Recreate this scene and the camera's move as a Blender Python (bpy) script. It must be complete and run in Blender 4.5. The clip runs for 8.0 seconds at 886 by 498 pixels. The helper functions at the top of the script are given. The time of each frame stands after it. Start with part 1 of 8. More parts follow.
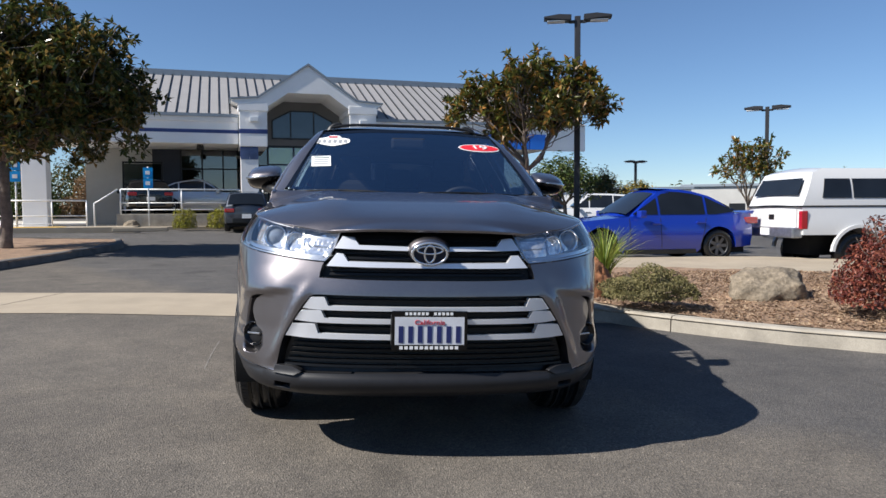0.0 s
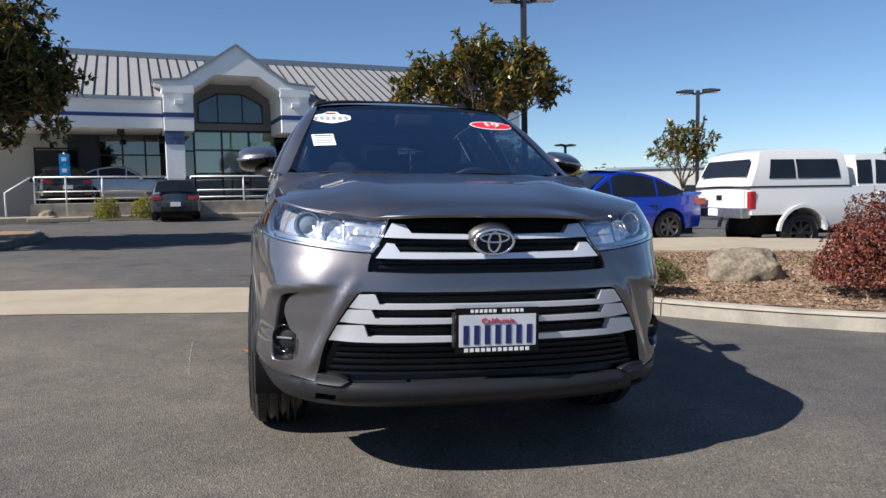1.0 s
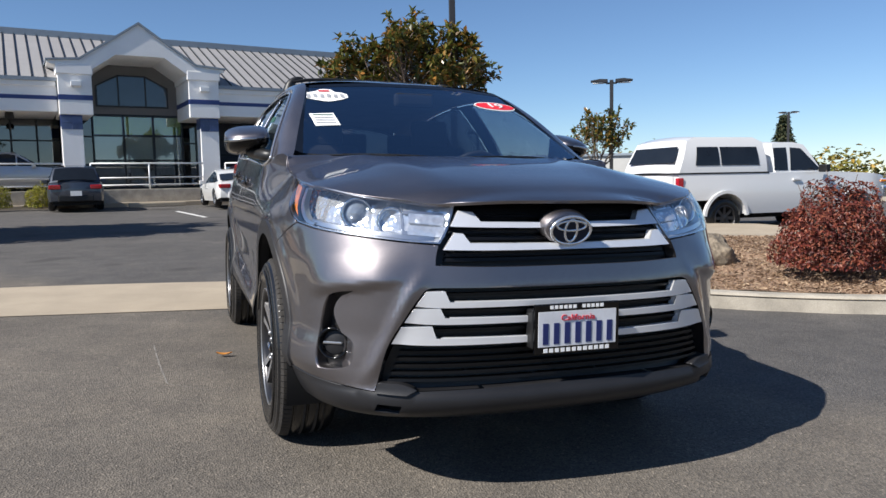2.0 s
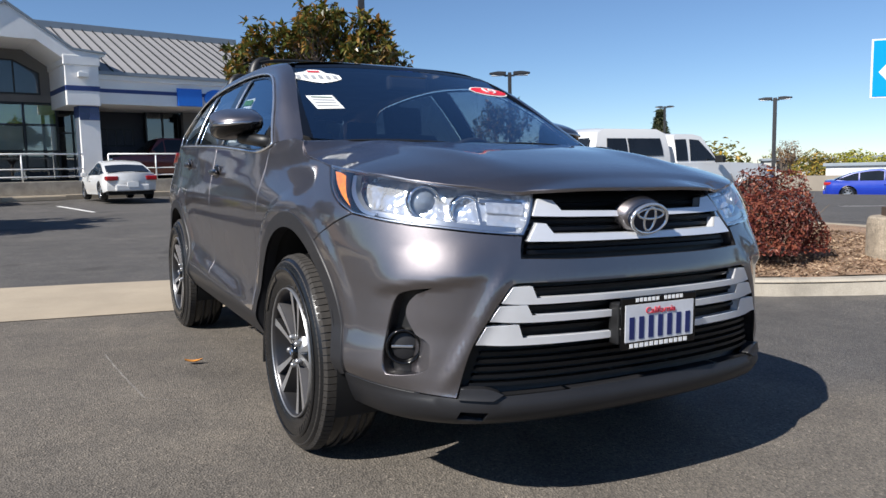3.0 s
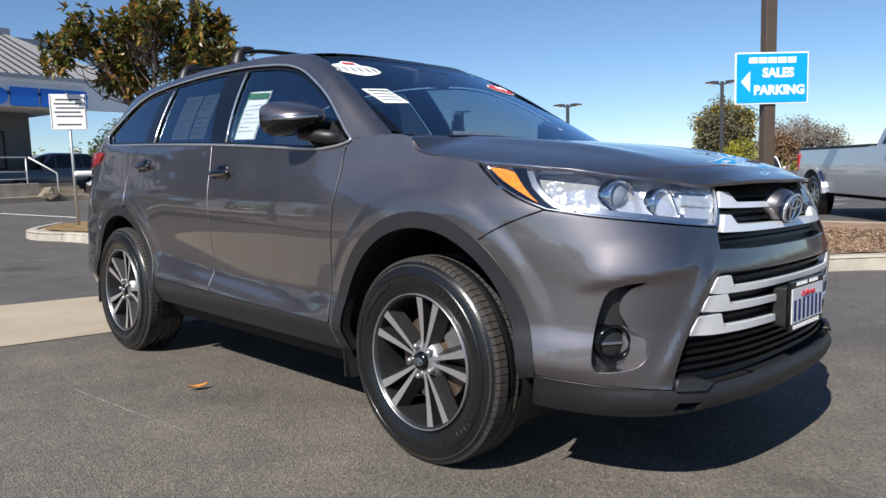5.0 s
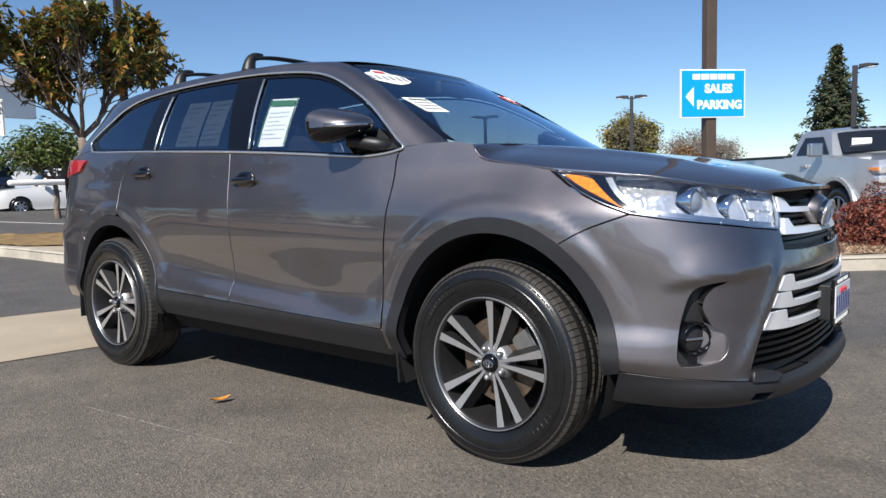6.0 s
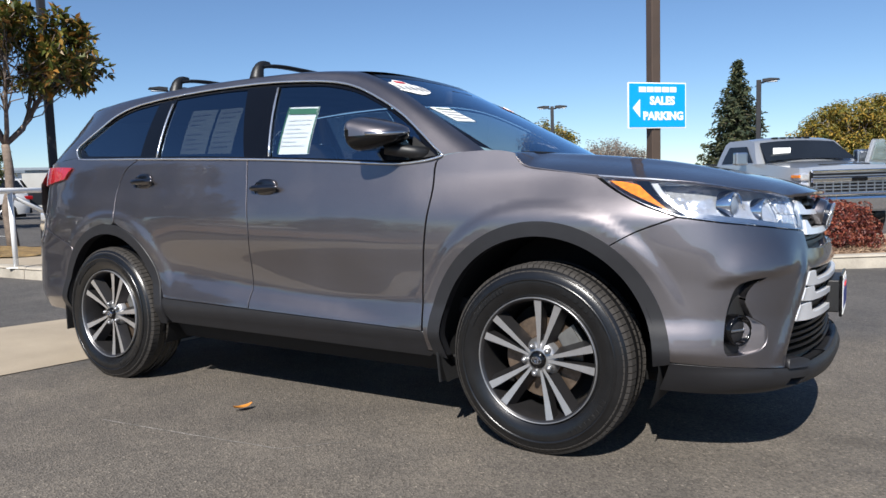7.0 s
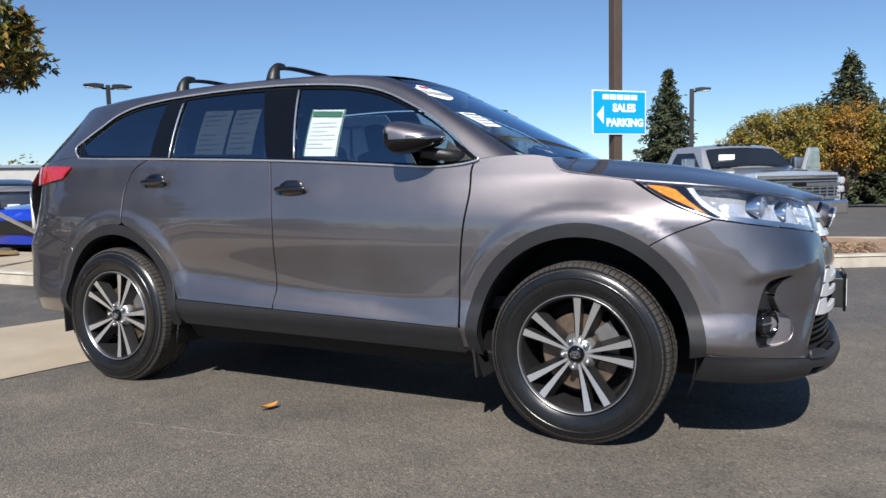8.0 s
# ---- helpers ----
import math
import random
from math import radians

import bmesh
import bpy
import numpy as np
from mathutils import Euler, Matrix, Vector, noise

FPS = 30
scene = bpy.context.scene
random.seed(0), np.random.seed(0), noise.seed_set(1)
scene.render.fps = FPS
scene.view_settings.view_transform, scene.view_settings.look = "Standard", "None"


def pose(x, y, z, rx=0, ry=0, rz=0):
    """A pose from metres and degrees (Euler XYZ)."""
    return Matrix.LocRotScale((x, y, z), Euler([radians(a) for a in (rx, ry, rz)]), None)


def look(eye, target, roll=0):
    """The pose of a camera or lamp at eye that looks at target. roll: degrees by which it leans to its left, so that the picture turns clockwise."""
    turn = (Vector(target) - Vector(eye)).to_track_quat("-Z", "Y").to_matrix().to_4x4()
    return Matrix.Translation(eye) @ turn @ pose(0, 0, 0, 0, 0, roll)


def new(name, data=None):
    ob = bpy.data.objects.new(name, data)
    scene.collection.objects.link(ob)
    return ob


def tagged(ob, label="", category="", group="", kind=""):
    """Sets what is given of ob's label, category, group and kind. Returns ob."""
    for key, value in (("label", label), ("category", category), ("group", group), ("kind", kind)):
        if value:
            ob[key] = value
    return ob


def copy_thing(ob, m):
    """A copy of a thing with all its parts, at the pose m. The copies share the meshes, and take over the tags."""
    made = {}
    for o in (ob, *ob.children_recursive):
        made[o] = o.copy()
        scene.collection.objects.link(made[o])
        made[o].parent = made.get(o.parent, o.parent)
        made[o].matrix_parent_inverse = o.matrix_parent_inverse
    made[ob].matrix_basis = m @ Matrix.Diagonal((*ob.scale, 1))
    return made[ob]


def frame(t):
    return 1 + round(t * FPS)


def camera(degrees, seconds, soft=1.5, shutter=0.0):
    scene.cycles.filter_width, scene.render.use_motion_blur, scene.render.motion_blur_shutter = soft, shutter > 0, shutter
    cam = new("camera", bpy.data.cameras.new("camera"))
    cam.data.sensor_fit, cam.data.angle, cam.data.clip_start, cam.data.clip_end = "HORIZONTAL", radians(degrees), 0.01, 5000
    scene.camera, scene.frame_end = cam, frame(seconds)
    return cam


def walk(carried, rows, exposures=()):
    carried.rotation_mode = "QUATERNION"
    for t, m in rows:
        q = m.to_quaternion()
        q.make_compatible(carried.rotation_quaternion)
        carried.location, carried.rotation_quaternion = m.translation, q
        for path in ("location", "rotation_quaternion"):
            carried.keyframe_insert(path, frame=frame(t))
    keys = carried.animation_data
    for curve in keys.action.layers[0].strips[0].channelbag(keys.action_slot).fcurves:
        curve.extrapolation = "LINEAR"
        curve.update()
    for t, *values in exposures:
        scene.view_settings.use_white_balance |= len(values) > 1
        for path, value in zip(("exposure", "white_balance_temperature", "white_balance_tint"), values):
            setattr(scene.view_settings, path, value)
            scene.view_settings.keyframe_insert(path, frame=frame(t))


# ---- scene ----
cam = camera(63.1, 8.0)
PATH = [
    (0, (-0.269, -4.177, 1.082), (-0.059, -2.191, 0.975), -0.3),
    (0.5, (-0.528, -3.949, 1.083), (-0.226, -1.976, 0.961), -0.3),
    (1, (-0.769, -3.684, 1.076), (-0.354, -1.733, 0.926), -1.0),
    (1.5, (-1.01, -3.445, 1.073), (-0.474, -1.526, 0.902), -1.2),
    (2.8, (-1.664, -2.875, 1.066), (-0.773, -1.096, 0.856), -1.2),
    (3, (-1.756, -2.78, 1.065), (-0.807, -1.033, 0.849), -1.3),
    (3.5, (-2.003, -2.567, 1.068), (-0.919, -0.901, 0.845), -1.4),
    (4, (-2.254, -2.366, 1.071), (-1.054, -0.782, 0.847), -1.5),
    (4.5, (-2.495, -2.151, 1.072), (-1.19, -0.653, 0.845), -1.6),
    (6, (-3.174, -1.537, 1.077), (-1.605, -0.312, 0.876), -1.7),
    (6.5, (-3.382, -1.344, 1.082), (-1.742, -0.216, 0.89), -1.3),
    (7, (-3.573, -1.176, 1.086), (-1.872, -0.14, 0.901), -1.8),
    (7.5, (-3.741, -1.01, 1.088), (-1.995, -0.052, 0.907), -1.4),
    (8, (-3.895, -0.828, 1.099), (-2.106, 0.047, 0.916), -1.3),
]
walk(cam, [(t, look(eye, target, roll)) for t, eye, target, roll in PATH])

# ---- world and sun ----
SUN_DIR = Vector((-1.28, -0.36, 1.22)).normalized()
sun = new("sun", bpy.data.lights.new("sun", "SUN"))
scene.view_settings.exposure = 0.6
sun.data.energy, sun.data.angle, sun.data.color = 5.0, radians(0.53), (1.0, 0.962, 0.905)
sun.matrix_world = look(SUN_DIR * 60, (0, 0, 0))
world = bpy.data.worlds.new("sky")
scene.world = world
world.use_nodes = True
wn = world.node_tree.nodes
sky = wn.new("ShaderNodeTexSky")
sky.sky_type, sky.sun_disc = "NISHITA", False
sky.sun_elevation = math.asin(SUN_DIR.z)
sky.sun_rotation = math.atan2(SUN_DIR.x, SUN_DIR.y)
sky.altitude, sky.air_density, sky.dust_density, sky.ozone_density = 50, 0.85, 0.0, 6.3
world.node_tree.links.new(sky.outputs[0], wn["Background"].inputs[0])
wn["Background"].inputs[1].default_value = 0.078

# ---- materials ----
MATS = {}


def nodes_of(name):
    m = bpy.data.materials.new(name)
    m.use_nodes = True
    nt = m.node_tree
    return m, nt, nt.nodes["Principled BSDF"], nt.links


def set_in(b, **kw):
    names = dict(rough="Roughness", metal="Metallic", coat="Coat Weight", coatr="Coat Roughness", ior="IOR", trans="Transmission Weight", spec="Specular IOR Level", alpha="Alpha")
    for k, v in kw.items():
        b.inputs[names[k]].default_value = v


def noise_node(nt, scale, detail=4.0, rough=0.55, coord=None):
    n = nt.nodes.new("ShaderNodeTexNoise")
    n.inputs["Scale"].default_value, n.inputs["Detail"].default_value, n.inputs["Roughness"].default_value = scale, detail, rough
    if coord:
        nt.links.new(coord, n.inputs["Vector"])
    return n


def ramp(nt, src, stops):
    r = nt.nodes.new("ShaderNodeValToRGB")
    els = r.color_ramp.elements
    while len(els) < len(stops):
        els.new(0.5)
    for e, (p, c) in zip(els, stops):
        e.position, e.color = p, (*c, 1) if len(c) == 3 else c
    nt.links.new(src, r.inputs[0])
    return r


def mix(nt, fac, a, b, mode="MIX"):
    n = nt.nodes.new("ShaderNodeMix")
    n.data_type, n.blend_type = "RGBA", mode
    for k, v in ((0, fac), (6, a), (7, b)):
        if isinstance(v, (int, float)):
            n.inputs[k].default_value = v
        elif isinstance(v, tuple):
            n.inputs[k].default_value = (*v, 1)
        else:
            nt.links.new(v, n.inputs[k])
    return n.outputs[2]


def surface(name, color, rough=0.6, metal=0.0, scale=6.0, amount=0.15, bump=0.0, bump_scale=80.0, coat=0.0, space="Object", spec=0.5, coatr=0.03, fine=0.0, rand=0.0):
    """A material with colour drifting at a coarse and a fine scale, and fine relief."""
    if name in MATS:
        return MATS[name]
    m, nt, b, ln = nodes_of(name)
    co = nt.nodes.new("ShaderNodeTexCoord")
    vec = co.outputs["Object" if space == "World" else space]
    if space == "World":
        vec = nt.nodes.new("ShaderNodeNewGeometry").outputs["Position"]
    n1 = noise_node(nt, scale, 5, 0.6, vec)
    dark, light = tuple(c * (1 - amount) for c in color), tuple(min(1, c * (1 + amount)) for c in color)
    col = ramp(nt, n1.outputs["Fac"], [(0.3, dark), (0.7, light)]).outputs[0]
    if fine:
        n2 = noise_node(nt, bump_scale, 3, 0.6, vec)
        f = ramp(nt, n2.outputs["Fac"], [(0.3, (1 - fine,) * 3), (0.7, (1 + fine,) * 3)]).outputs[0]
        col = mix(nt, 1.0, col, f, "MULTIPLY")
    if rand:
        oi = nt.nodes.new("ShaderNodeObjectInfo")
        f = ramp(nt, oi.outputs["Random"], [(0.0, (1 - rand,) * 3), (1.0, (1 + rand,) * 3)]).outputs[0]
        col = mix(nt, 1.0, col, f, "MULTIPLY")
    ln.new(col, b.inputs["Base Color"])
    set_in(b, rough=rough, metal=metal, coat=coat, coatr=coatr, spec=spec)
    if bump:
        n3 = noise_node(nt, bump_scale, 4, 0.6, vec)
        bp = nt.nodes.new("ShaderNodeBump")
        bp.inputs["Strength"].default_value, bp.inputs["Distance"].default_value = 1.0, bump
        ln.new(n3.outputs["Fac"], bp.inputs["Height"])
        ln.new(bp.outputs[0], b.inputs["Normal"])
    MATS[name] = m
    return m


def car_paint(name, color, flake=0.25, rough=0.32, metal=0.6, coat_ior=1.5):
    if name in MATS:
        return MATS[name]
    m, nt, b, ln = nodes_of(name)
    co = nt.nodes.new("ShaderNodeTexCoord").outputs["Object"]
    n1 = noise_node(nt, 1800.0, 1, 0.5, co)
    lo, hi = tuple(c * (1 - flake) for c in color), tuple(min(1, c * (1 + flake)) for c in color)
    c1 = ramp(nt, n1.outputs["Fac"], [(0.35, lo), (0.65, hi)]).outputs[0]
    n2 = noise_node(nt, 3.0, 5, 0.6, co)
    dust = ramp(nt, n2.outputs["Fac"], [(0.45, (0, 0, 0)), (0.8, (1, 1, 1))])
    ln.new(c1, b.inputs["Base Color"])
    r = nt.nodes.new("ShaderNodeMapRange")
    ln.new(dust.outputs[0], r.inputs[0])
    r.inputs["To Min"].default_value, r.inputs["To Max"].default_value = rough, rough + 0.08
    ln.new(r.outputs[0], b.inputs["Roughness"])
    set_in(b, metal=metal, coat=1.0, coatr=0.03)
    b.inputs["Coat IOR"].default_value = coat_ior
    n3 = noise_node(nt, 2.2, 3, 0.5, co)
    bp = nt.nodes.new("ShaderNodeBump")
    bp.inputs["Strength"].default_value, bp.inputs["Distance"].default_value = 0.25, 0.004
    ln.new(n3.outputs["Fac"], bp.inputs["Height"])
    ln.new(bp.outputs[0], b.inputs["Coat Normal"])
    MATS[name] = m
    return m


def glass(name, tint=(0.8, 0.85, 0.85), rough=0.0, mirror=0.14, sheen=(1, 1, 1)):
    """Thin pane: a mirror-like coat over a see-through tint; mirror is the share reflected face on."""
    if name in MATS:
        return MATS[name]
    m, nt, b, ln = nodes_of(name)
    out = nt.nodes["Material Output"]
    tr = nt.nodes.new("ShaderNodeBsdfTransparent")
    tr.inputs[0].default_value = (*tint, 1)
    gl = nt.nodes.new("ShaderNodeBsdfGlossy")
    gl.inputs["Roughness"].default_value = rough
    gl.inputs[0].default_value = (*sheen, 1)
    lw = nt.nodes.new("ShaderNodeLayerWeight")
    lw.inputs[0].default_value = 0.5
    pw = nt.nodes.new("ShaderNodeMath")
    pw.operation = "POWER"
    pw.inputs[1].default_value = 4.6
    ln.new(lw.outputs["Facing"], pw.inputs[0])
    fr = nt.nodes.new("ShaderNodeMath")
    fr.operation = "MULTIPLY_ADD"
    fr.inputs[1].default_value, fr.inputs[2].default_value = 0.86, mirror
    ln.new(pw.outputs[0], fr.inputs[0])
    mx = nt.nodes.new("ShaderNodeMixShader")
    ln.new(fr.outputs[0], mx.inputs[0])
    ln.new(tr.outputs[0], mx.inputs[1])
    ln.new(gl.outputs[0], mx.inputs[2])
    ln.new(mx.outputs[0], out.inputs[0])
    MATS[name] = m
    return m


def asphalt_material():
    m, nt, b, ln = nodes_of("asphalt")
    vec = nt.nodes.new("ShaderNodeNewGeometry").outputs["Position"]
    big = noise_node(nt, 0.35, 6, 0.65, vec)
    mid = noise_node(nt, 3.0, 5, 0.6, vec)
    st = nt.nodes.new("ShaderNodeTexVoronoi")
    st.inputs["Scale"].default_value = 125
    ln.new(vec, st.inputs["Vector"])
    fine = noise_node(nt, 420, 2, 0.6, vec)
    tan = ramp(nt, big.outputs["Fac"], [(0.3, (0.11, 0.097, 0.083)), (0.7, (0.15, 0.134, 0.115))]).outputs[0]
    grey = ramp(nt, big.outputs["Fac"], [(0.3, (0.082, 0.078, 0.075)), (0.7, (0.107, 0.101, 0.097))]).outputs[0]
    # the worn tan patch of the forecourt gives way to smoother grey asphalt behind a wandering edge
    side = nt.nodes.new("ShaderNodeVectorMath")
    side.operation = "DOT_PRODUCT"
    side.inputs[1].default_value = (0.81, 0.59, 0.0)
    ln.new(vec, side.inputs[0])
    wand = noise_node(nt, 0.8, 5, 0.65, vec)
    edge = nt.nodes.new("ShaderNodeMath")
    edge.operation = "MULTIPLY_ADD"
    edge.inputs[1].default_value = 1.3
    ln.new(wand.outputs["Fac"], edge.inputs[0])
    ln.new(side.outputs["Value"], edge.inputs[2])
    where = nt.nodes.new("ShaderNodeMapRange")
    where.inputs["From Min"].default_value, where.inputs["From Max"].default_value = 1.65, 2.15
    ln.new(edge.outputs[0], where.inputs[0])
    c = mix(nt, where.outputs[0], tan, grey)
    c2 = ramp(nt, mid.outputs["Fac"], [(0.3, (0.82, 0.82, 0.83)), (0.75, (1.17, 1.155, 1.13))]).outputs[0]
    c = mix(nt, 1.0, c, c2, "MULTIPLY")
    rc = ramp(nt, st.outputs["Color"], [(0.1, (0.5, 0.49, 0.48)), (0.45, (0.92, 0.92, 0.92)), (0.84, (1.25, 1.23, 1.19)), (0.97, (2.2, 2.14, 2.04))]).outputs[0]
    c = mix(nt, 0.9, c, rc, "MULTIPLY")
    f2 = ramp(nt, fine.outputs["Fac"], [(0.3, (0.84, 0.84, 0.84)), (0.7, (1.16, 1.16, 1.16))]).outputs[0]
    c = mix(nt, 1.0, c, f2, "MULTIPLY")
    # worn streaks and oil spots
    oil = noise_node(nt, 1.1, 2, 0.4, vec)
    oc = ramp(nt, oil.outputs["Fac"], [(0.28, (0.55, 0.55, 0.55)), (0.36, (1, 1, 1))]).outputs[0]
    c = mix(nt, 0.7, c, oc, "MULTIPLY")
    # hairline cracks along wandering lines
    wob = noise_node(nt, 1.7, 4, 0.6, vec)
    bent = mix(nt, 0.12, vec, wob.outputs["Color"], "ADD")
    ck = nt.nodes.new("ShaderNodeTexVoronoi")
    ck.feature = "DISTANCE_TO_EDGE"
    ck.inputs["Scale"].default_value = 0.33
    ln.new(bent, ck.inputs["Vector"])
    cl = ramp(nt, ck.outputs["Distance"], [(0.0, (0.45, 0.44, 0.43)), (0.0016, (0.62, 0.61, 0.6)), (0.003, (1, 1, 1))]).outputs[0]
    c = mix(nt, 0.18, c, cl, "MULTIPLY")
    dusty = noise_node(nt, 0.9, 7, 0.7, vec)
    dc = ramp(nt, dusty.outputs["Fac"], [(0.52, (1, 1, 1)), (0.72, (1.35, 1.32, 1.27))]).outputs[0]
    c = mix(nt, 0.8, c, dc, "MULTIPLY")
    ln.new(c, b.inputs["Base Color"])
    set_in(b, rough=0.82, spec=0.35)
    bp = nt.nodes.new("ShaderNodeBump")
    bp.inputs["Strength"].default_value, bp.inputs["Distance"].default_value = 1.0, 0.004
    ln.new(st.outputs["Distance"], bp.inputs["Height"])
    ln.new(bp.outputs[0], b.inputs["Normal"])
    MATS["asphalt"] = m
    return m


def leaf_material(name, a, b_col, c, rough=0.42):
    """Leaves that differ clump by clump."""
    if name in MATS:
        return MATS[name]
    m, nt, b, ln = nodes_of(name)
    g = nt.nodes.new("ShaderNodeNewGeometry")
    r = ramp(nt, g.outputs["Random Per Island"], [(0.0, a), (0.55, b_col), (1.0, c)]).outputs[0]
    n = noise_node(nt, 3.0, 3, 0.6, g.outputs["Position"])
    f = ramp(nt, n.outputs["Fac"], [(0.3, (0.75, 0.75, 0.75)), (0.7, (1.25, 1.25, 1.2))]).outputs[0]
    col = mix(nt, 1.0, r, f, "MULTIPLY")
    ln.new(col, b.inputs["Base Color"])
    set_in(b, rough=rough, spec=0.45)
    out = nt.nodes["Material Output"]
    tl = nt.nodes.new("ShaderNodeBsdfTranslucent")
    ln.new(col, tl.inputs[0])
    mx = nt.nodes.new("ShaderNodeMixShader")
    mx.inputs[0].default_value = 0.25
    ln.new(b.outputs[0], mx.inputs[1])
    ln.new(tl.outputs[0], mx.inputs[2])
    ln.new(mx.outputs[0], out.inputs[0])
    MATS[name] = m
    return m


asphalt_material()
M_CONC = surface("concrete", (0.355, 0.295, 0.218), 0.85, scale=1.2, amount=0.14, bump=0.002, bump_scale=160, space="World", fine=0.12)
M_KERB = surface("kerb_concrete", (0.36, 0.325, 0.27), 0.85, scale=3.0, amount=0.25, bump=0.003, bump_scale=120, space="World", fine=0.15)
M_ROUGHC = surface("rough_concrete", (0.30, 0.25, 0.19), 0.9, scale=9.0, amount=0.35, bump=0.008, bump_scale=60, space="World", fine=0.25)
M_MULCH = surface("bark_mulch", (0.3, 0.195, 0.125), 0.9, scale=4.0, amount=0.3, bump=0.03, bump_scale=45, space="World", fine=0.45)
M_STUCCO = surface("white_stucco", (0.88, 0.865, 0.84), 0.8, scale=0.8, amount=0.05, bump=0.002, bump_scale=90, fine=0.03)
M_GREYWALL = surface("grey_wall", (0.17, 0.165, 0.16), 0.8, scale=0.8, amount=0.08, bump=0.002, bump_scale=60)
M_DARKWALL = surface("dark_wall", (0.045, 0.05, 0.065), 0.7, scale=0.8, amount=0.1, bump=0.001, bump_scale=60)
M_BEIGE = surface("beige_wall", (0.5, 0.49, 0.46), 0.8, scale=0.8, amount=0.08, bump=0.002, bump_scale=60)
M_ROOF = surface("roof_metal", (0.27, 0.262, 0.262), 0.65, 0.0, scale=1.5, amount=0.06, bump=0.001, bump_scale=30, rand=0.03)
M_ROOFTOP = surface("parapet_grey", (0.25, 0.29, 0.33), 0.6, scale=1.0, amount=0.06)
M_BLUESTRIPE = surface("blue_stripe", (0.03, 0.055, 0.19), 0.5, scale=2, amount=0.1)
M_BLUETILE = surface("blue_tile", (0.07, 0.10, 0.20), 0.35, scale=3, amount=0.2, rand=0.25)
M_BLUESIGN = surface("blue_letter", (0.02, 0.19, 0.72), 0.4, scale=2, amount=0.05)
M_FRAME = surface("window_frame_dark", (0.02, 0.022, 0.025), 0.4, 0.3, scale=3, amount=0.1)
M_WHITEMETAL = surface("white_metal", (0.78, 0.78, 0.77), 0.4, 0.1, scale=2, amount=0.06)
M_GALV = surface("galvanised", (0.55, 0.55, 0.55), 0.45, 0.7, scale=9, amount=0.1)
M_BRONZE = surface("bronze_paint", (0.085, 0.06, 0.045), 0.5, 0.2, scale=3, amount=0.12)
M_DARKMETAL = surface("dark_post", (0.03, 0.03, 0.033), 0.5, 0.3, scale=3, amount=0.12)
M_BARK = surface("bark", (0.16, 0.125, 0.10), 0.9, scale=9, amount=0.35, bump=0.01, bump_scale=40, fine=0.2)
M_ROCK = surface("rock", (0.2, 0.163, 0.118), 0.92, scale=7, amount=0.45, bump=0.02, bump_scale=26, fine=0.35)
M_SIGNBLUE = surface("sign_blue", (0.0, 0.31, 0.72), 0.35, scale=2, amount=0.04)
M_SIGNWHITE = surface("sign_white", (0.82, 0.82, 0.81), 0.4, scale=2, amount=0.04)
M_RUBBER = surface("rubber", (0.007, 0.007, 0.0075), 0.27, scale=20, amount=0.25, bump=0.0003, bump_scale=300, spec=0.5)
M_PLASTIC = surface("black_plastic", (0.009, 0.009, 0.0095), 0.45, scale=12, amount=0.15, bump=0.0003, bump_scale=900)
# near-black that stands in for shade in hollows and beneath the cars
M_DARKHOLE = surface("shade_black", (0.004, 0.004, 0.0045), 0.8, scale=5, amount=0.2)
M_CHROME = surface("chrome", (0.82, 0.83, 0.85), 0.08, 1.0, scale=8, amount=0.03)
M_SATIN = surface("satin_silver", (0.62, 0.63, 0.65), 0.28, 1.0, scale=8, amount=0.04)
M_GLASSDARK = glass("privacy_glass", (0.07, 0.08, 0.095), mirror=0.24, sheen=(0.7, 0.85, 1.0))
M_GLASS = glass("clear_glass", (0.74, 0.79, 0.78))
M_SCREEN = glass("windscreen_glass", (0.6, 0.66, 0.7), mirror=0.25, sheen=(0.64, 0.83, 1.0))
M_GLASSMID = glass("tinted_glass", (0.32, 0.36, 0.36))
M_RED = surface("red_lens", (0.36, 0.01, 0.012), 0.15, scale=40, amount=0.2, coat=1.0)
M_AMBER = surface("amber_lens", (0.8, 0.23, 0.01), 0.15, scale=60, amount=0.25, coat=1.0)
M_LIGHT = surface("lamp_lens", (0.75, 0.77, 0.8), 0.1, 0.6, scale=30, amount=0.2, coat=1.0)
M_YELLOW = surface("yellow_mat", (0.7, 0.42, 0.05), 0.8, scale=9, amount=0.12)
M_PAINTLINE = surface("line_paint", (0.62, 0.61, 0.58), 0.8, scale=6, amount=0.25, space="World", fine=0.2, bump_scale=60)
M_PAPER = surface("paper", (0.8, 0.8, 0.78), 0.7, scale=5, amount=0.03)
M_INK = surface("ink", (0.06, 0.06, 0.065), 0.7, scale=5, amount=0.1)
M_GREEN = surface("green_print", (0.015, 0.085, 0.055), 0.6, scale=5, amount=0.1)

# ---- mesh helpers ----


def mesh_from(bm, name, mat, smooth=False):
    me = bpy.data.meshes.new(name)
    if smooth == "angle":
        for e in bm.edges:
            e.smooth = len(e.link_faces) == 2 and e.calc_face_angle(0.0) < 0.62
    bm.to_mesh(me)
    bm.free()
    me.materials.append(mat)
    if smooth:
        for p in me.polygons:
            p.use_smooth = True
    return me


def part(name, bm, mat, parent=None, label="", smooth=False, m=None):
    """Links a bmesh as ONE mesh object under a thing or a part."""
    ob = new(name, mesh_from(bm, name, mat, smooth))
    if parent:
        ob.parent = parent
    if m is not None:
        ob.matrix_basis = m
    if label:
        ob["label"] = label
    return ob


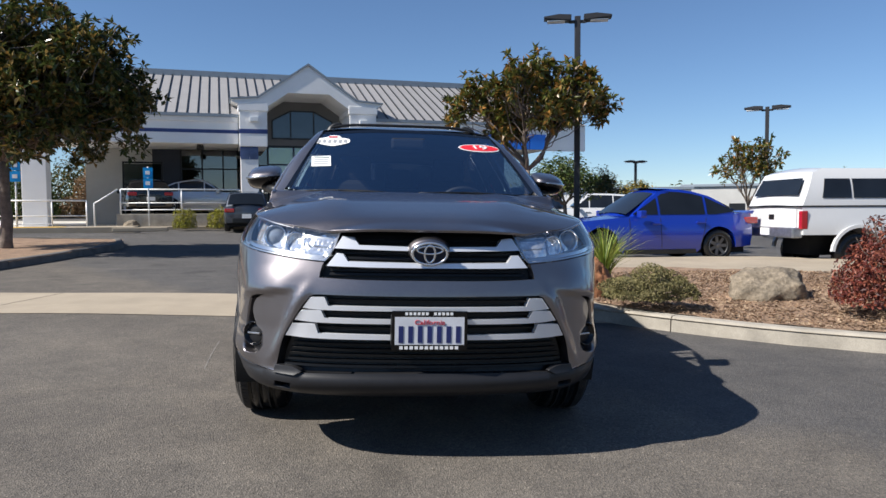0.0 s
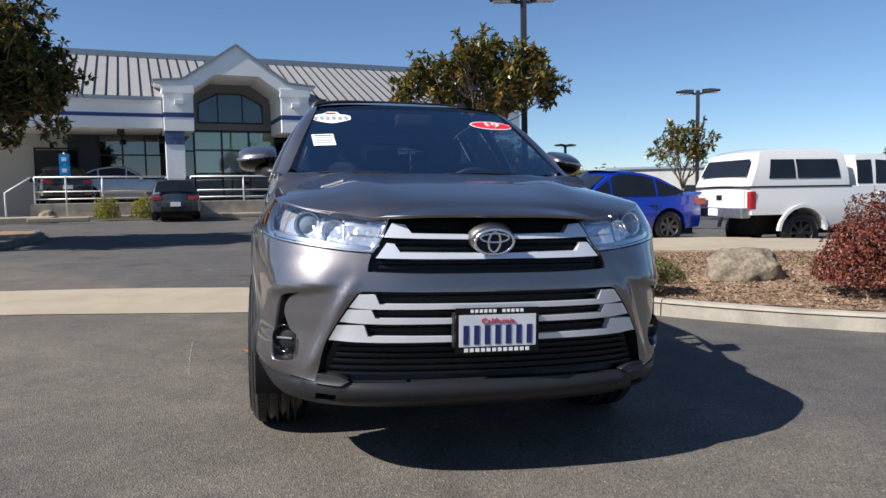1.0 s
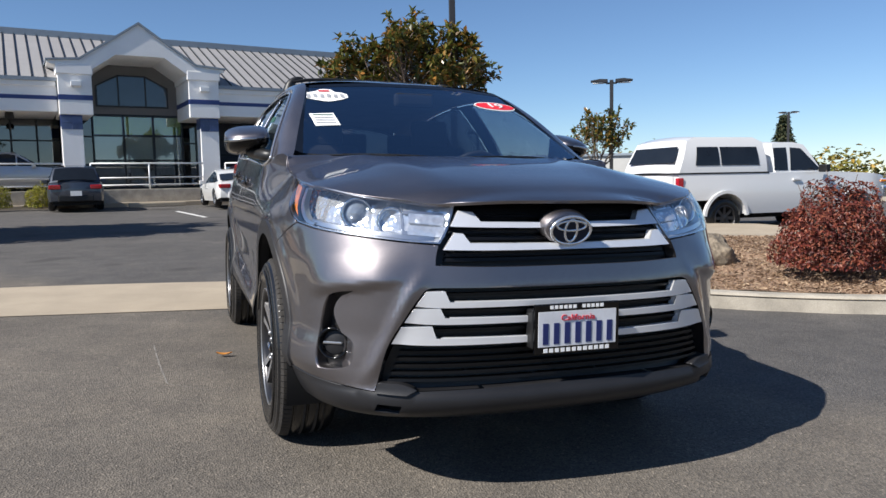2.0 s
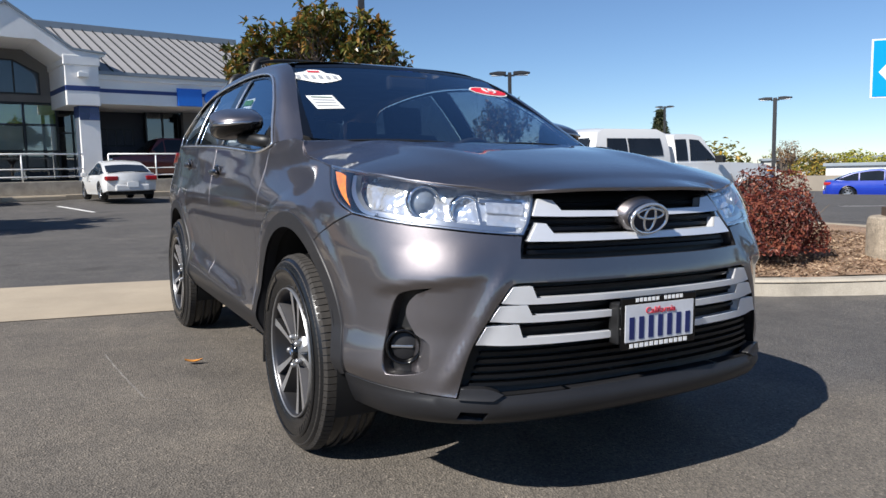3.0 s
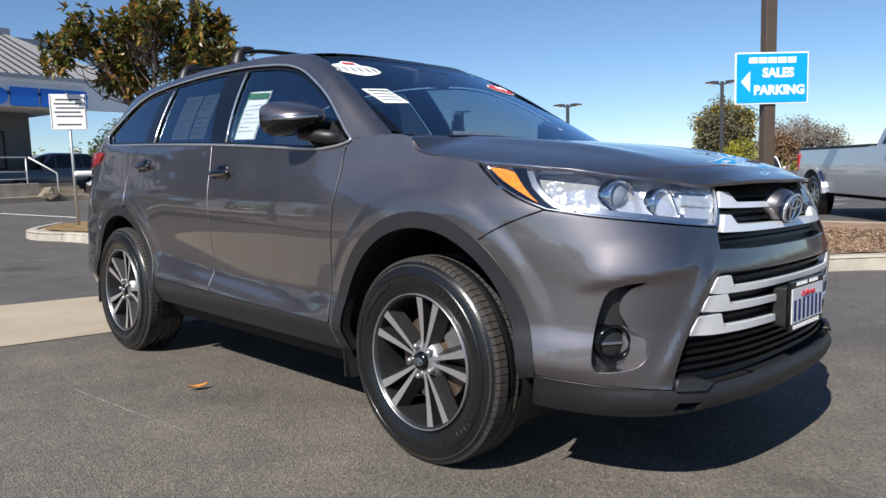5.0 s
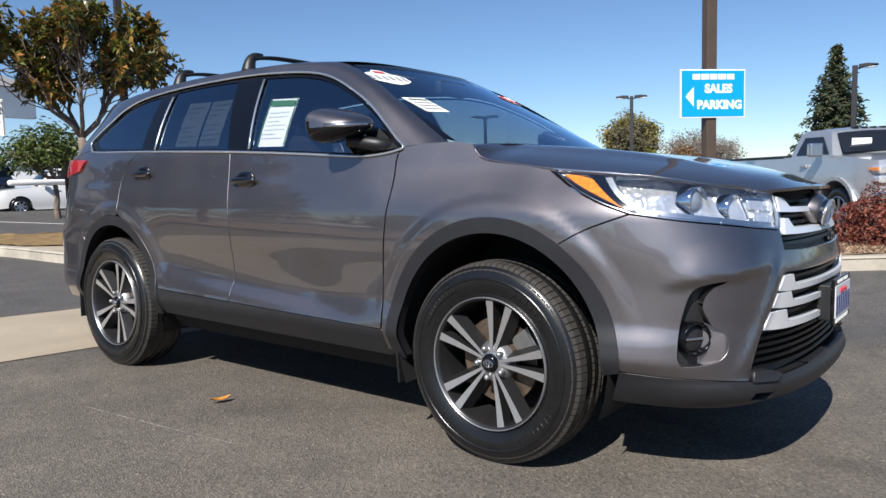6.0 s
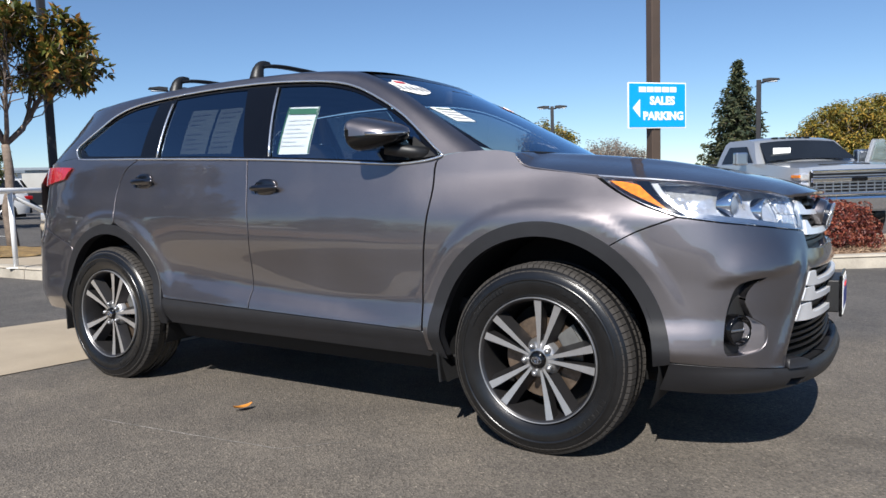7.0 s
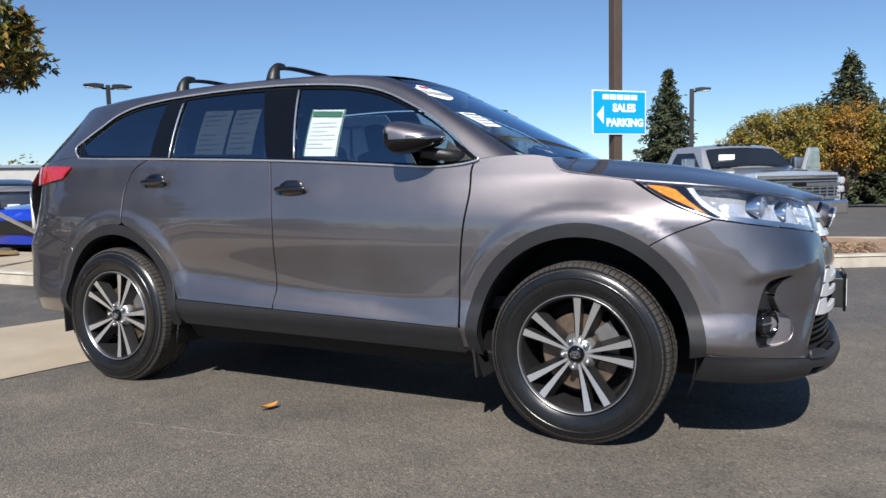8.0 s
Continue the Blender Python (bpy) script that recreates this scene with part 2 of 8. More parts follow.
def thing(name, m, label, category, group="", kind=""):
    return tagged(new_at(name, m), label, category, group, kind)


def new_at(name, m):
    ob = new(name)
    ob.empty_display_size = 0.2
    ob.matrix_basis = m
    return ob


def box(x0, x1, y0, y1, z0, z1, bevel=0.0, bm=None):
    bm = bm or bmesh.new()
    vs = [bm.verts.new((x, y, z)) for z in (z0, z1) for x, y in ((x0, y0), (x1, y0), (x1, y1), (x0, y1))]
    fs = [(0, 3, 2, 1), (4, 5, 6, 7), (0, 1, 5, 4), (1, 2, 6, 5), (2, 3, 7, 6), (3, 0, 4, 7)]
    faces = [bm.faces.new([vs[i] for i in f]) for f in fs]
    if bevel:
        edges = list({e for f in faces for e in f.edges})
        bmesh.ops.bevel(bm, geom=edges, offset=bevel, segments=2, profile=0.6, affect="EDGES")
    return bm


def prism(outline, h0, h1, axis="z", bevel=0.0, bm=None):
    """Extrudes a 2D outline: axis z: (x, y); axis y: (x, z); axis x: (y, z)."""
    bm = bm or bmesh.new()
    put = {"z": lambda a, b, h: (a, b, h), "y": lambda a, b, h: (a, h, b), "x": lambda a, b, h: (h, a, b)}[axis]
    lo = [bm.verts.new(put(a, b, h0)) for a, b in outline]
    hi = [bm.verts.new(put(a, b, h1)) for a, b in outline]
    n = len(outline)
    fs = [bm.faces.new(lo[::-1]), bm.faces.new(hi)]
    fs += [bm.faces.new((lo[i], lo[(i + 1) % n], hi[(i + 1) % n], hi[i])) for i in range(n)]
    bmesh.ops.recalc_face_normals(bm, faces=fs)
    if bevel:
        bmesh.ops.bevel(bm, geom=list(fs[1].edges) + list(fs[0].edges), offset=bevel, segments=2, affect="EDGES")
    return bm


def tube(points, radius, sides=8, bm=None, cap=True):
    """A round bar along points; radius may be a list."""
    bm = bm or bmesh.new()
    pts = [Vector(p) for p in points]
    rad = [float(v) for v in radius] if isinstance(radius, (list, tuple)) else [float(radius)] * len(pts)
    rings, up = [], None
    for i, p in enumerate(pts):
        d = (pts[min(i + 1, len(pts) - 1)] - pts[max(i - 1, 0)]).normalized()
        if up is None:
            up = d.orthogonal().normalized()
        up = (up - d * up.dot(d)).normalized()
        side = d.cross(up)
        rings.append([bm.verts.new(p + rad[i] * (up * math.cos(a) + side * math.sin(a))) for a in (2 * math.pi * k / sides for k in range(sides))])
    for a, b in zip(rings, rings[1:]):
        for k in range(sides):
            bm.faces.new((a[k], a[(k + 1) % sides], b[(k + 1) % sides], b[k]))
    if cap:
        bm.faces.new(rings[0][::-1])
        bm.faces.new(rings[-1])
    return bm


def revolve(profile, sides=48, axis="x", bm=None, a0=0.0, a1=2 * math.pi):
    """Turns (h, r) pairs round an axis."""
    bm = bm or bmesh.new()
    full = abs(a1 - a0 - 2 * math.pi) < 1e-6
    n = sides if full else sides + 1
    rings = []
    for k in range(n):
        a = a0 + (a1 - a0) * k / sides
        c, s = math.cos(a), math.sin(a)
        rings.append([bm.verts.new((h, r * c, r * s) if axis == "x" else (r * c, r * s, h)) for h, r in profile])
    for k in range(sides):
        p, q = rings[k], rings[(k + 1) % n]
        for i in range(len(profile) - 1):
            bm.faces.new((p[i], p[i + 1], q[i + 1], q[i]))
    return bm


def grid_mesh(rows, bm=None, flip=False):
    """Faces over rows of points."""
    bm = bm or bmesh.new()
    vs = [[bm.verts.new(p) for p in r] for r in rows]
    for a, b in zip(vs, vs[1:]):
        for i in range(len(a) - 1):
            f = (a[i], a[i + 1], b[i + 1], b[i])
            bm.faces.new(f[::-1] if flip else f)
    return bm


def spline(points, n, closed=False):
    """A smooth curve of n points through the given ones."""
    P = [Vector(p) for p in points]
    k = len(P)
    segs = k if closed else k - 1
    get = (lambda i: P[i % k]) if closed else (lambda i: P[min(max(i, 0), k - 1)])
    out = []
    for j in range(n):
        u = j / (n if closed else n - 1) * segs
        i = min(int(u), segs - 1)
        t = u - i
        a, b, c, d = get(i - 1), get(i), get(i + 1), get(i + 2)
        out.append(0.5 * ((2 * b) + (c - a) * t + (2 * a - 5 * b + 4 * c - d) * t * t + (3 * b - a - 3 * c + d) * t ** 3))
    return out


def text_mesh(body, size, depth=0.002, name="lettering", bold=0.0):
    cu = bpy.data.curves.new(name, "FONT")
    cu.body, cu.size, cu.extrude, cu.align_x, cu.align_y, cu.resolution_u = body, size, depth, "CENTER", "CENTER", 3
    cu.offset = bold
    ob = bpy.data.objects.new(name, cu)
    scene.collection.objects.link(ob)
    me = bpy.data.meshes.new_from_object(ob.evaluated_get(bpy.context.evaluated_depsgraph_get()))
    bpy.data.objects.remove(ob)
    bpy.data.curves.remove(cu)
    return me


def lettering(name, body, size, mat, parent, m, stretch=1.0, bold=0.0):
    me = text_mesh(body, size, bold=bold)
    me.materials.append(mat)
    ob = new(name, me)
    ob.parent = parent
    ob.matrix_basis = m @ Matrix.Diagonal((stretch, 1, 1, 1))
    return ob

# ---- ground, kerbs, islands ----


def soft(v, k=1.5):
    return k * math.log1p(math.exp(min(40.0, v / k)))


def ground_z(x, y):
    """The lot rises towards the showroom and falls away beyond the island."""
    up = 0.021 * soft(0.9 * y - 0.45 * x - 7.0) * (1.0 if y < 40 else 40 / y)
    down = 0.022 * soft(x - 9.5)
    z = min(up, 0.9) - min(down, 0.95)
    near = 0.002 * noise.noise((x * 0.5, y * 0.5, 0.0))
    d = min(1.0, max(0.0, (math.hypot(x, y - 1.0) - 3.5) / 3.0))
    near -= (0.04 + 0.0245 * (x + 0.62)) * (1 - d * d * (3 - 2 * d))
    return z - 0.021 * soft(-7.0) + 0.022 * soft(-9.5) + near


def spread(lo, hi, step, far):
    a = list(np.arange(lo, hi + 1e-6, step))
    d, out, back = step, [], []
    p, q = hi, lo
    while p < far:
        d *= 1.45
        p, q = p + d, q - d
        out.append(p)
        back.append(q)
    return back[::-1] + a + out


xs, ys = spread(-16, 24, 0.5, 1800), spread(-8, 32, 0.5, 1800)
ground = tagged(part("ground", grid_mesh([[(x, y, ground_z(x, y)) for x in xs] for y in ys]), MATS["asphalt"], smooth=True), "worn grey asphalt car park with fine cracks and stains", "ground", kind="structure")


def on_ground(x, y, h=0.0):
    return (x, y, ground_z(x, y) + h)


def sheet(outline, lift, step=0.4, bump=0.0):
    """A flat area that follows the ground: outline filled with a fine net."""
    pts = [Vector(p) for p in outline]
    n = len(pts)
    verts = []
    for i in range(n):
        a, b = pts[i], pts[(i + 1) % n]
        k = max(1, int((b - a).length / step))
        verts += [a.lerp(b, j / k) for j in range(k)]
    m = len(verts)
    edges = [(i, (i + 1) % m) for i in range(m)]
    x0, x1 = min(p.x for p in pts), max(p.x for p in pts)
    y0, y1 = min(p.y for p in pts), max(p.y for p in pts)
    inner = [Vector((x + 0.37 * step * (j % 2), y)) for j, y in enumerate(np.arange(y0 + step / 2, y1, step)) for x in np.arange(x0 + step / 2, x1, step)]
    inner = [p for p, k in zip(inner, inside_many(inner, verts, 0.3 * step)) if k]
    from mathutils.geometry import delaunay_2d_cdt

    vo, _, fo, *_ = delaunay_2d_cdt(verts + inner, edges, [], 1, 1e-5)
    bm = bmesh.new()
    bv = []
    for v in vo:
        h = bump * (noise.noise((v.x * 3.1, v.y * 3.1, 2.0)) + 0.6 * noise.noise((v.x * 11, v.y * 11, 5.0)) + 0.3)
        bv.append(bm.verts.new((v.x, v.y, ground_z(v.x, v.y) + lift + h)))
    for f, k in zip(fo, inside_many([sum((vo[i] for i in f), Vector((0, 0))) / len(f) for f in fo], verts, 0)):
        if k:
            bm.faces.new([bv[i] for i in f])
    bmesh.ops.recalc_face_normals(bm, faces=bm.faces)
    if sum(f.normal.z for f in bm.faces) < 0:
        bmesh.ops.reverse_faces(bm, faces=bm.faces)
    return bm


def inside_many(P, ring, margin):
    """Which of many points lie in the outline, at least margin from its edge."""
    P = np.array([(p[0], p[1]) for p in P], float)
    if not len(P):
        return np.zeros(0, bool)
    R = np.array([(p[0], p[1]) for p in ring], float)
    hit, near_ = np.zeros(len(P), bool), np.zeros(len(P), bool)
    for a, b in zip(R, np.roll(R, -1, 0)):
        if a[1] != b[1]:
            c = ((a[1] > P[:, 1]) != (b[1] > P[:, 1])) & (P[:, 0] < (b[0] - a[0]) * (P[:, 1] - a[1]) / (b[1] - a[1]) + a[0])
            hit ^= c
        if margin:
            d = b - a
            t = np.clip(((P - a) @ d) / (d @ d + 1e-12), 0, 1)
            near_ |= np.hypot(*(P - a - t[:, None] * d).T) < margin
    return hit & ~near_


def kerb_run(points, height, width, piece, mat, owner, closed=False):
    """Cast kerb stones along a line, each a block of its own with a narrow joint."""
    line = [Vector(p) for p in points]
    dist = [0.0]
    for a, b in zip(line, line[1:]):
        dist.append(dist[-1] + (b - a).length)

    def at_len(s):
        i = max(k for k in range(len(dist) - 1) if dist[k] <= s + 1e-9)
        return line[i].lerp(line[i + 1], min(1, (s - dist[i]) / (dist[i + 1] - dist[i])))

    s = 0.0
    while s < dist[-1] - 0.1:
        e = min(s + piece, dist[-1])
        if dist[-1] - e < 0.3 * piece:
            e = dist[-1]
        k = max(2, int((e - s) / 0.3) + 1)
        rows = []
        for j in range(k):
            u = s + 0.006 + (e - s - 0.012) * j / (k - 1)
            p = at_len(u)
            d = (at_len(min(u + 0.05, dist[-1])) - at_len(max(u - 0.05, 0))).normalized()
            nrm = Vector((-d.y, d.x))
            z = ground_z(p.x, p.y)
            prof = [(0, -0.05), (0.012, height - 0.035), (0.03, height - 0.008), (0.05, height), (width, height), (width, -0.05)]
            rows.append([(p.x + nrm.x * a, p.y + nrm.y * a, z + b) for a, b in prof])
        bm = grid_mesh(rows)
        bm.verts.ensure_lookup_table()
        m = len(rows[0])
        bm.faces.new([bm.verts[i] for i in range(m)][::-1])
        bm.faces.new([bm.verts[(k - 1) * m + i] for i in range(m)])
        bmesh.ops.recalc_face_normals(bm, faces=bm.faces)
        part("kerb_stone", bm, mat, owner)
        s = e


# concrete gutter across the lot, in cast slabs
gutter = tagged(new("gutter_strip"), "pale concrete drainage strip across the asphalt", "gutter", kind="structure")
cut = [-30, -25.4, -21.0, -16.6, -12.2, -8.0, -4.55, 0.2, 2.3]
for a, b in zip(cut, cut[1:]):
    j = 0.012
    near, far = (lambda x: 3.31 - 0.10 * x), (lambda x: 5.14 - 0.135 * x)
    sk = 0.32
    part("slab", sheet([(a + j, near(a)), (b - j, near(b)), (b - j + sk, far(b + sk)), (a + j + sk, far(a + sk))], 0.006, 0.45), M_CONC, gutter)

island = tagged(new("kerb_island"), "raised concrete island with a cast kerb and bark mulch bed", "island", kind="structure")
front = [(8.6, -6.4), (7.2, -4.0), (6.35, -2.6), (5.78, -1.4), (5.45, -0.4), (5.2, 0.2), (4.85, 0.7), (4.05, 1.4), (3.1, 2.2), (2.5, 2.82), (2.1, 3.45), (1.85, 4.4), (1.65, 5.6), (1.5, 7.0), (1.42, 9.0), (1.35, 10.6), (1.0, 11.6), (1.1, 12.5), (1.9, 13.6)]
front = [(p.x, p.y) for p in spline([(*p, 0) for p in front], 73)]
kerb_run(front[::-1], 0.15, 0.17, 2.9, M_KERB, island)
back = [(3.3, 12.9), (3.45, 9.85), (7.6, 9.5), (9.4, 8.2), (9.0, 4.0), (9.0, -0.5), (9.6, -6.4)]
part("walk_slab", sheet(front + back, 0.128, 0.5), M_CONC, island)
mulch_edge = [(2.34, 3.75), (2.72, 3.02), (3.24, 2.38), (4.18, 1.58), (5.0, 0.85), (5.38, 0.25), (5.62, -0.4), (5.95, -1.35), (6.5, -2.5), (7.35, -3.9), (8.5, -4.2), (8.6, 0.0), (8.5, 4.5), (6.8, 5.7), (5.3, 6.6), (4.5, 7.0), (3.4, 7.2), (2.4, 6.2)]
part("mulch_bed", sheet(mulch_edge, 0.137, 0.12, 0.018), M_MULCH, island, "reddish brown shredded bark mulch", smooth=True)
M_DRYGRASS = surface("dry_groundcover", (0.26, 0.17, 0.07), 0.95, scale=5, amount=0.4, bump=0.03, bump_scale=60, space="World", fine=0.4)
part("ground_cover", sheet([(1.62, 10.6), (1.25, 11.6), (1.35, 12.4), (2.1, 13.4), (3.2, 12.7), (3.35, 10.2), (3.0, 9.65), (2.2, 9.8)], 0.145, 0.15, 0.03), M_DRYGRASS, island, "dry brown ground cover", smooth=True)

west = tagged(new("tree_island"), "low planted island under a tree, its kerb coloured as if shaded", "island", kind="structure")
wl = [(-14, 6.2), (-9.2, 6.4), (-7.0, 8.0), (-6.5, 10.0), (-6.3, 12.6), (-6.25, 14.2), (-6.7, 15.6), (-7.6, 16.4), (-14, 17.2)]
wl = [(p.x, p.y) for p in spline([(*p, 0) for p in wl], 40)]
# kerb concrete toned down to carry the tree's shade in its colour
M_SHADEDKERB = surface("shaded_kerb", (0.13, 0.12, 0.11), 0.9, scale=3, amount=0.3, bump=0.004, bump_scale=90, space="World", fine=0.2)
kerb_run(wl, 0.15, 0.17, 3.0, M_SHADEDKERB, west)
part("mulch_bed", sheet(wl, 0.12, 0.4, 0.02), M_MULCH, west, "brown bark mulch", smooth=True)

# parking lines
for k, (x, y) in enumerate(((-1.6, 21.4), (2.6, 20.6), (4.9, 20.2), (14.0, 5.0), (15.0, 1.5), (17.5, 9.5), (18.0, 6.0))):
    far_side = k > 2
    dx, dy = (4.2, -1.0) if far_side else (0.8, -3.6)
    tagged(part("parking_line", sheet([(x, y), (x + dx, y + dy), (x + dx + (0.02 if far_side else 0.1), y + dy + 0.1), (x + 0.02 + (0 if far_side else 0.1), y + 0.1)], 0.005, 0.6), M_PAINTLINE), "faded white painted parking line", "line", "parking lines", "structure")

# ---- showroom ----
SHOW = Matrix.Translation((-0.4, 27.5, 0)) @ pose(0, 0, 0, 0, 0, 11)
BASE = 0.42
showroom = tagged(new_at("showroom", SHOW), "white stucco dealership building with grey standing-seam metal roof and dark glazing", "building", kind="structure")


def sbox(name, x0, x1, y0, y1, z0, z1, mat, parent=None, label="", bevel=0.0):
    return part(name, box(x0, x1, y0, y1, z0, z1, bevel), mat, parent or showroom, label)


# terrace with its low wall
sbox("terrace", -9.7, 5.9, -0.9, 3.4, BASE - 0.4, 0.98, M_CONC)
sbox("terrace_wall", -9.75, 5.95, -1.12, -0.9, BASE - 0.4, 1.0, M_KERB, None, "grey concrete retaining wall", 0.02)
for i in range(4):
    sbox("step", 5.96, 7.9, -1.0 + 0.34 * i, 3.4, BASE - 0.3 + 0.15 * i, BASE + 0.14 * (i + 1), M_CONC, None, "concrete step")
# back walls under the canopy
sbox("back_wall", -11.3, -8.8, 3.4, 3.7, BASE - 0.3, 4.2, M_BEIGE)
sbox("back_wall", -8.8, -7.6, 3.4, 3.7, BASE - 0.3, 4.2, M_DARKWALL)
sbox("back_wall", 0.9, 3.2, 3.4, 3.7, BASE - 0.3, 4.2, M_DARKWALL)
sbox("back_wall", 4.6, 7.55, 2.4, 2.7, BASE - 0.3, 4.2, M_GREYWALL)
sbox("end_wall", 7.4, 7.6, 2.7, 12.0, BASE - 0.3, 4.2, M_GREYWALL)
sbox("end_wall", -11.5, -11.3, 3.4, 14.0, BASE - 0.3, 4.2, M_BEIGE)
sbox("rear_wall", -11.3, 7.4, 12.0, 12.3, BASE - 0.3, 7.0, M_GREYWALL)
sbox("inner_floor", -11.3, 7.4, 3.7, 12.0, BASE, 0.97, M_CONC)
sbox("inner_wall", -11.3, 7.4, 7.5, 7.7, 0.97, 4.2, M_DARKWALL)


def storefront(x0, x1, y, z0, z1, cols, bars, name="window_bay", glassmat=None):
    """Dark aluminium glazing: mullions, rails and a pane in every field."""
    bay = part(name, box(x0, x1, y, y + 0.08, z1 - 0.07, z1), M_FRAME, showroom)
    part("rail", box(x0, x1, y, y + 0.08, z0, z0 + 0.08), M_FRAME, bay)
    for zb in bars:
        part("rail", box(x0 + 0.03, x1 - 0.03, y + 0.004, y + 0.076, zb - 0.03, zb + 0.03), M_FRAME, bay)
    cuts = [x0 + (x1 - x0) * i / cols for i in range(cols + 1)]
    for c in cuts:
        part("mullion", box(c - 0.035, c + 0.035, y - 0.01, y + 0.09, z0, z1), M_FRAME, bay)
    zs = [z0 + 0.08] + list(bars) + [z1 - 0.07]
    for a, b in zip(cuts, cuts[1:]):
        for c, d in zip(zs, zs[1:]):
            part("pane", box(a + 0.035, b - 0.035, y + 0.03, y + 0.05, c + 0.03, d - 0.03), glassmat or M_GLASSMID, bay)
    return bay


storefront(-7.6, -4.9, 3.3, 0.98, 4.1, 3, (2.0, 3.0))
storefront(-4.9, -3.9, 1.9, 0.98, 4.0, 1, (3.1,))
bay = storefront(-3.9, -0.5, 1.9, 0.98, 4.0, 3, (2.15, 3.15), glassmat=M_GLASS)
M_LIME = surface("lime_poster", (0.55, 0.68, 0.16), 0.6, scale=1, amount=0.08)
for i in range(3):
    a = -3.9 + 3.4 * i / 3
    part("poster", box(a + 0.06, a + 1.08, 1.955, 1.965, 3.2, 3.9), M_LIME, bay, "lime green window banner")
    part("blind", box(a + 0.06, a + 1.08, 1.975, 1.985, 2.2, 3.1), M_SIGNWHITE, bay, "pale roller blind")
storefront(-0.5, 0.9, 2.6, 0.98, 4.1, 2, (2.9,))
storefront(3.2, 4.6, 3.0, 0.98, 4.1, 2, (2.6,))
for a, b, z0, z1, y in ((1.35, 2.75, 2.4, 3.15, 3.38), (5.4, 6.5, 1.55, 3.1, 2.38)):
    w = storefront(a, b, y, z0, z1, 4 if a < 2 else 1, (), "window_unit")
    part("blind", box(a + 0.03, b - 0.03, y + 0.1, y + 0.11, z0, z1), M_SIGNWHITE, w)
w = storefront(-10.0, -8.4, 3.36, 1.9, 3.3, 1, (2.3,), "window_unit")
part("blind", box(-9.95, -8.45, 3.45, 3.46, 2.35, 3.25), M_SIGNWHITE, w, "white roller blind")

# canopy fascias with blue stripe
for x0, x1 in ((-17.0, -5.18), (0.5, 8.6)):
    sbox("fascia", x0, x1, -0.25, 0.05, 3.84, 4.72, M_STUCCO, None, "white stucco canopy fascia")
    sbox("cornice", x0 - 0.02, x1 + (0.06 if x1 > 0 else -0.02), -0.34, 0.1, 4.72, 5.0, M_STUCCO, None, "", 0.03)
    sbox("gutter", x0, x1, -0.42, -0.34, 4.9, 5.03, M_ROOFTOP)
    sbox("stripe", x0, x1, -0.258, -0.2, 4.26, 4.40, M_BLUESTRIPE, None, "dark blue painted stripe")
    sbox("soffit", x0, x1, 0.05, 3.4, 3.86, 4.0, M_STUCCO)
sbox("fascia", 8.3, 8.6, 0.05, 9.0, 3.84, 4.72, M_STUCCO)
sbox("cornice", 8.28, 8.68, 0.1, 9.0, 4.72, 5.0, M_STUCCO)
for x in (-6.7, 5.2):
    part("soffit_lamp", revolve([(3.86, 0.0), (3.86, 0.13), (3.66, 0.15), (3.63, 0.12), (3.63, 0.0)], 16, "z"), M_DARKMETAL, showroom, "black round soffit lamp", m=Matrix.Translation((x, 0.6, 0)))
# roof: seamed pans, hip at the east end
RIDGE, EAVE, DEPTH = 7.45, 5.02, 5.2
x = -17.0
pan = 0.41
while x < 8.4:
    a, b = x, x + pan
    if not (-5.35 < a and b < 0.66):
        bm = grid_mesh([[(a, -0.42, EAVE), (b, -0.42, EAVE)], [(a, DEPTH, RIDGE), (b, DEPTH, RIDGE)]])
    else:
        # pans behind the gable start higher up
        bm = grid_mesh([[(a, 2.2, EAVE + 1.133), (b, 2.2, EAVE + 1.133)], [(a, DEPTH, RIDGE), (b, DEPTH, RIDGE)]])
    part("roof_pan", bm, M_ROOF, showroom)
    y0, z0 = (-0.42, EAVE) if not (-5.35 < a < 0.66) else (2.2, EAVE + 1.133)
    bm = bmesh.new()
    q = [bm.verts.new(p) for p in ((a - 0.02, y0, z0), (a + 0.02, y0, z0), (a + 0.02, DEPTH, RIDGE), (a - 0.02, DEPTH, RIDGE), (a - 0.012, y0, z0 + 0.06), (a + 0.012, y0, z0 + 0.06), (a + 0.012, DEPTH, RIDGE + 0.06), (a - 0.012, DEPTH, RIDGE + 0.06))]
    for f in ((4, 5, 6, 7), (0, 1, 5, 4), (1, 2, 6, 5), (3, 0, 4, 7)):
        bm.faces.new([q[i] for i in f])
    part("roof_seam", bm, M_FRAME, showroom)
    x += pan
for i in range(14):
    t0, t1 = i / 14, (i + 1) / 14
    e0, e1 = Vector((8.5, -0.42 + 10 * t0 * 0.98, EAVE)), Vector((8.5, -0.42 + 10 * t1 * 0.98, EAVE))
    rise = lambda p: min(1.0, (p.y + 0.42) / 5.6)
    hip = grid_mesh([[(10.6 if k else 8.4, (-0.42 if k else DEPTH) + (9.8 * t if k else 0.2 * t), EAVE if k else RIDGE) for t in (t0, t1)] for k in (1, 0)])
    part("roof_pan", hip, M_ROOF, showroom)
part("roof_pan", grid_mesh([[(8.4, -0.42, EAVE), (10.6, -0.42, EAVE)], [(8.4, DEPTH, RIDGE), (8.41, DEPTH, RIDGE)]]), M_ROOF, showroom)
sbox("fascia", 8.6, 10.6, -0.25, 0.05, 3.84, 5.0, M_STUCCO)
sbox("parapet", -17.0, 8.5, DEPTH, DEPTH + 0.3, RIDGE - 0.05, RIDGE + 0.28, M_ROOFTOP, None, "blue-grey metal parapet")
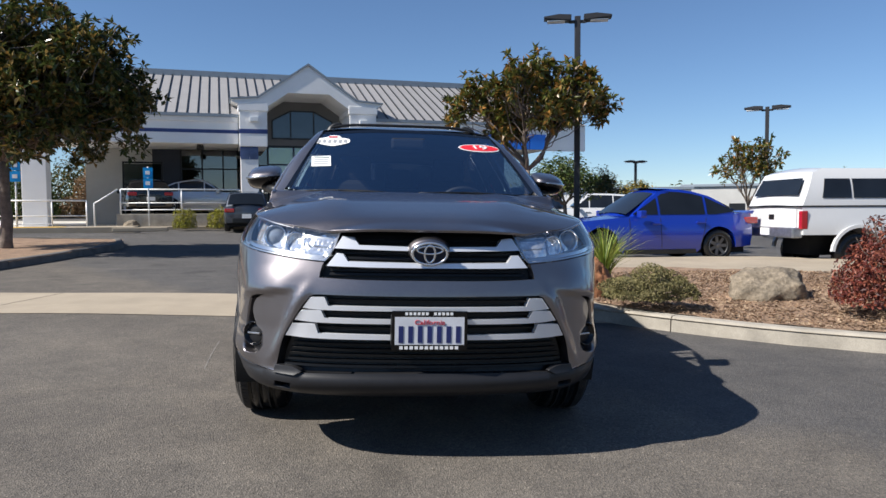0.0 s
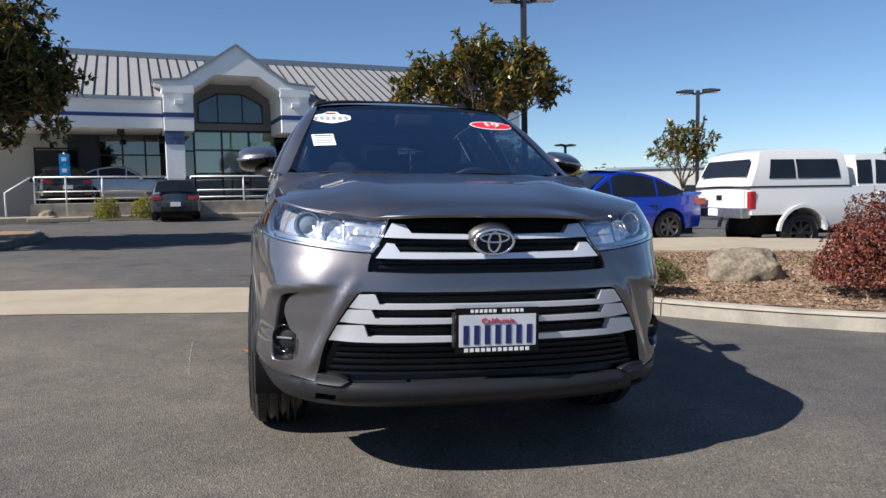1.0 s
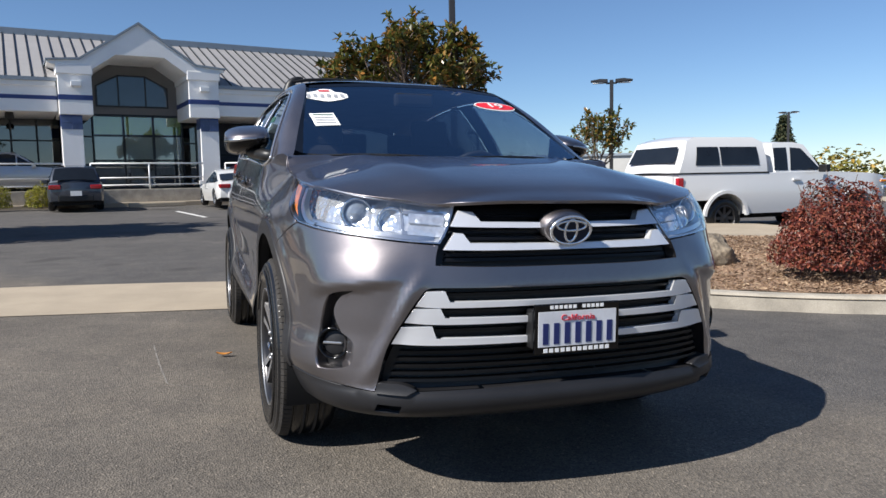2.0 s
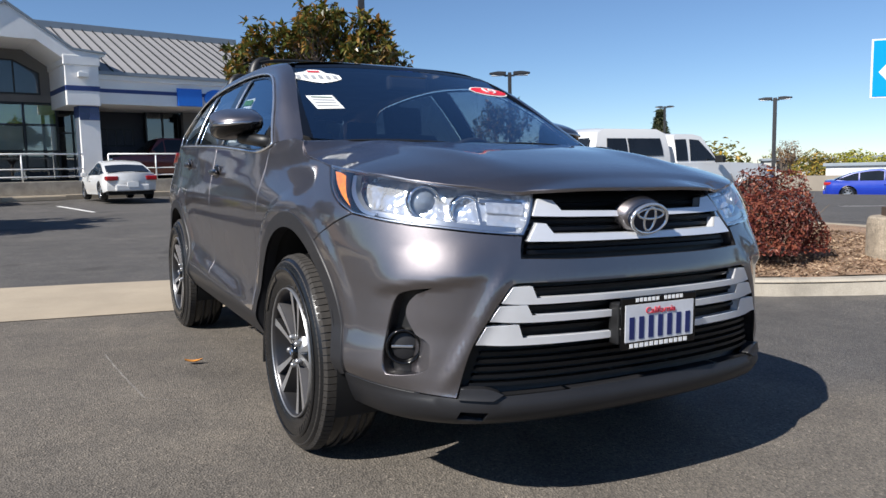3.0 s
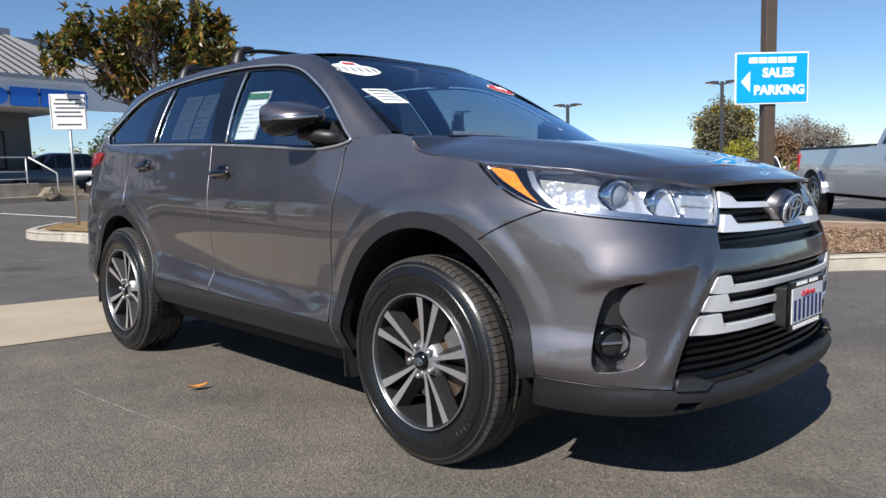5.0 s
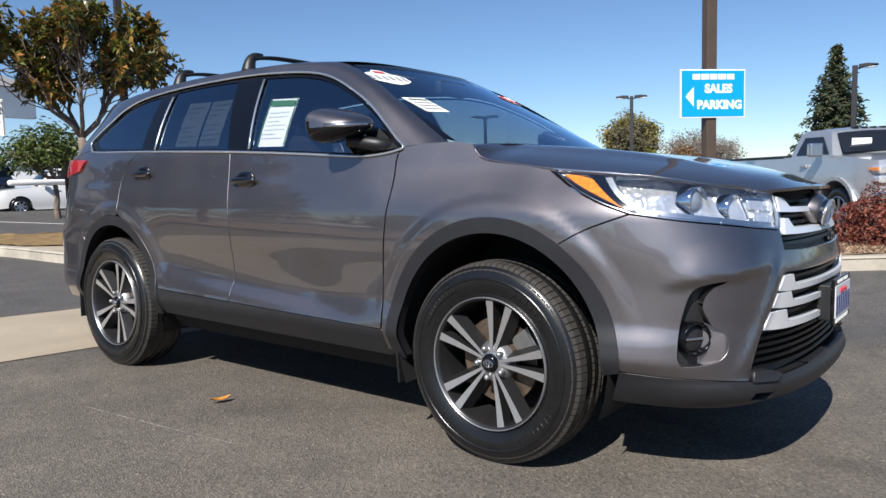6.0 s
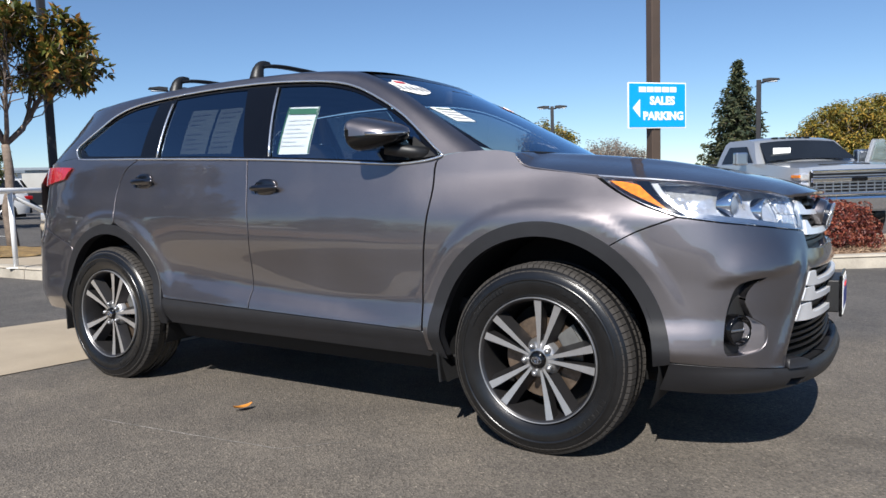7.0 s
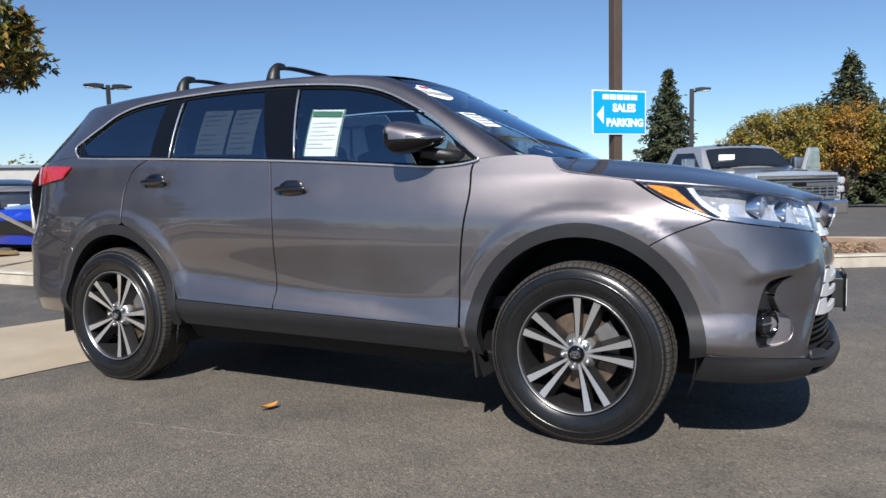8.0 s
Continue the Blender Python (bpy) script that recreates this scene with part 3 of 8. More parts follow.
sbox("flat_roof", -17.0, 10.5, DEPTH + 0.3, 12.0, RIDGE - 0.3, RIDGE, M_ROOFTOP)

# gable porch
GX, PEAK = -2.36, 7.08


def wedge(pts, y0, y1, name, mat, label=""):
    return part(name, prism(pts, y0, y1, "y"), mat, showroom, label)


wedge([(-5.45, 5.52), (-5.1, 5.42), (-4.25, 5.5), (GX, 6.55), (-0.5, 5.5), (0.3, 5.42), (0.72, 5.52), (0.72, 5.6), (-0.35, 5.68), (GX, PEAK), (-4.4, 5.68), (-5.45, 5.6)], -0.62, 4.6, "gable_roof", M_STUCCO, "white stucco gable with stepped ends")
wedge([(-5.2, 5.5), (-4.1, 5.5), (-4.1, 5.3), (-3.2, 5.93), (-1.52, 5.93), (-0.62, 5.3), (-0.62, 5.5), (0.5, 5.5), (-0.42, 5.62), (GX, 6.93), (-4.3, 5.62)], -0.66, 0.1, "gable_front", M_STUCCO)
wedge([(-5.5, 5.6), (-4.4, 5.68), (GX, PEAK), (-0.35, 5.68), (0.77, 5.6), (0.77, 5.66), (-0.33, 5.75), (GX, PEAK + 0.09), (-4.42, 5.75), (-5.5, 5.66)], -0.7, 4.6, "gable_coping", M_ROOFTOP, "thin grey metal coping along the gable")
wedge([(-4.1, 5.3), (-3.2, 5.93), (-1.52, 5.93), (-0.62, 5.3), (-0.62, 5.42), (-1.46, 6.05), (-3.26, 6.05), (-4.1, 5.42)], 0.1, 1.9, "porch_ceiling", M_STUCCO)
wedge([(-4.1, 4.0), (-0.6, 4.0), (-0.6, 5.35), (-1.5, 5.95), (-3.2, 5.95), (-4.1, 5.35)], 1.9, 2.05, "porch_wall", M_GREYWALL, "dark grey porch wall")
for f0, f1 in (((-3.72, 4.28), None),):
    arch = [(-3.72, 4.28), (-1.0, 4.28), (-1.0, 5.1), (-1.85, 5.55), (-2.9, 5.55), (-3.72, 5.1)]
    wn_ = wedge(arch, 1.86, 1.9, "arched_window", M_FRAME, "dark framed arched window")
    for a, b in ((-3.66, -2.92), (-2.86, -1.9), (-1.84, -1.06)):
        hi = lambda u: min(5.49, 5.07 + 0.53 * (u + 3.66)) if u < -2.4 else min(5.49, 5.07 + 0.5 * (-1.06 - u))
        part("pane", prism([(a, 4.34), (b, 4.34), (b, hi(b)), (a, hi(a))], 1.845, 1.86, "y"), surface("window_sky_glass", (0.03, 0.05, 0.08), 0.03, scale=1, amount=0.1, spec=1.0), wn_)
for x0, x1, s0, s1 in ((-5.15, -4.05, -5.12, -4.42), (-0.66, 0.48, -0.26, 0.44)):
    pil = sbox("porch_pillar", s0, s1, -0.48, 0.22, 0.98, 3.3, M_STUCCO, None, "white stucco pillar with blue tile band", 0.02)
    for i in range(2):
        for j in range(2):
            part("tile", box(s0 + 0.35 * i + 0.005, s0 + 0.35 * i + 0.345, -0.5, -0.47, 3.2 + 0.23 * j, 3.42 + 0.23 * j), M_BLUETILE, pil)
    part("shaft", box(s0, s1, -0.47, 0.22, 3.3, 3.72), M_BLUESTRIPE, pil)
    part("pillar_head", box(x0, x1, -0.62, 1.9, 3.72, 5.15, 0.02), M_STUCCO, pil)
    part("stripe", box(x0 - 0.006, x1 + 0.006, -0.628, 1.9, 4.24, 4.42), M_BLUESTRIPE, pil)
    part("cornice", box(x0 - 0.05, x1 + 0.05, -0.68, 1.9, 5.15, 5.5, 0.03), M_STUCCO, pil)
    part("wall_lamp", box(x0 + 0.4, x0 + 0.75, -0.8, -0.62, 4.72, 4.9, 0.02), M_WHITEMETAL, pil)
for x in (-13.1, -16.2):
    pil = sbox("arcade_pillar", x, x + 0.85, -0.4, 0.4, BASE - 0.3, 3.86, M_STUCCO, None, "white stucco arcade pillar", 0.02)

# roof sign as plain blue blocks
sign_line = tagged(new_at("fascia_sign", SHOW), "row of plain blue sign shapes on a white fascia", "sign")
for k, (a, w) in enumerate(((3.42, 1.0), (4.52, 1.0), (5.62, 1.0), (6.72, 0.95), (7.72, 0.8))):
    if k == 1:
        bm = prism([(a + w / 2 + w / 2 * math.cos(t), 4.2 + 0.36 * math.sin(t)) for t in (2 * math.pi * i / 24 for i in range(24))], -0.36, -0.27, "y")
    else:
        bm = prism([(a, 3.86), (a + w, 3.86), (a + w, 4.55), (a, 4.55)], -0.36, -0.27, "y", 0.02)
    part("sign_block", bm, M_BLUESIGN, sign_line)


def railing(x0, x1, y, z0, h, gap=1.9, label="white painted steel terrace railing"):
    r = tagged(new_at("railing", SHOW), label, "railing", "terrace railings")
    for z in (z0 + h, z0 + 0.45 * h, z0 + 0.16):
        part("rail", tube([(x0, y, z), (x1, y, z)], 0.028 if z == z0 + h else 0.02), M_WHITEMETAL, r, smooth=True)
    n = max(1, round((x1 - x0) / gap))
    for i in range(n + 1):
        xx = x0 + (x1 - x0) * i / n
        part("post", tube([(xx, y, z0), (xx, y, z0 + h)], 0.028), M_WHITEMETAL, r, smooth=True)
    return r


railing(-9.6, -5.2, -1.0, 1.0, 0.95)
railing(-4.3, -0.35, -1.0, 1.0, 0.95)
railing(0.5, 5.6, -1.0, 1.0, 0.95)
railing(-14.0, -10.6, -2.2, 0.5, 1.0, 1.1, "white tubular ramp railing")
railing(-20.0, -14.6, -2.6, 0.5, 0.95, 1.3, "white tubular ramp railing")
rr = tagged(new_at("stair_rail", SHOW), "white tubular stair handrail", "railing")
part("rail", tube([(5.7, -1.0, 1.95), (6.6, -1.2, 1.35), (6.6, -1.2, 0.5)], 0.028), M_WHITEMETAL, rr, smooth=True)
rr = tagged(new_at("stair_rail", SHOW), "white tubular stair handrail", "railing")
part("rail", tube([(-9.7, -1.0, 1.95), (-10.5, -1.2, 1.4), (-10.5, -1.2, 0.5)], 0.028), M_WHITEMETAL, rr, smooth=True)
# far walk with warning mat
walkway = tagged(new_at("front_walk", SHOW), "pale concrete walkway with a yellow warning mat", "pavement", kind="structure")
part("slab", box(-24.0, -8.9, -3.6, -1.3, 0.2, 0.56, 0.01), M_CONC, walkway)
part("kerb_stone", box(-8.9, 8.6, -1.6, -1.13, 0.2, 0.52, 0.02), M_CONC, walkway)
part("warning_mat", box(-13.6, -11.2, -3.4, -2.5, 0.56, 0.575), M_YELLOW, walkway)
for i in range(2):
    tagged(part("wheel_stop", box(-9.5 + 6.0 * i, -7.7 + 6.0 * i, -4.3, -4.1, 0.4, 0.55, 0.03), M_CONC, None, m=SHOW), "pale concrete wheel stop", "wheel stop", "wheel stops")


tagged(part("pavement", sheet([(-9.3, 24.4), (-14, 23.4), (-30, 21), (-30, 33), (-10, 33), (-8.9, 29)], 0.035, 0.7), surface("pale_concrete", (0.5, 0.47, 0.42), 0.85, scale=1.0, amount=0.1, space="World", fine=0.08, bump=0.001), None), "pale concrete apron before the ramp", "pavement", kind="structure")


def blue_post_sign(u, v, z0, z1):
    s = tagged(new_at("parking_sign", SHOW @ Matrix.Translation((u, v, z0))), "blue and white parking sign on a thin white post", "sign", "parking signs")
    h = z1 - z0
    part("post", tube([(0, 0, 0), (0, 0, h)], 0.03), M_WHITEMETAL, s, smooth=True)
    for k in range(2):
        p = part("plate", box(-0.17, 0.17, -0.05, -0.035, h - 0.42 - 0.4 * k, h - 0.04 - 0.4 * k), M_SIGNBLUE, s)
        part("symbol", box(-0.09, 0.07, -0.06, -0.05, h - 0.3 - 0.4 * k, h - 0.16 - 0.4 * k), M_SIGNWHITE, p)


blue_post_sign(-8.56, -1.45, 0.55, 2.8)
blue_post_sign(-12.9, -2.0, 0.55, 3.0)

# ---- the grey SUV: its surfaces as functions ----


def curve1(pts):
    """A smooth function through (x, y) pairs (monotone cubic)."""
    X, Y = np.array([p[0] for p in pts], float), np.array([p[1] for p in pts], float)
    h, dl = np.diff(X), np.diff(Y) / np.diff(X)
    m = np.zeros(len(X))
    m[0], m[-1] = dl[0], dl[-1]
    for i in range(1, len(X) - 1):
        if dl[i - 1] * dl[i] > 0:
            w1, w2 = 2 * h[i] + h[i - 1], h[i] + 2 * h[i - 1]
            m[i] = (w1 + w2) / (w1 / dl[i - 1] + w2 / dl[i])

    def f(x):
        x = min(max(float(x), X[0]), X[-1])
        i = min(int(np.searchsorted(X, x, "right")) - 1, len(X) - 2)
        i = max(i, 0)
        t = (x - X[i]) / h[i]
        t2, t3 = t * t, t * t * t
        return (2 * t3 - 3 * t2 + 1) * Y[i] + (t3 - 2 * t2 + t) * h[i] * m[i] + (3 * t2 - 2 * t3) * Y[i + 1] + (t3 - t2) * h[i] * m[i + 1]

    return f


def ease(a, b, v):
    t = min(1.0, max(0.0, (v - a) / (b - a)))
    return t * t * (3 - 2 * t)


# plan outline of half the body: nose, corner, flank, tail
PLAN = [(0, -1.02), (0.25, -1.012), (0.45, -0.985), (0.6, -0.942), (0.71, -0.88), (0.8, -0.79), (0.865, -0.68), (0.905, -0.55), (0.93, -0.4), (0.943, -0.2), (0.948, 0.1), (0.948, 0.7), (0.948, 1.4), (0.948, 2.1), (0.946, 2.6), (0.94, 3.0), (0.92, 3.35), (0.87, 3.6), (0.76, 3.78), (0.5, 3.87), (0, 3.9)]


def plan_table():
    P = [np.array(p, float) for p in PLAN]
    P = [np.array((-P[1][0], P[1][1]))] + P + [np.array((-P[-2][0], P[-2][1]))]
    out = []
    for i in range(1, len(P) - 2):
        a, b, c, d = P[i - 1 : i + 3]
        ta, tb = np.linalg.norm(b - a) ** 0.5, np.linalg.norm(c - b) ** 0.5
        tc = np.linalg.norm(d - c) ** 0.5
        for k in range(24):
            t = ta + tb * k / 24
            A1 = (ta - t) / ta * a + t / ta * b
            A2 = (ta + tb - t) / tb * b + (t - ta) / tb * c
            A3 = (ta + tb + tc - t) / tc * c + (t - ta - tb) / tc * d
            B1 = (ta + tb - t) / (ta + tb) * A1 + t / (ta + tb) * A2
            B2 = (ta + tb + tc - t) / (tb + tc) * A2 + (t - ta) / (tb + tc) * A3
            out.append((ta + tb - t) / tb * B1 + (t - ta) / tb * B2)
    out.append(P[-2])
    out = np.array(out)
    s = np.r_[0, np.cumsum(np.hypot(*np.diff(out, axis=0).T))]
    tg = np.gradient(out, s, axis=0)
    for _ in range(6):
        tg[1:-1] = (tg[:-2] + 2 * tg[1:-1] + tg[2:]) / 4
    tg /= np.hypot(*tg.T)[:, None]
    return s, out[:, 0], out[:, 1], tg[:, 1], -tg[:, 0]


PS, PX, PY, PNX, PNY = plan_table()
S_END = float(PS[-1])
S_FRONT, S_CORNER = float(np.interp(-0.9, PY, PS)), float(np.interp(-0.42, PY, PS))
S_REAR0, S_REAR1 = float(np.interp(3.3, PY, PS)), float(np.interp(3.8, PY, PS))
NOSE = curve1([(0.16, 0.2), (0.23, 0.13), (0.27, 0.05), (0.295, 0.005), (0.33, -0.006), (0.37, 0.012), (0.44, 0.022), (0.54, 0.022), (0.62, 0.02), (0.7, 0.02), (0.78, 0.034), (0.86, 0.06), (0.93, 0.088), (0.99, 0.12), (1.05, 0.17), (1.15, 0.3)])
FLANK = curve1([(0.16, 0.14), (0.24, 0.085), (0.3, 0.045), (0.36, 0.012), (0.43, -0.018), (0.48, -0.012), (0.56, 0.006), (0.68, 0.01), (0.82, 0.004), (0.92, 0.006), (0.98, 0.014), (1.04, 0.028), (1.1, 0.044), (1.17, 0.06), (1.23, 0.074), (1.3, 0.095), (1.4, 0.13)])
TAIL = curve1([(0.16, 0.2), (0.26, 0.1), (0.36, 0.03), (0.5, 0.0), (0.74, 0.0), (0.84, 0.03), (1.0, 0.06), (1.2, 0.08), (1.35, 0.12), (1.6, 0.25)])


def inset(s, y, z):
    wf = 1 - ease(S_FRONT - 0.12, S_CORNER, s)
    wr = ease(S_REAR0, S_REAR1, s)
    d = wf * NOSE(z) + (1 - wf) * (1 - wr) * FLANK(z) + wr * TAIL(z)
    d += 0.06 * ease(0.9, 1.13, z) * (1 - ease(-0.1, 0.75, y)) * (1 - wf)
    d -= 0.010 * (1 - 0.6 * wf) * (1 - ease(0.55, 0.61, math.hypot(y + 0.01, z - 0.4))) * ease(0.45, 0.75, z)
    d -= 0.010 * (1 - wr) * (1 - ease(0.53, 0.59, math.hypot(y - 2.77, z - 0.4))) * ease(0.45, 0.75, z)
    # the doors are hollowed above a ledge that sinks towards the front
    lz = z - (0.475 + 0.088 * (y - 0.5))
    d += 0.024 * math.exp(-((lz / (0.17 if lz > 0 else 0.05)) ** 2)) * ease(0.5, 1.0, y) * (1 - ease(2.1, 2.45, y))
    # fold that runs inward from the lamp pocket
    f = z - (0.692 + (0.85 - s) * 0.14 )
    d -= 0.014 * ease(-0.012, 0.028, f) * (1 - ease(0.02, 0.15, f)) * ease(0.56, 0.72, s) * (1 - ease(0.9, 1.05, s))
    # the bumper corner bulges over the lamp pocket
    d -= 0.007 * math.exp(-(((z - 0.78) / 0.1) ** 2)) * wf * ease(0.55, 0.85, s)
    # raised rim that follows the grille edge
    g = s - (0.72 - (z - 0.37) * 0.52)
    d -= 0.012 * math.exp(-(((g - 0.035) / 0.032) ** 2)) * ease(0.36, 0.45, z) * (1 - ease(0.66, 0.8, z))
    return d


def body_at(s, z, off=0.0):
    x, y = np.interp(s, PS, PX), np.interp(s, PS, PY)
    nx, ny = np.interp(s, PS, PNX), np.interp(s, PS, PNY)
    d = inset(s, y, z) - off
    return (float(x - nx * d), float(y - ny * d), float(z))


def s_of_y(y):
    return float(np.interp(y, PY, PS))


BELT = curve1([(0.3, 1.16), (0.6, 1.168), (1.12, 1.196), (1.68, 1.23), (2.56, 1.27), (3.15, 1.295), (3.6, 1.31)])


def side_at(y, z, off=0.0):
    """Side glass and window frames, leaning in above the belt."""
    zb = BELT(y)
    dz = z - zb
    x = 0.948 - FLANK(zb) - 0.36 * dz - 0.42 * dz * abs(dz) - 0.03 * ease(2.3, 3.5, y) - 0.05 * max(0, y - 3.0) ** 2 - 0.015 * (1 - ease(0.2, 0.9, y))
    return (x + off * 0.9, y, z + off * 0.35)


def screen_at(x, z, off=0.0):
    """Windscreen: swept back and bowed."""
    y = 0.102 + 1.86 * (z - 1.2) + 0.28 * x * x + 0.12 * (z - 1.2) ** 2
    return (x, y - off * 0.46, z + off * 0.88)
from mathutils.geometry import delaunay_2d_cdt


def ring_of(points, step):
    """An outline: (u, v) points are passed smoothly, (u, v, 1) points are corners."""
    P = list(points)
    corner = [i for i, p in enumerate(P) if len(p) > 2]
    n = len(P)
    if not corner:
        sp = spline([(*p, 0) for p in P], 12 * n, True)
        runs = [sp + [sp[0]]]
    else:
        runs = []
        for a, b in zip(corner, corner[1:] + [corner[0] + n]):
            q = [P[i % n] for i in range(a, b + 1)]
            runs.append(spline([(p[0], p[1], 0) for p in q], 1 if len(q) < 2 else (2 if len(q) == 2 else 12 * len(q))))
    out = []
    for r in runs:
        d = [0.0]
        for a, b in zip(r, r[1:]):
            d.append(d[-1] + (b - a).length)
        k = max(1, round(d[-1] / step))
        for j in range(k):
            s = d[-1] * j / k
            i = max(i for i in range(len(d) - 1) if d[i] <= s + 1e-12)
            t = (s - d[i]) / max(1e-12, d[i + 1] - d[i])
            q = r[i].lerp(r[i + 1], t)
            out.append(Vector((q.x, q.y)))
    return out


def mirrored(half):
    """A whole outline from the half with u >= 0 that starts and ends on the middle line."""
    return list(half) + [(-p[0], *p[1:]) for p in reversed(half) if abs(p[0]) > 1e-6]


def signed(fn):
    return lambda u, v, off=0.0: ((lambda p: (p[0] if u >= 0 else -p[0], p[1], p[2]))(fn(abs(u), v, off)))


body_full = signed(body_at)
screen_full = screen_at


def panel(name, outline, fn, parent, mat, sgn=1, step=0.03, depth=0.018, holes=(), off=0.0, label="", mesh_step=None):
    """A bent sheet with thickness: the outline filled in two parameters and laid on the surface fn."""
    rings = [ring_of(outline, step)] + [ring_of(h, step * 0.6) for h in holes]
    st = mesh_step or step
    pts, edges, loops = [], [], []
    for r in rings:
        k = len(pts)
        pts += r
        loops.append(list(range(k, k + len(r))))
        edges += [(k + i, k + (i + 1) % len(r)) for i in range(len(r))]
    u0, u1 = min(p.x for p in rings[0]), max(p.x for p in rings[0])
    v0, v1 = min(p.y for p in rings[0]), max(p.y for p in rings[0])

    def keep(p, m):
        good = inside_many(p, rings[0], m)
        for h_ in rings[1:]:
            big = [Vector((q[0] * 1.0, q[1] * 1.0)) for q in h_]
            good &= ~inside_many(p, big, 0)
            if m:
                good &= ~near_many(p, big, m)
        return good

    grid = [Vector((u, v)) for u in np.arange(u0 + st / 2, u1, st) for v in np.arange(v0 + st / 2, v1, st)]
    grid = [p for p, k in zip(grid, keep(grid, st * 0.4)) if k]
    vo, _, fo, *_ = delaunay_2d_cdt(pts + grid, edges, [], 1, 1e-6)
    fo = [f for f, k in zip(fo, keep([sum((vo[i] for i in f), Vector((0, 0))) / len(f) for f in fo], 0)) if k]
    h = 2e-3
    co, nm = [], []
    for v in vo:
        p = Vector(fn(v.x, v.y, off))
        a, b = Vector(fn(v.x + h, v.y, off)) - Vector(fn(v.x - h, v.y, off)), Vector(fn(v.x, v.y + h, off)) - Vector(fn(v.x, v.y - h, off))
        n = a.cross(b).normalized()
        if n.dot(Vector(fn(v.x, v.y, off + 0.01)) - p) < 0:
            n = -n
        co.append(p)
        nm.append(n)
    faces = []
    for f in fo:
        n = (co[f[1]] - co[f[0]]).cross(co[f[2]] - co[f[0]])
        faces.append(tuple(f) if n.dot(nm[f[0]]) > 0 else tuple(f)[::-1])
    if depth:
        for li, loop in enumerate(loops):
            m = len(loop)
            base = len(co)
            ctr = sum((co[i] for i in loop), Vector()) / m
            for k, i in enumerate(loop):
                t = (co[loop[(k + 1) % m]] - co[loop[k - 1]]).normalized()
                o = t.cross(nm[i])
                if (o.dot(co[i] - ctr) < 0) != (li > 0):
                    o = -o
                q = Vector(fn(vo[i].x, vo[i].y, off - depth))
                e = Vector(fn(vo[i].x, vo[i].y, off - 0.3 * depth))
                co += [co[i].copy(), e, q]
                nm += [(nm[i] * 0.8 + o * 0.6).normalized(), o, o]
            for k in range(m):
                a, b = base + 3 * k, base + 3 * ((k + 1) % m)
                for a_, b_ in ((a, b), (a + 1, b + 1)):
                    q = (a_, b_, b_ + 1, a_ + 1)
                    n = (co[b_] - co[a_]).cross(co[a_ + 1] - co[a_])
                    faces.append(q if n.dot(nm[a + 1]) > 0 else q[::-1])
    if sgn < 0:
        co = [Vector((-c.x, c.y, c.z)) for c in co]
        nm = [Vector((-c.x, c.y, c.z)) for c in nm]
        faces = [f[::-1] for f in faces]
    me = bpy.data.meshes.new(name)
    me.from_pydata([tuple(c) for c in co], [], faces)
    me.polygons.foreach_set("use_smooth", [True] * len(me.polygons))
    me.update()
    me.normals_split_custom_set_from_vertices([tuple(n) for n in nm])
    me.materials.append(mat)
    ob = new(name, me)
    ob.parent = parent
    if label:
        ob["label"] = label
    return ob


def near_many(P, ring, m):
    P = np.array([(p[0], p[1]) for p in P], float)
    R = np.array([(p[0], p[1]) for p in ring], float)
    out = np.zeros(len(P), bool)
    for a, b in zip(R, np.roll(R, -1, 0)):
        d = b - a
        t = np.clip(((P - a) @ d) / (d @ d + 1e-12), 0, 1)
        out |= np.hypot(*(P - a - t[:, None] * d).T) < m
    return out


def loft(name, curves, parent, mat, sgn=1, label="", flip=False, closed=False):
    """A smooth skin over equal-length curves."""
    rows = [[(sgn * p[0], p[1], p[2]) for p in c] for c in curves]
    bm = grid_mesh(rows, flip=(sgn < 0) != flip)
    return part(name, bm, mat, parent, label, smooth=True)


SUV_PAINT = car_paint("grey_metallic_paint", (0.188, 0.172, 0.178), 0.35, 0.43, 1.0, 1.8)
M_CLAD = surface("grey_cladding", (0.017, 0.017, 0.019), 0.45, 0.0, scale=9, amount=0.1, bump=0.0002, bump_scale=700, coat=0.0, spec=0.35)
M_BARS = surface("grille_silver", (0.8, 0.81, 0.83), 0.3, 0.45, scale=10, amount=0.03)
M_HANDLE = car_paint("handle_paint", (0.06, 0.056, 0.06), 0.3, 0.3, 1.0)
M_GLOSSBLACK = surface("gloss_black", (0.003, 0.003, 0.0035), 0.15, scale=8, amount=0.1, coat=0.15, spec=0.35)
M_SLAT = surface("black_slat", (0.003, 0.003, 0.0035), 0.38, scale=8, amount=0.1, spec=0.3)
M_TRIM = surface("bright_trim", (0.78, 0.8, 0.83), 0.2, 0.88, scale=8, amount=0.03)
M_RIMFACE = surface("machined_alloy", (0.6, 0.6, 0.61), 0.3, 0.85, scale=30, amount=0.05)
M_RIMDARK = surface("dark_alloy", (0.065, 0.063, 0.065), 0.34, 0.8, scale=12, amount=0.1)
M_ROTOR = surface("brake_disc", (0.15, 0.11, 0.08), 0.5, 0.7, scale=25, amount=0.4)
M_CALIPER = surface("caliper_alloy", (0.16, 0.16, 0.155), 0.5, 0.6, scale=20, amount=0.2)
M_SEAT = surface("dark_fabric", (0.018, 0.018, 0.02), 0.9, scale=30, amount=0.2, bump=0.001, bump_scale=300)
M_CABIN = surface("cabin_plastic", (0.014, 0.014, 0.016), 0.6, scale=10, amount=0.15)


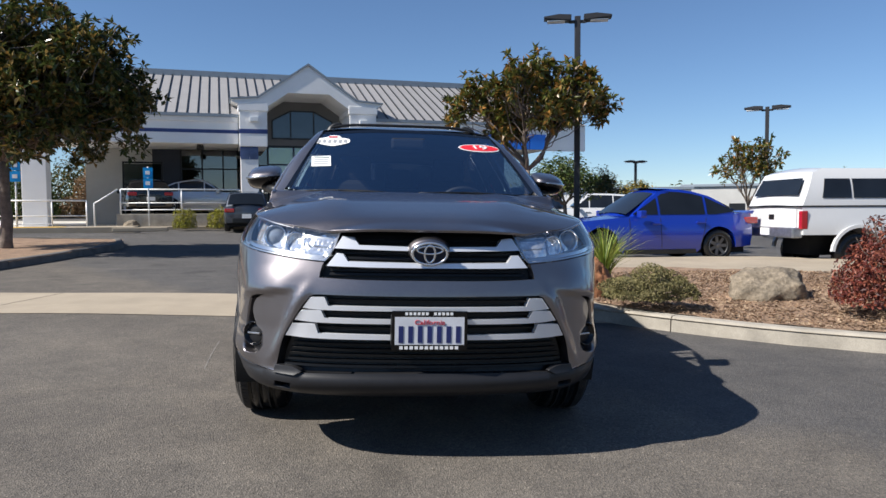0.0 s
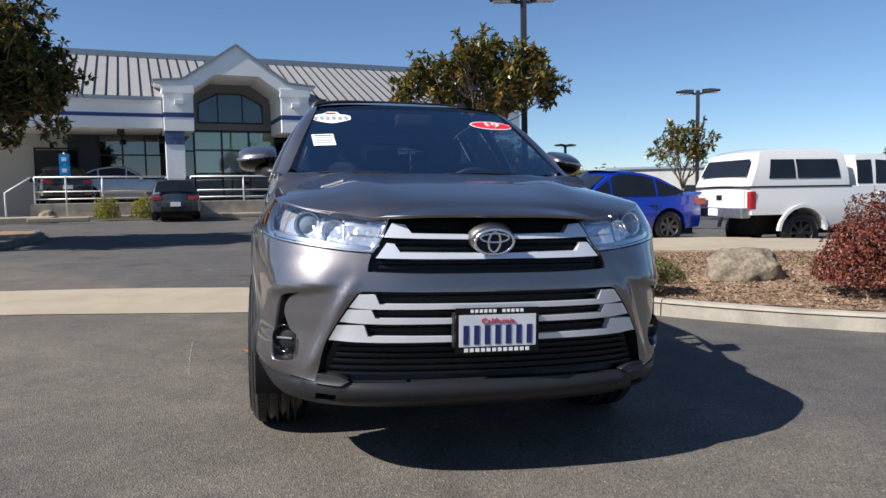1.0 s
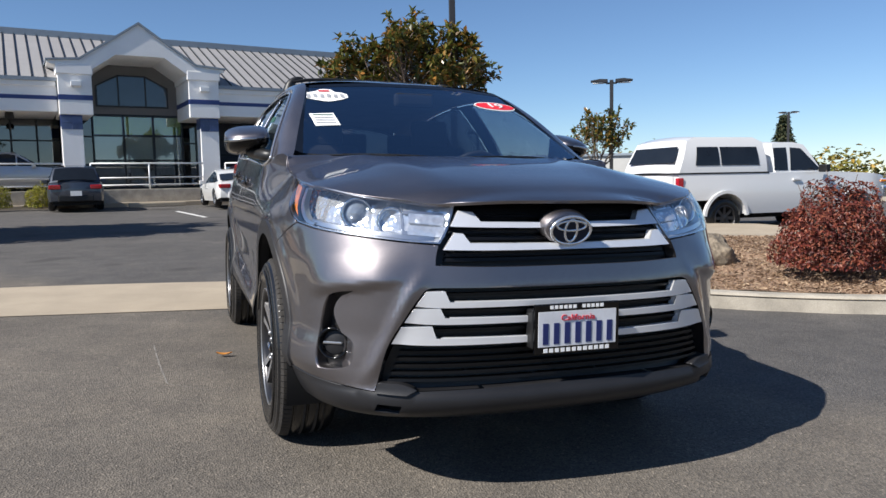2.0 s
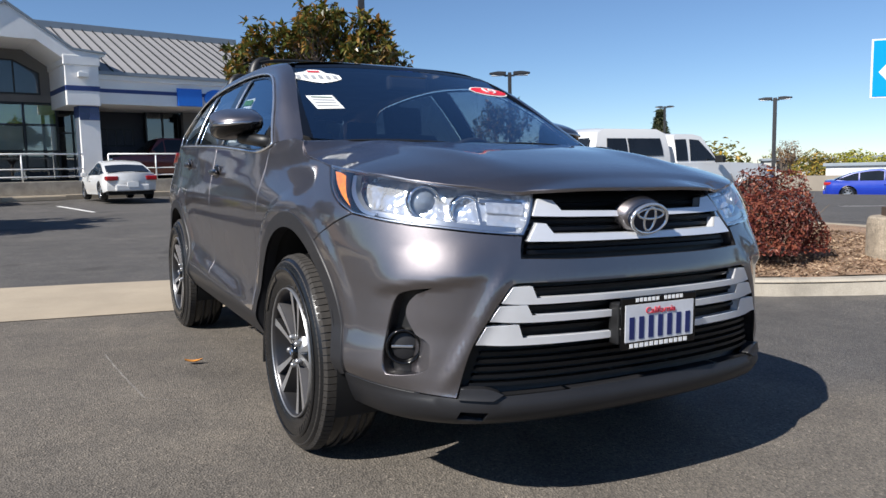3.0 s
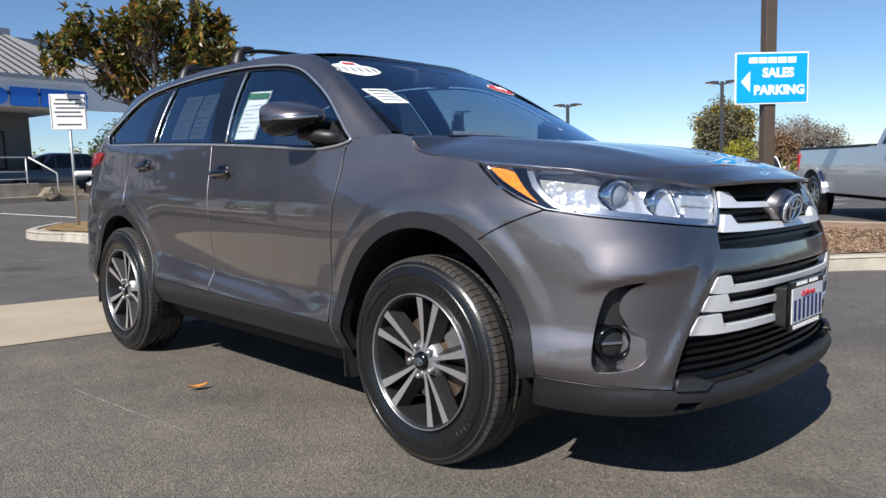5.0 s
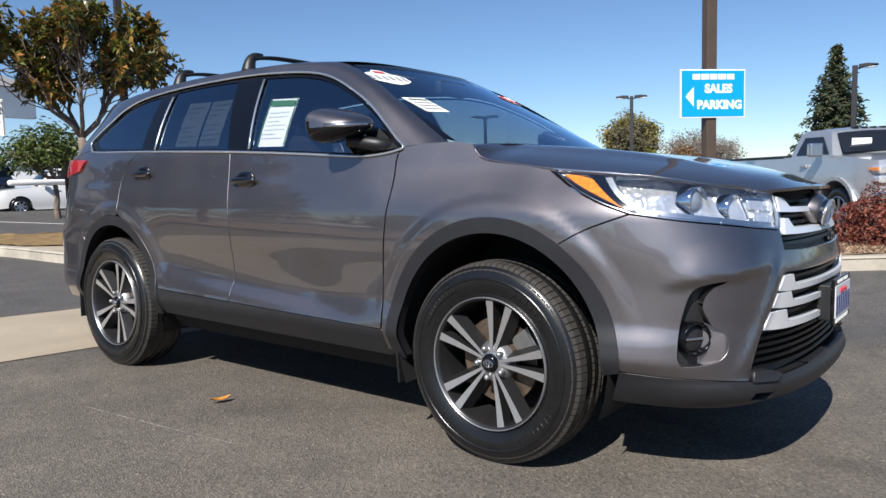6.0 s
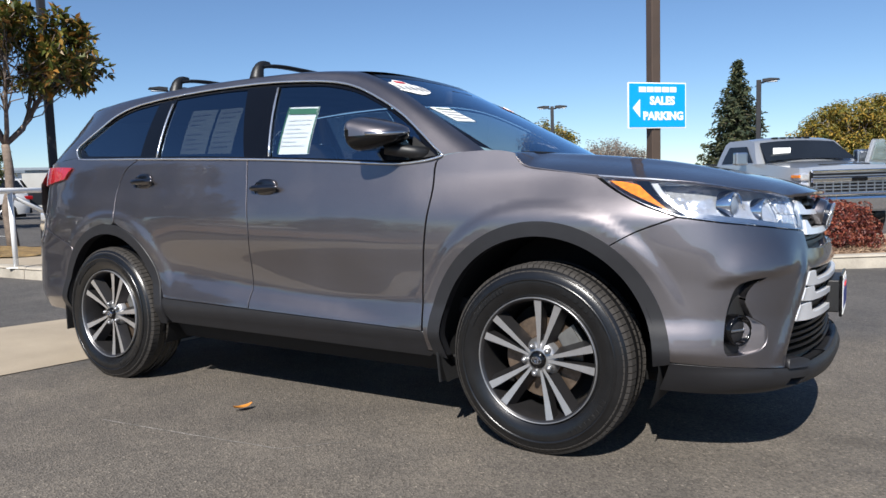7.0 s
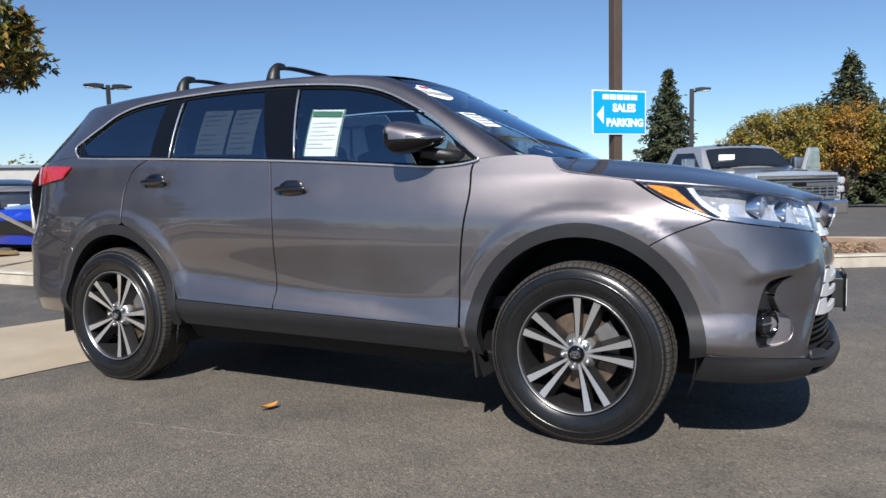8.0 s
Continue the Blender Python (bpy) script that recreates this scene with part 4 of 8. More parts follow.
def facet_chrome():
    """Bright reflector with pressed facets."""
    m, nt, b, ln = nodes_of("lamp_reflector")
    co = nt.nodes.new("ShaderNodeTexCoord").outputs["Object"]
    v = noise_node(nt, 14, 2, 0.4, co)
    ln.new(ramp(nt, v.outputs["Fac"], [(0.3, (0.8, 0.82, 0.85)), (0.7, (0.95, 0.96, 0.97))]).outputs[0], b.inputs["Base Color"])
    set_in(b, rough=0.14, metal=0.72)
    bp = nt.nodes.new("ShaderNodeBump")
    bp.inputs["Strength"].default_value, bp.inputs["Distance"].default_value = 1.0, 0.03
    ln.new(v.outputs["Fac"], bp.inputs["Height"])
    ln.new(bp.outputs[0], b.inputs["Normal"])
    return m


M_BOWL = facet_chrome()
M_LENS = glass("lamp_cover", (0.93, 0.95, 0.97))

LEAN = Matrix.Translation((-0.62, 0, 0.5)) @ pose(0, 0, 0, 0, 1.4, 0) @ Matrix.Translation((0.62, 0, -0.5))
suv = thing("suv", LEAN, "grey metallic three-row SUV with silver grille bars on the asphalt", "car")


def arc(cy, cz, r, a0, a1, n):
    return [(s_of_y(cy + r * math.cos(a)), cz + r * math.sin(a)) for a in np.linspace(radians(a0), radians(a1), n)]


FA, RA = (-0.01, 0.40), (2.77, 0.40)
FAO, FAI, RAO, RAI = 0.51, 0.452, 0.487, 0.432
HL = [(1.45, 1.09, 1), (1.335, 1.079), (1.2, 1.067), (1.0, 1.046), (0.84, 1.024), (0.66, 1.007), (0.418, 0.996, 1), (0.452, 0.91), (0.482, 0.862, 1), (0.62, 0.872), (0.78, 0.887), (0.96, 0.904), (1.125, 0.927, 1), (1.24, 0.968), (1.35, 1.022)]
SC = body_at
for sgn in (-1, 1):
    # front wing
    panel("front_wing", [(1.14, 0.925, 1), (1.25, 0.964), (1.36, 1.018), (1.462, 1.083, 1), (1.56, 1.1), (1.66, 1.113), (1.745, 1.126), (1.795, 1.15), (1.815, 1.192, 1), (1.9, 1.208), (2.05, 1.207), (2.155, 1.195, 1), (2.176, 1.149), (2.174, 1.025), (2.198, 0.85), (2.214, 0.65), (2.206, 0.42, 1), (2.205, 0.34, 1)] + [(p[0], p[1], 1) if i in (0, 24) else p for i, p in enumerate(arc(*FA, FAO, -7, 124.6, 25))] + [(1.2815, 0.8735)], SC, suv, SUV_PAINT, sgn, mesh_step=0.02)
    panel("wheel_arch_trim", [(*p, 1) if i in (0, 29) else p for i, p in enumerate(arc(*FA, FAO + 0.002, -9, 182, 30))] + [(*p, 1) if i in (0, 29) else p for i, p in enumerate(arc(*FA, FAI, 184, -12, 30))], SC, suv, M_CLAD, sgn, step=0.02, depth=0.05, off=0.007, label="satin dark grey arch moulding")
    # doors
    panel("front_door", [(2.166, 1.19, 1), (2.186, 1.149), (2.184, 1.025), (2.208, 0.85), (2.224, 0.65), (2.218, 0.432, 1), (3.274, 0.46, 1), (3.28, 0.69), (3.279, 0.9), (3.316, 1.14), (3.33, 1.225, 1), (2.8, 1.195), (2.4, 1.17), (2.27, 1.172)], SC, suv, SUV_PAINT, sgn, mesh_step=0.022)
    panel("rear_door", [(3.338, 1.226, 1), (3.324, 1.14), (3.287, 0.9), (3.288, 0.69), (3.282, 0.461, 1), (3.945, 0.479, 1)] + arc(*RA, RAO + 0.004, 168, 101, 14)[1:-1] + [(4.375, 0.9, 1), (4.39, 1.07), (4.344, 1.2), (4.235, 1.266, 1), (3.8, 1.25)], SC, suv, SUV_PAINT, sgn, mesh_step=0.018)
    # rear quarter and bumper
    panel("rear_quarter", [(4.245, 1.267, 1), (4.352, 1.205), (4.4, 1.07), (4.385, 0.898, 1)] + arc(*RA, RAO + 0.004, 96, 42, 10) + [(4.83, 0.745, 1), (4.95, 0.79), (5.15, 0.85), (5.36, 0.9, 1), (5.3, 1.06), (5.3, 1.13, 1), (5.12, 1.15), (4.975, 1.166), (4.905, 1.24, 1), (4.86, 1.3, 1), (4.55, 1.283)], SC, suv, SUV_PAINT, sgn, mesh_step=0.02)
    panel("wheel_arch_trim", [(*p, 1) if i in (0, 29) else p for i, p in enumerate(arc(*RA, RAO + 0.002, -12, 189, 30))] + [(*p, 1) if i in (0, 29) else p for i, p in enumerate(arc(*RA, RAI, 190, -14, 30))], SC, suv, M_CLAD, sgn, step=0.02, depth=0.05, off=0.007, label="satin dark grey arch moulding")
    panel("sill", [(2.17, 0.335, 1), (2.204, 0.337, 1), (2.212, 0.428, 1), (3.28, 0.455), (3.96, 0.474, 1), (3.975, 0.4, 1), (3.93, 0.335, 1), (3.3, 0.325), (2.21, 0.308, 1)], SC, suv, M_CLAD, sgn, depth=0.06, off=-0.004, label="dark grey sill cladding")
    # dark sheet in place of the shade below the sill
    panel("under_sill_shade", [(2.1, 0.305, 1), (3.95, 0.33, 1), (3.95, 0.24, 1), (2.1, 0.22, 1)], SC, suv, M_DARKHOLE, sgn, depth=0.05, off=-0.05)
    # tail lamp
    tl = panel("tail_light", [(4.913, 1.243, 1), (5.1, 1.252), (5.34, 1.254), (5.62, 1.235, 1), (5.62, 1.13, 1), (5.32, 1.135), (5.12, 1.156), (4.985, 1.172, 1)], SC, suv, M_RED, sgn, off=0.014, depth=0.05, label="red tail lamp lens")
    # fuel flap side is plain; door handles
    for name, y, z in (("door_handle", 1.49, 1.077), ("door_handle", 2.47, 1.134)):
        x0 = body_at(s_of_y(y), z)[0]
        bm = bmesh.new()
        for (dx, ry, rz, rx, dz) in ((0.026, 0.098, 0.0175, 0.013, 0), (0.004, 0.07, 0.046, 0.010, 0)):
            rows = []
            for i in range(13):
                a = math.pi * i / 12
                rows.append([(sgn * (x0 + dx + rx * math.sin(a) * math.cos(b)), y + ry * math.copysign(abs(math.cos(a)) ** 0.7, math.cos(a)), z + dz + rz * math.sin(a) ** 0.7 * math.sin(b)) for b in np.linspace(0, 2 * math.pi, 17)])
            grid_mesh(rows, bm)
        part("door_handle", bm, M_HANDLE, suv, smooth=True)
        # black dish paints in the shade of the cup behind the grip
        part("handle_cup_shade", revolve([(sgn * (x0 - 0.01), 0.0), (sgn * (x0 + 0.006), 0.034), (sgn * (x0 + 0.008), 0.044), (sgn * (x0 + 0.0), 0.05)], 24), M_GLOSSBLACK, suv, smooth=True, m=Matrix.Translation((0, y + 0.02, z - 0.004)) @ Matrix.Diagonal((1, 1.45, 0.95, 1)))

# nose: bumper cover with the lamp pockets cut out
POCKET = [(0.79, 0.703, 1), (0.87, 0.692), (0.922, 0.668), (0.95, 0.6), (0.966, 0.52), (0.97, 0.445), (0.955, 0.417, 1), (0.9, 0.419), (0.835, 0.432), (0.803, 0.455), (0.792, 0.49), (0.806, 0.527), (0.852, 0.553, 1), (0.884, 0.61), (0.877, 0.65), (0.848, 0.68, 1)]
half = [(0.0, 0.782, 1), (0.3, 0.783), (0.5, 0.79, 1), (0.498, 0.82), (0.488, 0.856, 1), (0.62, 0.866), (0.78, 0.881), (0.96, 0.898), (1.132, 0.921, 1), (1.277, 0.8695)] + [(p[0], p[1], 1) if i in (0, 13) else p for i, p in enumerate(arc(*FA, FAO + 0.002, 125.3, 181, 14))] + [(1.02, 0.381), (0.886, 0.374), (0.715, 0.362, 1), (0.708, 0.385, 1), (0.668, 0.514), (0.612, 0.606), (0.572, 0.665), (0.538, 0.708, 1), (0.51, 0.716), (0.3, 0.714), (0.0, 0.713, 1)]
panel("front_bumper", mirrored(half), body_full, suv, SUV_PAINT, mesh_step=0.015, holes=[POCKET, [(-p[0], *p[1:]) for p in POCKET][::-1]], step=0.026, depth=0.05)
# dark field behind the grilles
panel("grille_backing", mirrored([(0, 1.02, 1), (0.38, 1.01, 1), (0.45, 0.95, 1), (0.53, 0.79, 1), (0.56, 0.71, 1), (0.72, 0.39, 1), (0.71, 0.35, 1), (0, 0.33, 1)]), body_full, suv, M_PLASTIC, step=0.05, depth=0, off=-0.055)
for z in (0.985, 0.953, 0.9, 0.877, 0.824, 0.806):
    panel("grille_slat", mirrored([(0, z - 0.006, 1), (0.47 - (z - 0.8) * 0.25, z - 0.006, 1), (0.465 - (z - 0.8) * 0.25, z + 0.006, 1), (0, z + 0.006, 1)]), body_full, suv, M_SLAT, step=0.02, depth=0.03, off=-0.028)
for z in (0.69, 0.632, 0.567, 0.492, 0.468, 0.444, 0.42, 0.396):
    w = 0.675 - (z - 0.4) * 0.42
    panel("grille_slat", mirrored([(0, z - 0.005, 1), (w, z - 0.005, 1), (w - 0.005, z + 0.005, 1), (0, z + 0.005, 1)]), body_full, suv, M_SLAT, step=0.02, depth=0.03, off=-0.02)
BARS = (
    [(0, 0.912, 1), (0, 0.931, 1), (0.325, 0.936, 1), (0.352, 0.969, 1), (0.408, 0.974, 1), (0.440, 0.920, 1), (0.3, 0.916)],
    [(0, 0.838, 1), (0, 0.859, 1), (0.372, 0.864, 1), (0.396, 0.896, 1), (0.428, 0.898, 1), (0.470, 0.842, 1), (0.3, 0.839)],
    [(0, 0.648, 1), (0, 0.666, 1), (0.452, 0.668, 1), (0.468, 0.705, 1), (0.532, 0.704, 1), (0.570, 0.655, 1), (0.45, 0.648)],
    [(0, 0.591, 1), (0, 0.610, 1), (0.468, 0.614, 1), (0.484, 0.647, 1), (0.576, 0.645, 1), (0.608, 0.600, 1), (0.46, 0.591)],
    [(0, 0.520, 1), (0, 0.540, 1), (0.498, 0.544, 1), (0.512, 0.586, 1), (0.620, 0.583, 1), (0.653, 0.528, 1), (0.49, 0.520)],
)
for i, b in enumerate(BARS):
    panel("grille_bar", mirrored(b[1:] + [b[0]]), body_full, suv, M_BARS, step=0.016, depth=0.03, off=0.004 if i else 0.001, label="silver grille bar with wide stepped ends")
# chin
panel("chin", mirrored([(0, 0.372, 1), (0.4, 0.368), (0.6, 0.364, 1), (0.715, 0.36, 1), (0.886, 0.371), (1.02, 0.378), (1.158, 0.386, 1), (1.175, 0.33), (1.2, 0.268, 1), (1.0, 0.262), (0.75, 0.258), (0.4, 0.25), (0.0, 0.248, 1)]), body_full, suv, M_CLAD, step=0.03, depth=0.05, off=0.004, label="dark grey lower bumper lip", holes=[[(0.615, 0.318, 1), (0.70, 0.322, 1), (0.715, 0.294, 1), (0.63, 0.285, 1)], [(-0.615, 0.318, 1), (-0.63, 0.285, 1), (-0.715, 0.294, 1), (-0.70, 0.322, 1)]])
panel("chin_backing", mirrored([(0, 0.36, 1), (1.15, 0.37, 1), (1.17, 0.27, 1), (0, 0.26, 1)]), body_full, suv, M_DARKHOLE, step=0.06, depth=0, off=-0.03)
for sgn in (-1, 1):
    panel("bumper_end_cap", [(0.565, 0.372, 1), (0.62, 0.39), (0.7, 0.392, 1), (0.708, 0.36, 1), (0.6, 0.355, 1)], SC, suv, M_CLAD, sgn, step=0.015, off=0.016, depth=0.04)
    # lamp pocket: black wall, round fog lamp, painted scoop
    panel("lamp_pocket", [(0.83, 0.7, 1), (0.93, 0.69, 1), (0.985, 0.56, 1), (0.985, 0.39, 1), (0.9, 0.4, 1), (0.78, 0.46, 1), (0.78, 0.54, 1), (0.85, 0.58, 1)], SC, suv, M_PLASTIC, sgn, step=0.04, depth=0, off=-0.05)
    panel("pocket_scoop", [(0.79, 0.49), (0.804, 0.53), (0.852, 0.556, 1), (0.905, 0.556, 1), (0.905, 0.414, 1), (0.834, 0.429), (0.801, 0.453)], lambda u, v, off=0.0: body_at(u, v, off - 0.55 * max(0, u - 0.8)), suv, SUV_PAINT, sgn, step=0.012, depth=0, off=-0.002)
    p, q = Vector(body_at(0.905, 0.507, -0.025)), Vector(body_at(0.905, 0.507, 0.05)) - Vector(body_at(0.905, 0.507, -0.025))
    d = (q.normalized() * 0.55 + Vector((0, -1, 0)) * 0.45).normalized()
    mm = Matrix.Translation((sgn * p.x, p.y, p.z)) @ Vector((sgn * d.x, d.y, d.z)).to_track_quat("Z", "Y").to_matrix().to_4x4()
    fog = part("fog_lamp", revolve([(-0.03, 0.058), (0.012, 0.058), (0.016, 0.054), (0.012, 0.049), (-0.015, 0.044), (-0.02, 0.0)], 32, "z"), M_GLOSSBLACK, suv, "black round fog lamp bezel", smooth=True, m=mm)
    part("fog_lens", revolve([(-0.006, 0.043), (0.0, 0.025), (0.002, 0.0)], 24, "z"), M_CLAD, fog, smooth=True)
    part("fog_fin", box(-0.04, 0.03, -0.004, 0.004, -0.01, 0.006, 0.002), M_SATIN, fog)
    # headlamp
    hl = panel("headlight", [(p[0], p[1], *p[2:]) for p in HL], SC, suv, M_LENS, sgn, step=0.02, depth=0.0, off=0.004, label="clear headlamp cover over chrome reflectors and amber marker")
    hl.visible_shadow = False

    def cup(u, v, off=0.0):
        k = min(1.0, max(0.0, min((1.45 - u) / 0.2, (u - 0.42) / 0.06, (v - 0.86 - 0.1 * max(0, u - 0.9)) / 0.03, (1.08 - v) / 0.04)))
        return body_at(u, v, off - 0.012 - (0.022 + 0.036 * ease(0.62, 0.85, u)) * k)

    panel("lamp_bowl", HL, cup, hl, M_BOWL, sgn, step=0.018, depth=0)
    panel("lamp_surround", HL, SC, hl, M_SATIN, sgn, step=0.02, depth=0.012, off=-0.001, holes=[[(0.9 + (p[0] - 0.9) * 0.985, 0.966 + (p[1] - 0.966) * 0.95, *p[2:]) for p in HL]])
    panel("amber_marker", [(1.4, 1.066, 1), (1.33, 1.058), (1.28, 1.045, 1), (1.215, 0.99), (1.15, 0.942, 1), (1.25, 0.988), (1.33, 1.026)], SC, hl, M_AMBER, sgn, step=0.02, depth=0.012, off=-0.01, label="amber side marker")
    panel("light_pipe", [(1.235, 1.05, 1), (1.185, 0.99), (1.10, 0.932), (1.04, 0.918, 1), (1.03, 0.926, 1), (1.09, 0.942), (1.165, 0.995), (1.21, 1.05, 1)], SC, hl, M_SATIN, sgn, step=0.012, depth=0.02, off=-0.012)
    panel("lamp_divider", [(1.3, 1.064, 1), (1.245, 1.058, 1), (1.195, 0.992), (1.105, 0.93, 1), (1.14, 0.934, 1), (1.215, 0.99)], SC, hl, M_GLOSSBLACK, sgn, step=0.012, depth=0.012, off=-0.009)
    for v0, v1 in ((0.886, 0.918), (0.926, 0.958)):
        panel("inner_reflector", [(0.465, v0 - 0.004, 1), (0.605, v0 + 0.006, 1), (0.605, v1 + 0.006, 1), (0.455, v1 - 0.002, 1)], SC, hl, M_BOWL, sgn, step=0.012, depth=0.02, off=-0.02)
    for u0, u1 in ((0.62, 0.63),):
        panel("lamp_rib", [(u0, 0.885 + 0.05 * (u0 - 0.5), 1), (u1, 0.885 + 0.05 * (u0 - 0.5), 1), (u1 + 0.02, 0.98 + 0.07 * (u0 - 0.5), 1), (u0 + 0.02, 0.98 + 0.07 * (u0 - 0.5), 1)], SC, hl, M_SATIN, sgn, step=0.02, depth=0.03, off=-0.03)
    for v0 in (0.893, 0.962):
        panel("lamp_shelf", [(0.46, v0 - 0.01, 1), (0.63, v0, 1), (0.63, v0 + 0.012, 1), (0.46, v0 + 0.002, 1)], SC, hl, M_SATIN, sgn, step=0.02, depth=0.03, off=-0.024)
    panel("lamp_sill", [(0.5, 0.868, 1), (0.62, 0.877), (0.78, 0.892), (0.96, 0.909), (1.08, 0.925, 1), (1.06, 0.937, 1), (0.96, 0.925), (0.78, 0.907), (0.62, 0.892), (0.5, 0.884, 1)], SC, hl, M_SATIN, sgn, step=0.02, depth=0.03, off=-0.02)
    for (s0, z0, r, deep) in ((0.872, 0.962, 0.052, 0), (0.685, 0.936, 0.048, 1)):
        p = Vector(body_at(s0, z0, -0.052 if not deep else -0.042))
        mm = Matrix.Translation((sgn * p.x, p.y, p.z)) @ Vector((sgn * 0.22, -1, 0.03)).to_track_quat("Z", "Y").to_matrix().to_4x4()
        ringp = part("projector" if not deep else "reflector", revolve([(-0.05, r * 1.05), (0.0, r * 1.08), (0.006, r), (-0.004, r * 0.86), (-0.012, r * 0.8)], 32, "z"), M_CHROME, hl, smooth=True, m=mm)
        if deep:
            part("bowl", revolve([(0.0, r * 0.98), (-0.02, r * 0.75), (-0.04, r * 0.3), (-0.03, 0.0)], 28, "z"), M_BOWL, ringp, smooth=True)
            part("bulb", revolve([(-0.04, 0.008), (-0.006, 0.008), (0, 0.0)], 12, "z"), M_LIGHT, ringp, smooth=True)
        else:
            part("lens", revolve([(-0.014, r * 0.82), (0.0, r * 0.62), (0.008, r * 0.35), (0.011, 0.0)], 28, "z"), surface("projector_glass", (0.2, 0.23, 0.27), 0.03, scale=4, coat=1.0, spec=1.0), ringp, smooth=True)

# bonnet
HC = curve1([(-0.99, 0.99), (-0.957, 1.01), (-0.94, 1.017), (-0.87, 1.04), (-0.81, 1.062), (-0.63, 1.108), (-0.3, 1.17), (0.0, 1.204), (0.2, 1.216), (0.4, 1.226)])
HE = curve1([(-0.98, 0.995), (-0.91, 1.007), (-0.88, 1.009), (-0.8, 1.017), (-0.71, 1.03), (-0.57, 1.054), (-0.4, 1.071), (-0.2, 1.091), (0.0, 1.119), (0.07, 1.131), (0.1, 1.143), (0.125, 1.166), (0.14, 1.188), (0.3, 1.205)])
HX = curve1([(-1.0, 0.33), (-0.88, 0.385), (-0.8, 0.6), (-0.71, 0.72), (-0.57, 0.812), (-0.4, 0.846), (-0.2, 0.849), (0.4, 0.84)])


def bonnet_at(x, y, off=0.0):
    a = min(1.25, abs(x) / HX(y))
    k = a ** 3.0
    z = HC(y) * (1 - k) + HE(y) * k
    z += 0.010 * math.exp(-(((abs(x) - 0.50 - 0.1 * y) / 0.09) ** 2)) * ease(-0.85, -0.4, y)
    z -= 0.012 * math.exp(-((x / 0.4) ** 4)) * ease(-0.9, -0.5, y) * 0.4
    return (x, y, z + off)


panel("bonnet", mirrored([(0, -0.957, 1), (0.2, -0.95), (0.33, -0.934), (0.383, -0.91, 1), (0.41, -0.885, 1), (0.6, -0.802), (0.72, -0.705), (0.808, -0.565), (0.84, -0.4), (0.843, -0.2), (0.836, 0.0), (0.832, 0.085), (0.83, 0.14), (0.81, 0.22, 1), (0.6, 0.12), (0.3, 0.045), (0, 0.02, 1)]), bonnet_at, suv, SUV_PAINT, step=0.03, depth=0.012)
panel("scuttle", mirrored([(0, 0.025, 1), (0.3, 0.05), (0.6, 0.125), (0.8, 0.222, 1), (0.79, 0.31, 1), (0.6, 0.2), (0.3, 0.12), (0, 0.1, 1)]), lambda x, y, off=0.0: (x, y, 1.168 + 0.03 * x * x + off), suv, M_PLASTIC, step=0.05, depth=0)
for x0, x1 in ((-0.72, -0.16), (0.02, 0.62)):
    pts = [screen_full(x0 + (x1 - x0) * i / 8, 1.196 + 0.01 * math.sin(i / 8 * 3), 0.004) for i in range(9)]
    w = part("wiper", tube(pts, 0.005, 6), M_PLASTIC, suv, smooth=True)
    part("wiper_arm", tube([screen_full(x1, 1.178, 0.004), screen_full((x0 + x1) / 2, 1.202, 0.008)], [0.008, 0.005], 6), M_PLASTIC, w)

# windscreen, roof, window frames
EDGE = [(0.80, 0.27, 1.19), (0.772, 0.335, 1.232), (0.706, 0.6, 1.395), (0.648, 0.82, 1.53), (0.605, 1.03, 1.632), (0.6, 1.2, 1.672), (0.603, 1.55, 1.697), (0.603, 2.2, 1.703), (0.597, 2.6, 1.694), (0.588, 3.0, 1.675), (0.58, 3.2, 1.658), (0.575, 3.37, 1.636), (0.60, 3.43, 1.57), (0.63, 3.53, 1.47), (0.68, 3.62, 1.36), (0.735, 3.67, 1.262)]
DLO = [(0.47, 1.198), (0.52, 1.237), (0.595, 1.298), (0.721, 1.393), (0.87, 1.478), (1.068, 1.567), (1.263, 1.615), (1.536, 1.643), (1.8, 1.655), (2.119, 1.654), (2.326, 1.647), (2.544, 1.635), (2.656, 1.625), (2.771, 1.612), (2.88, 1.588), (2.982, 1.545), (3.07, 1.484), (3.172, 1.418), (3.243, 1.362), (3.2, 1.305)]
NB = 90
eb = spline(EDGE, NB)
db = [Vector((*side_at(p.x, p.y),)) for p in spline([(*p, 0) for p in DLO], NB)]
panel("windscreen", mirrored([(0, 1.188, 1), (0.4, 1.195), (0.74, 1.215, 1), (0.69, 1.38), (0.633, 1.53), (0.59, 1.622, 1), (0.3, 1.638), (0, 1.642, 1)]), screen_full, suv, M_SCREEN, step=0.06, depth=0, label="dark tinted windscreen").visible_shadow = False
panel("screen_band", mirrored([(0, 1.642, 1), (0.3, 1.638), (0.59, 1.622, 1), (0.583, 1.64, 1), (0.3, 1.662), (0, 1.668, 1)]), screen_full, suv, M_GLOSSBLACK, step=0.05, depth=0, off=0.001)
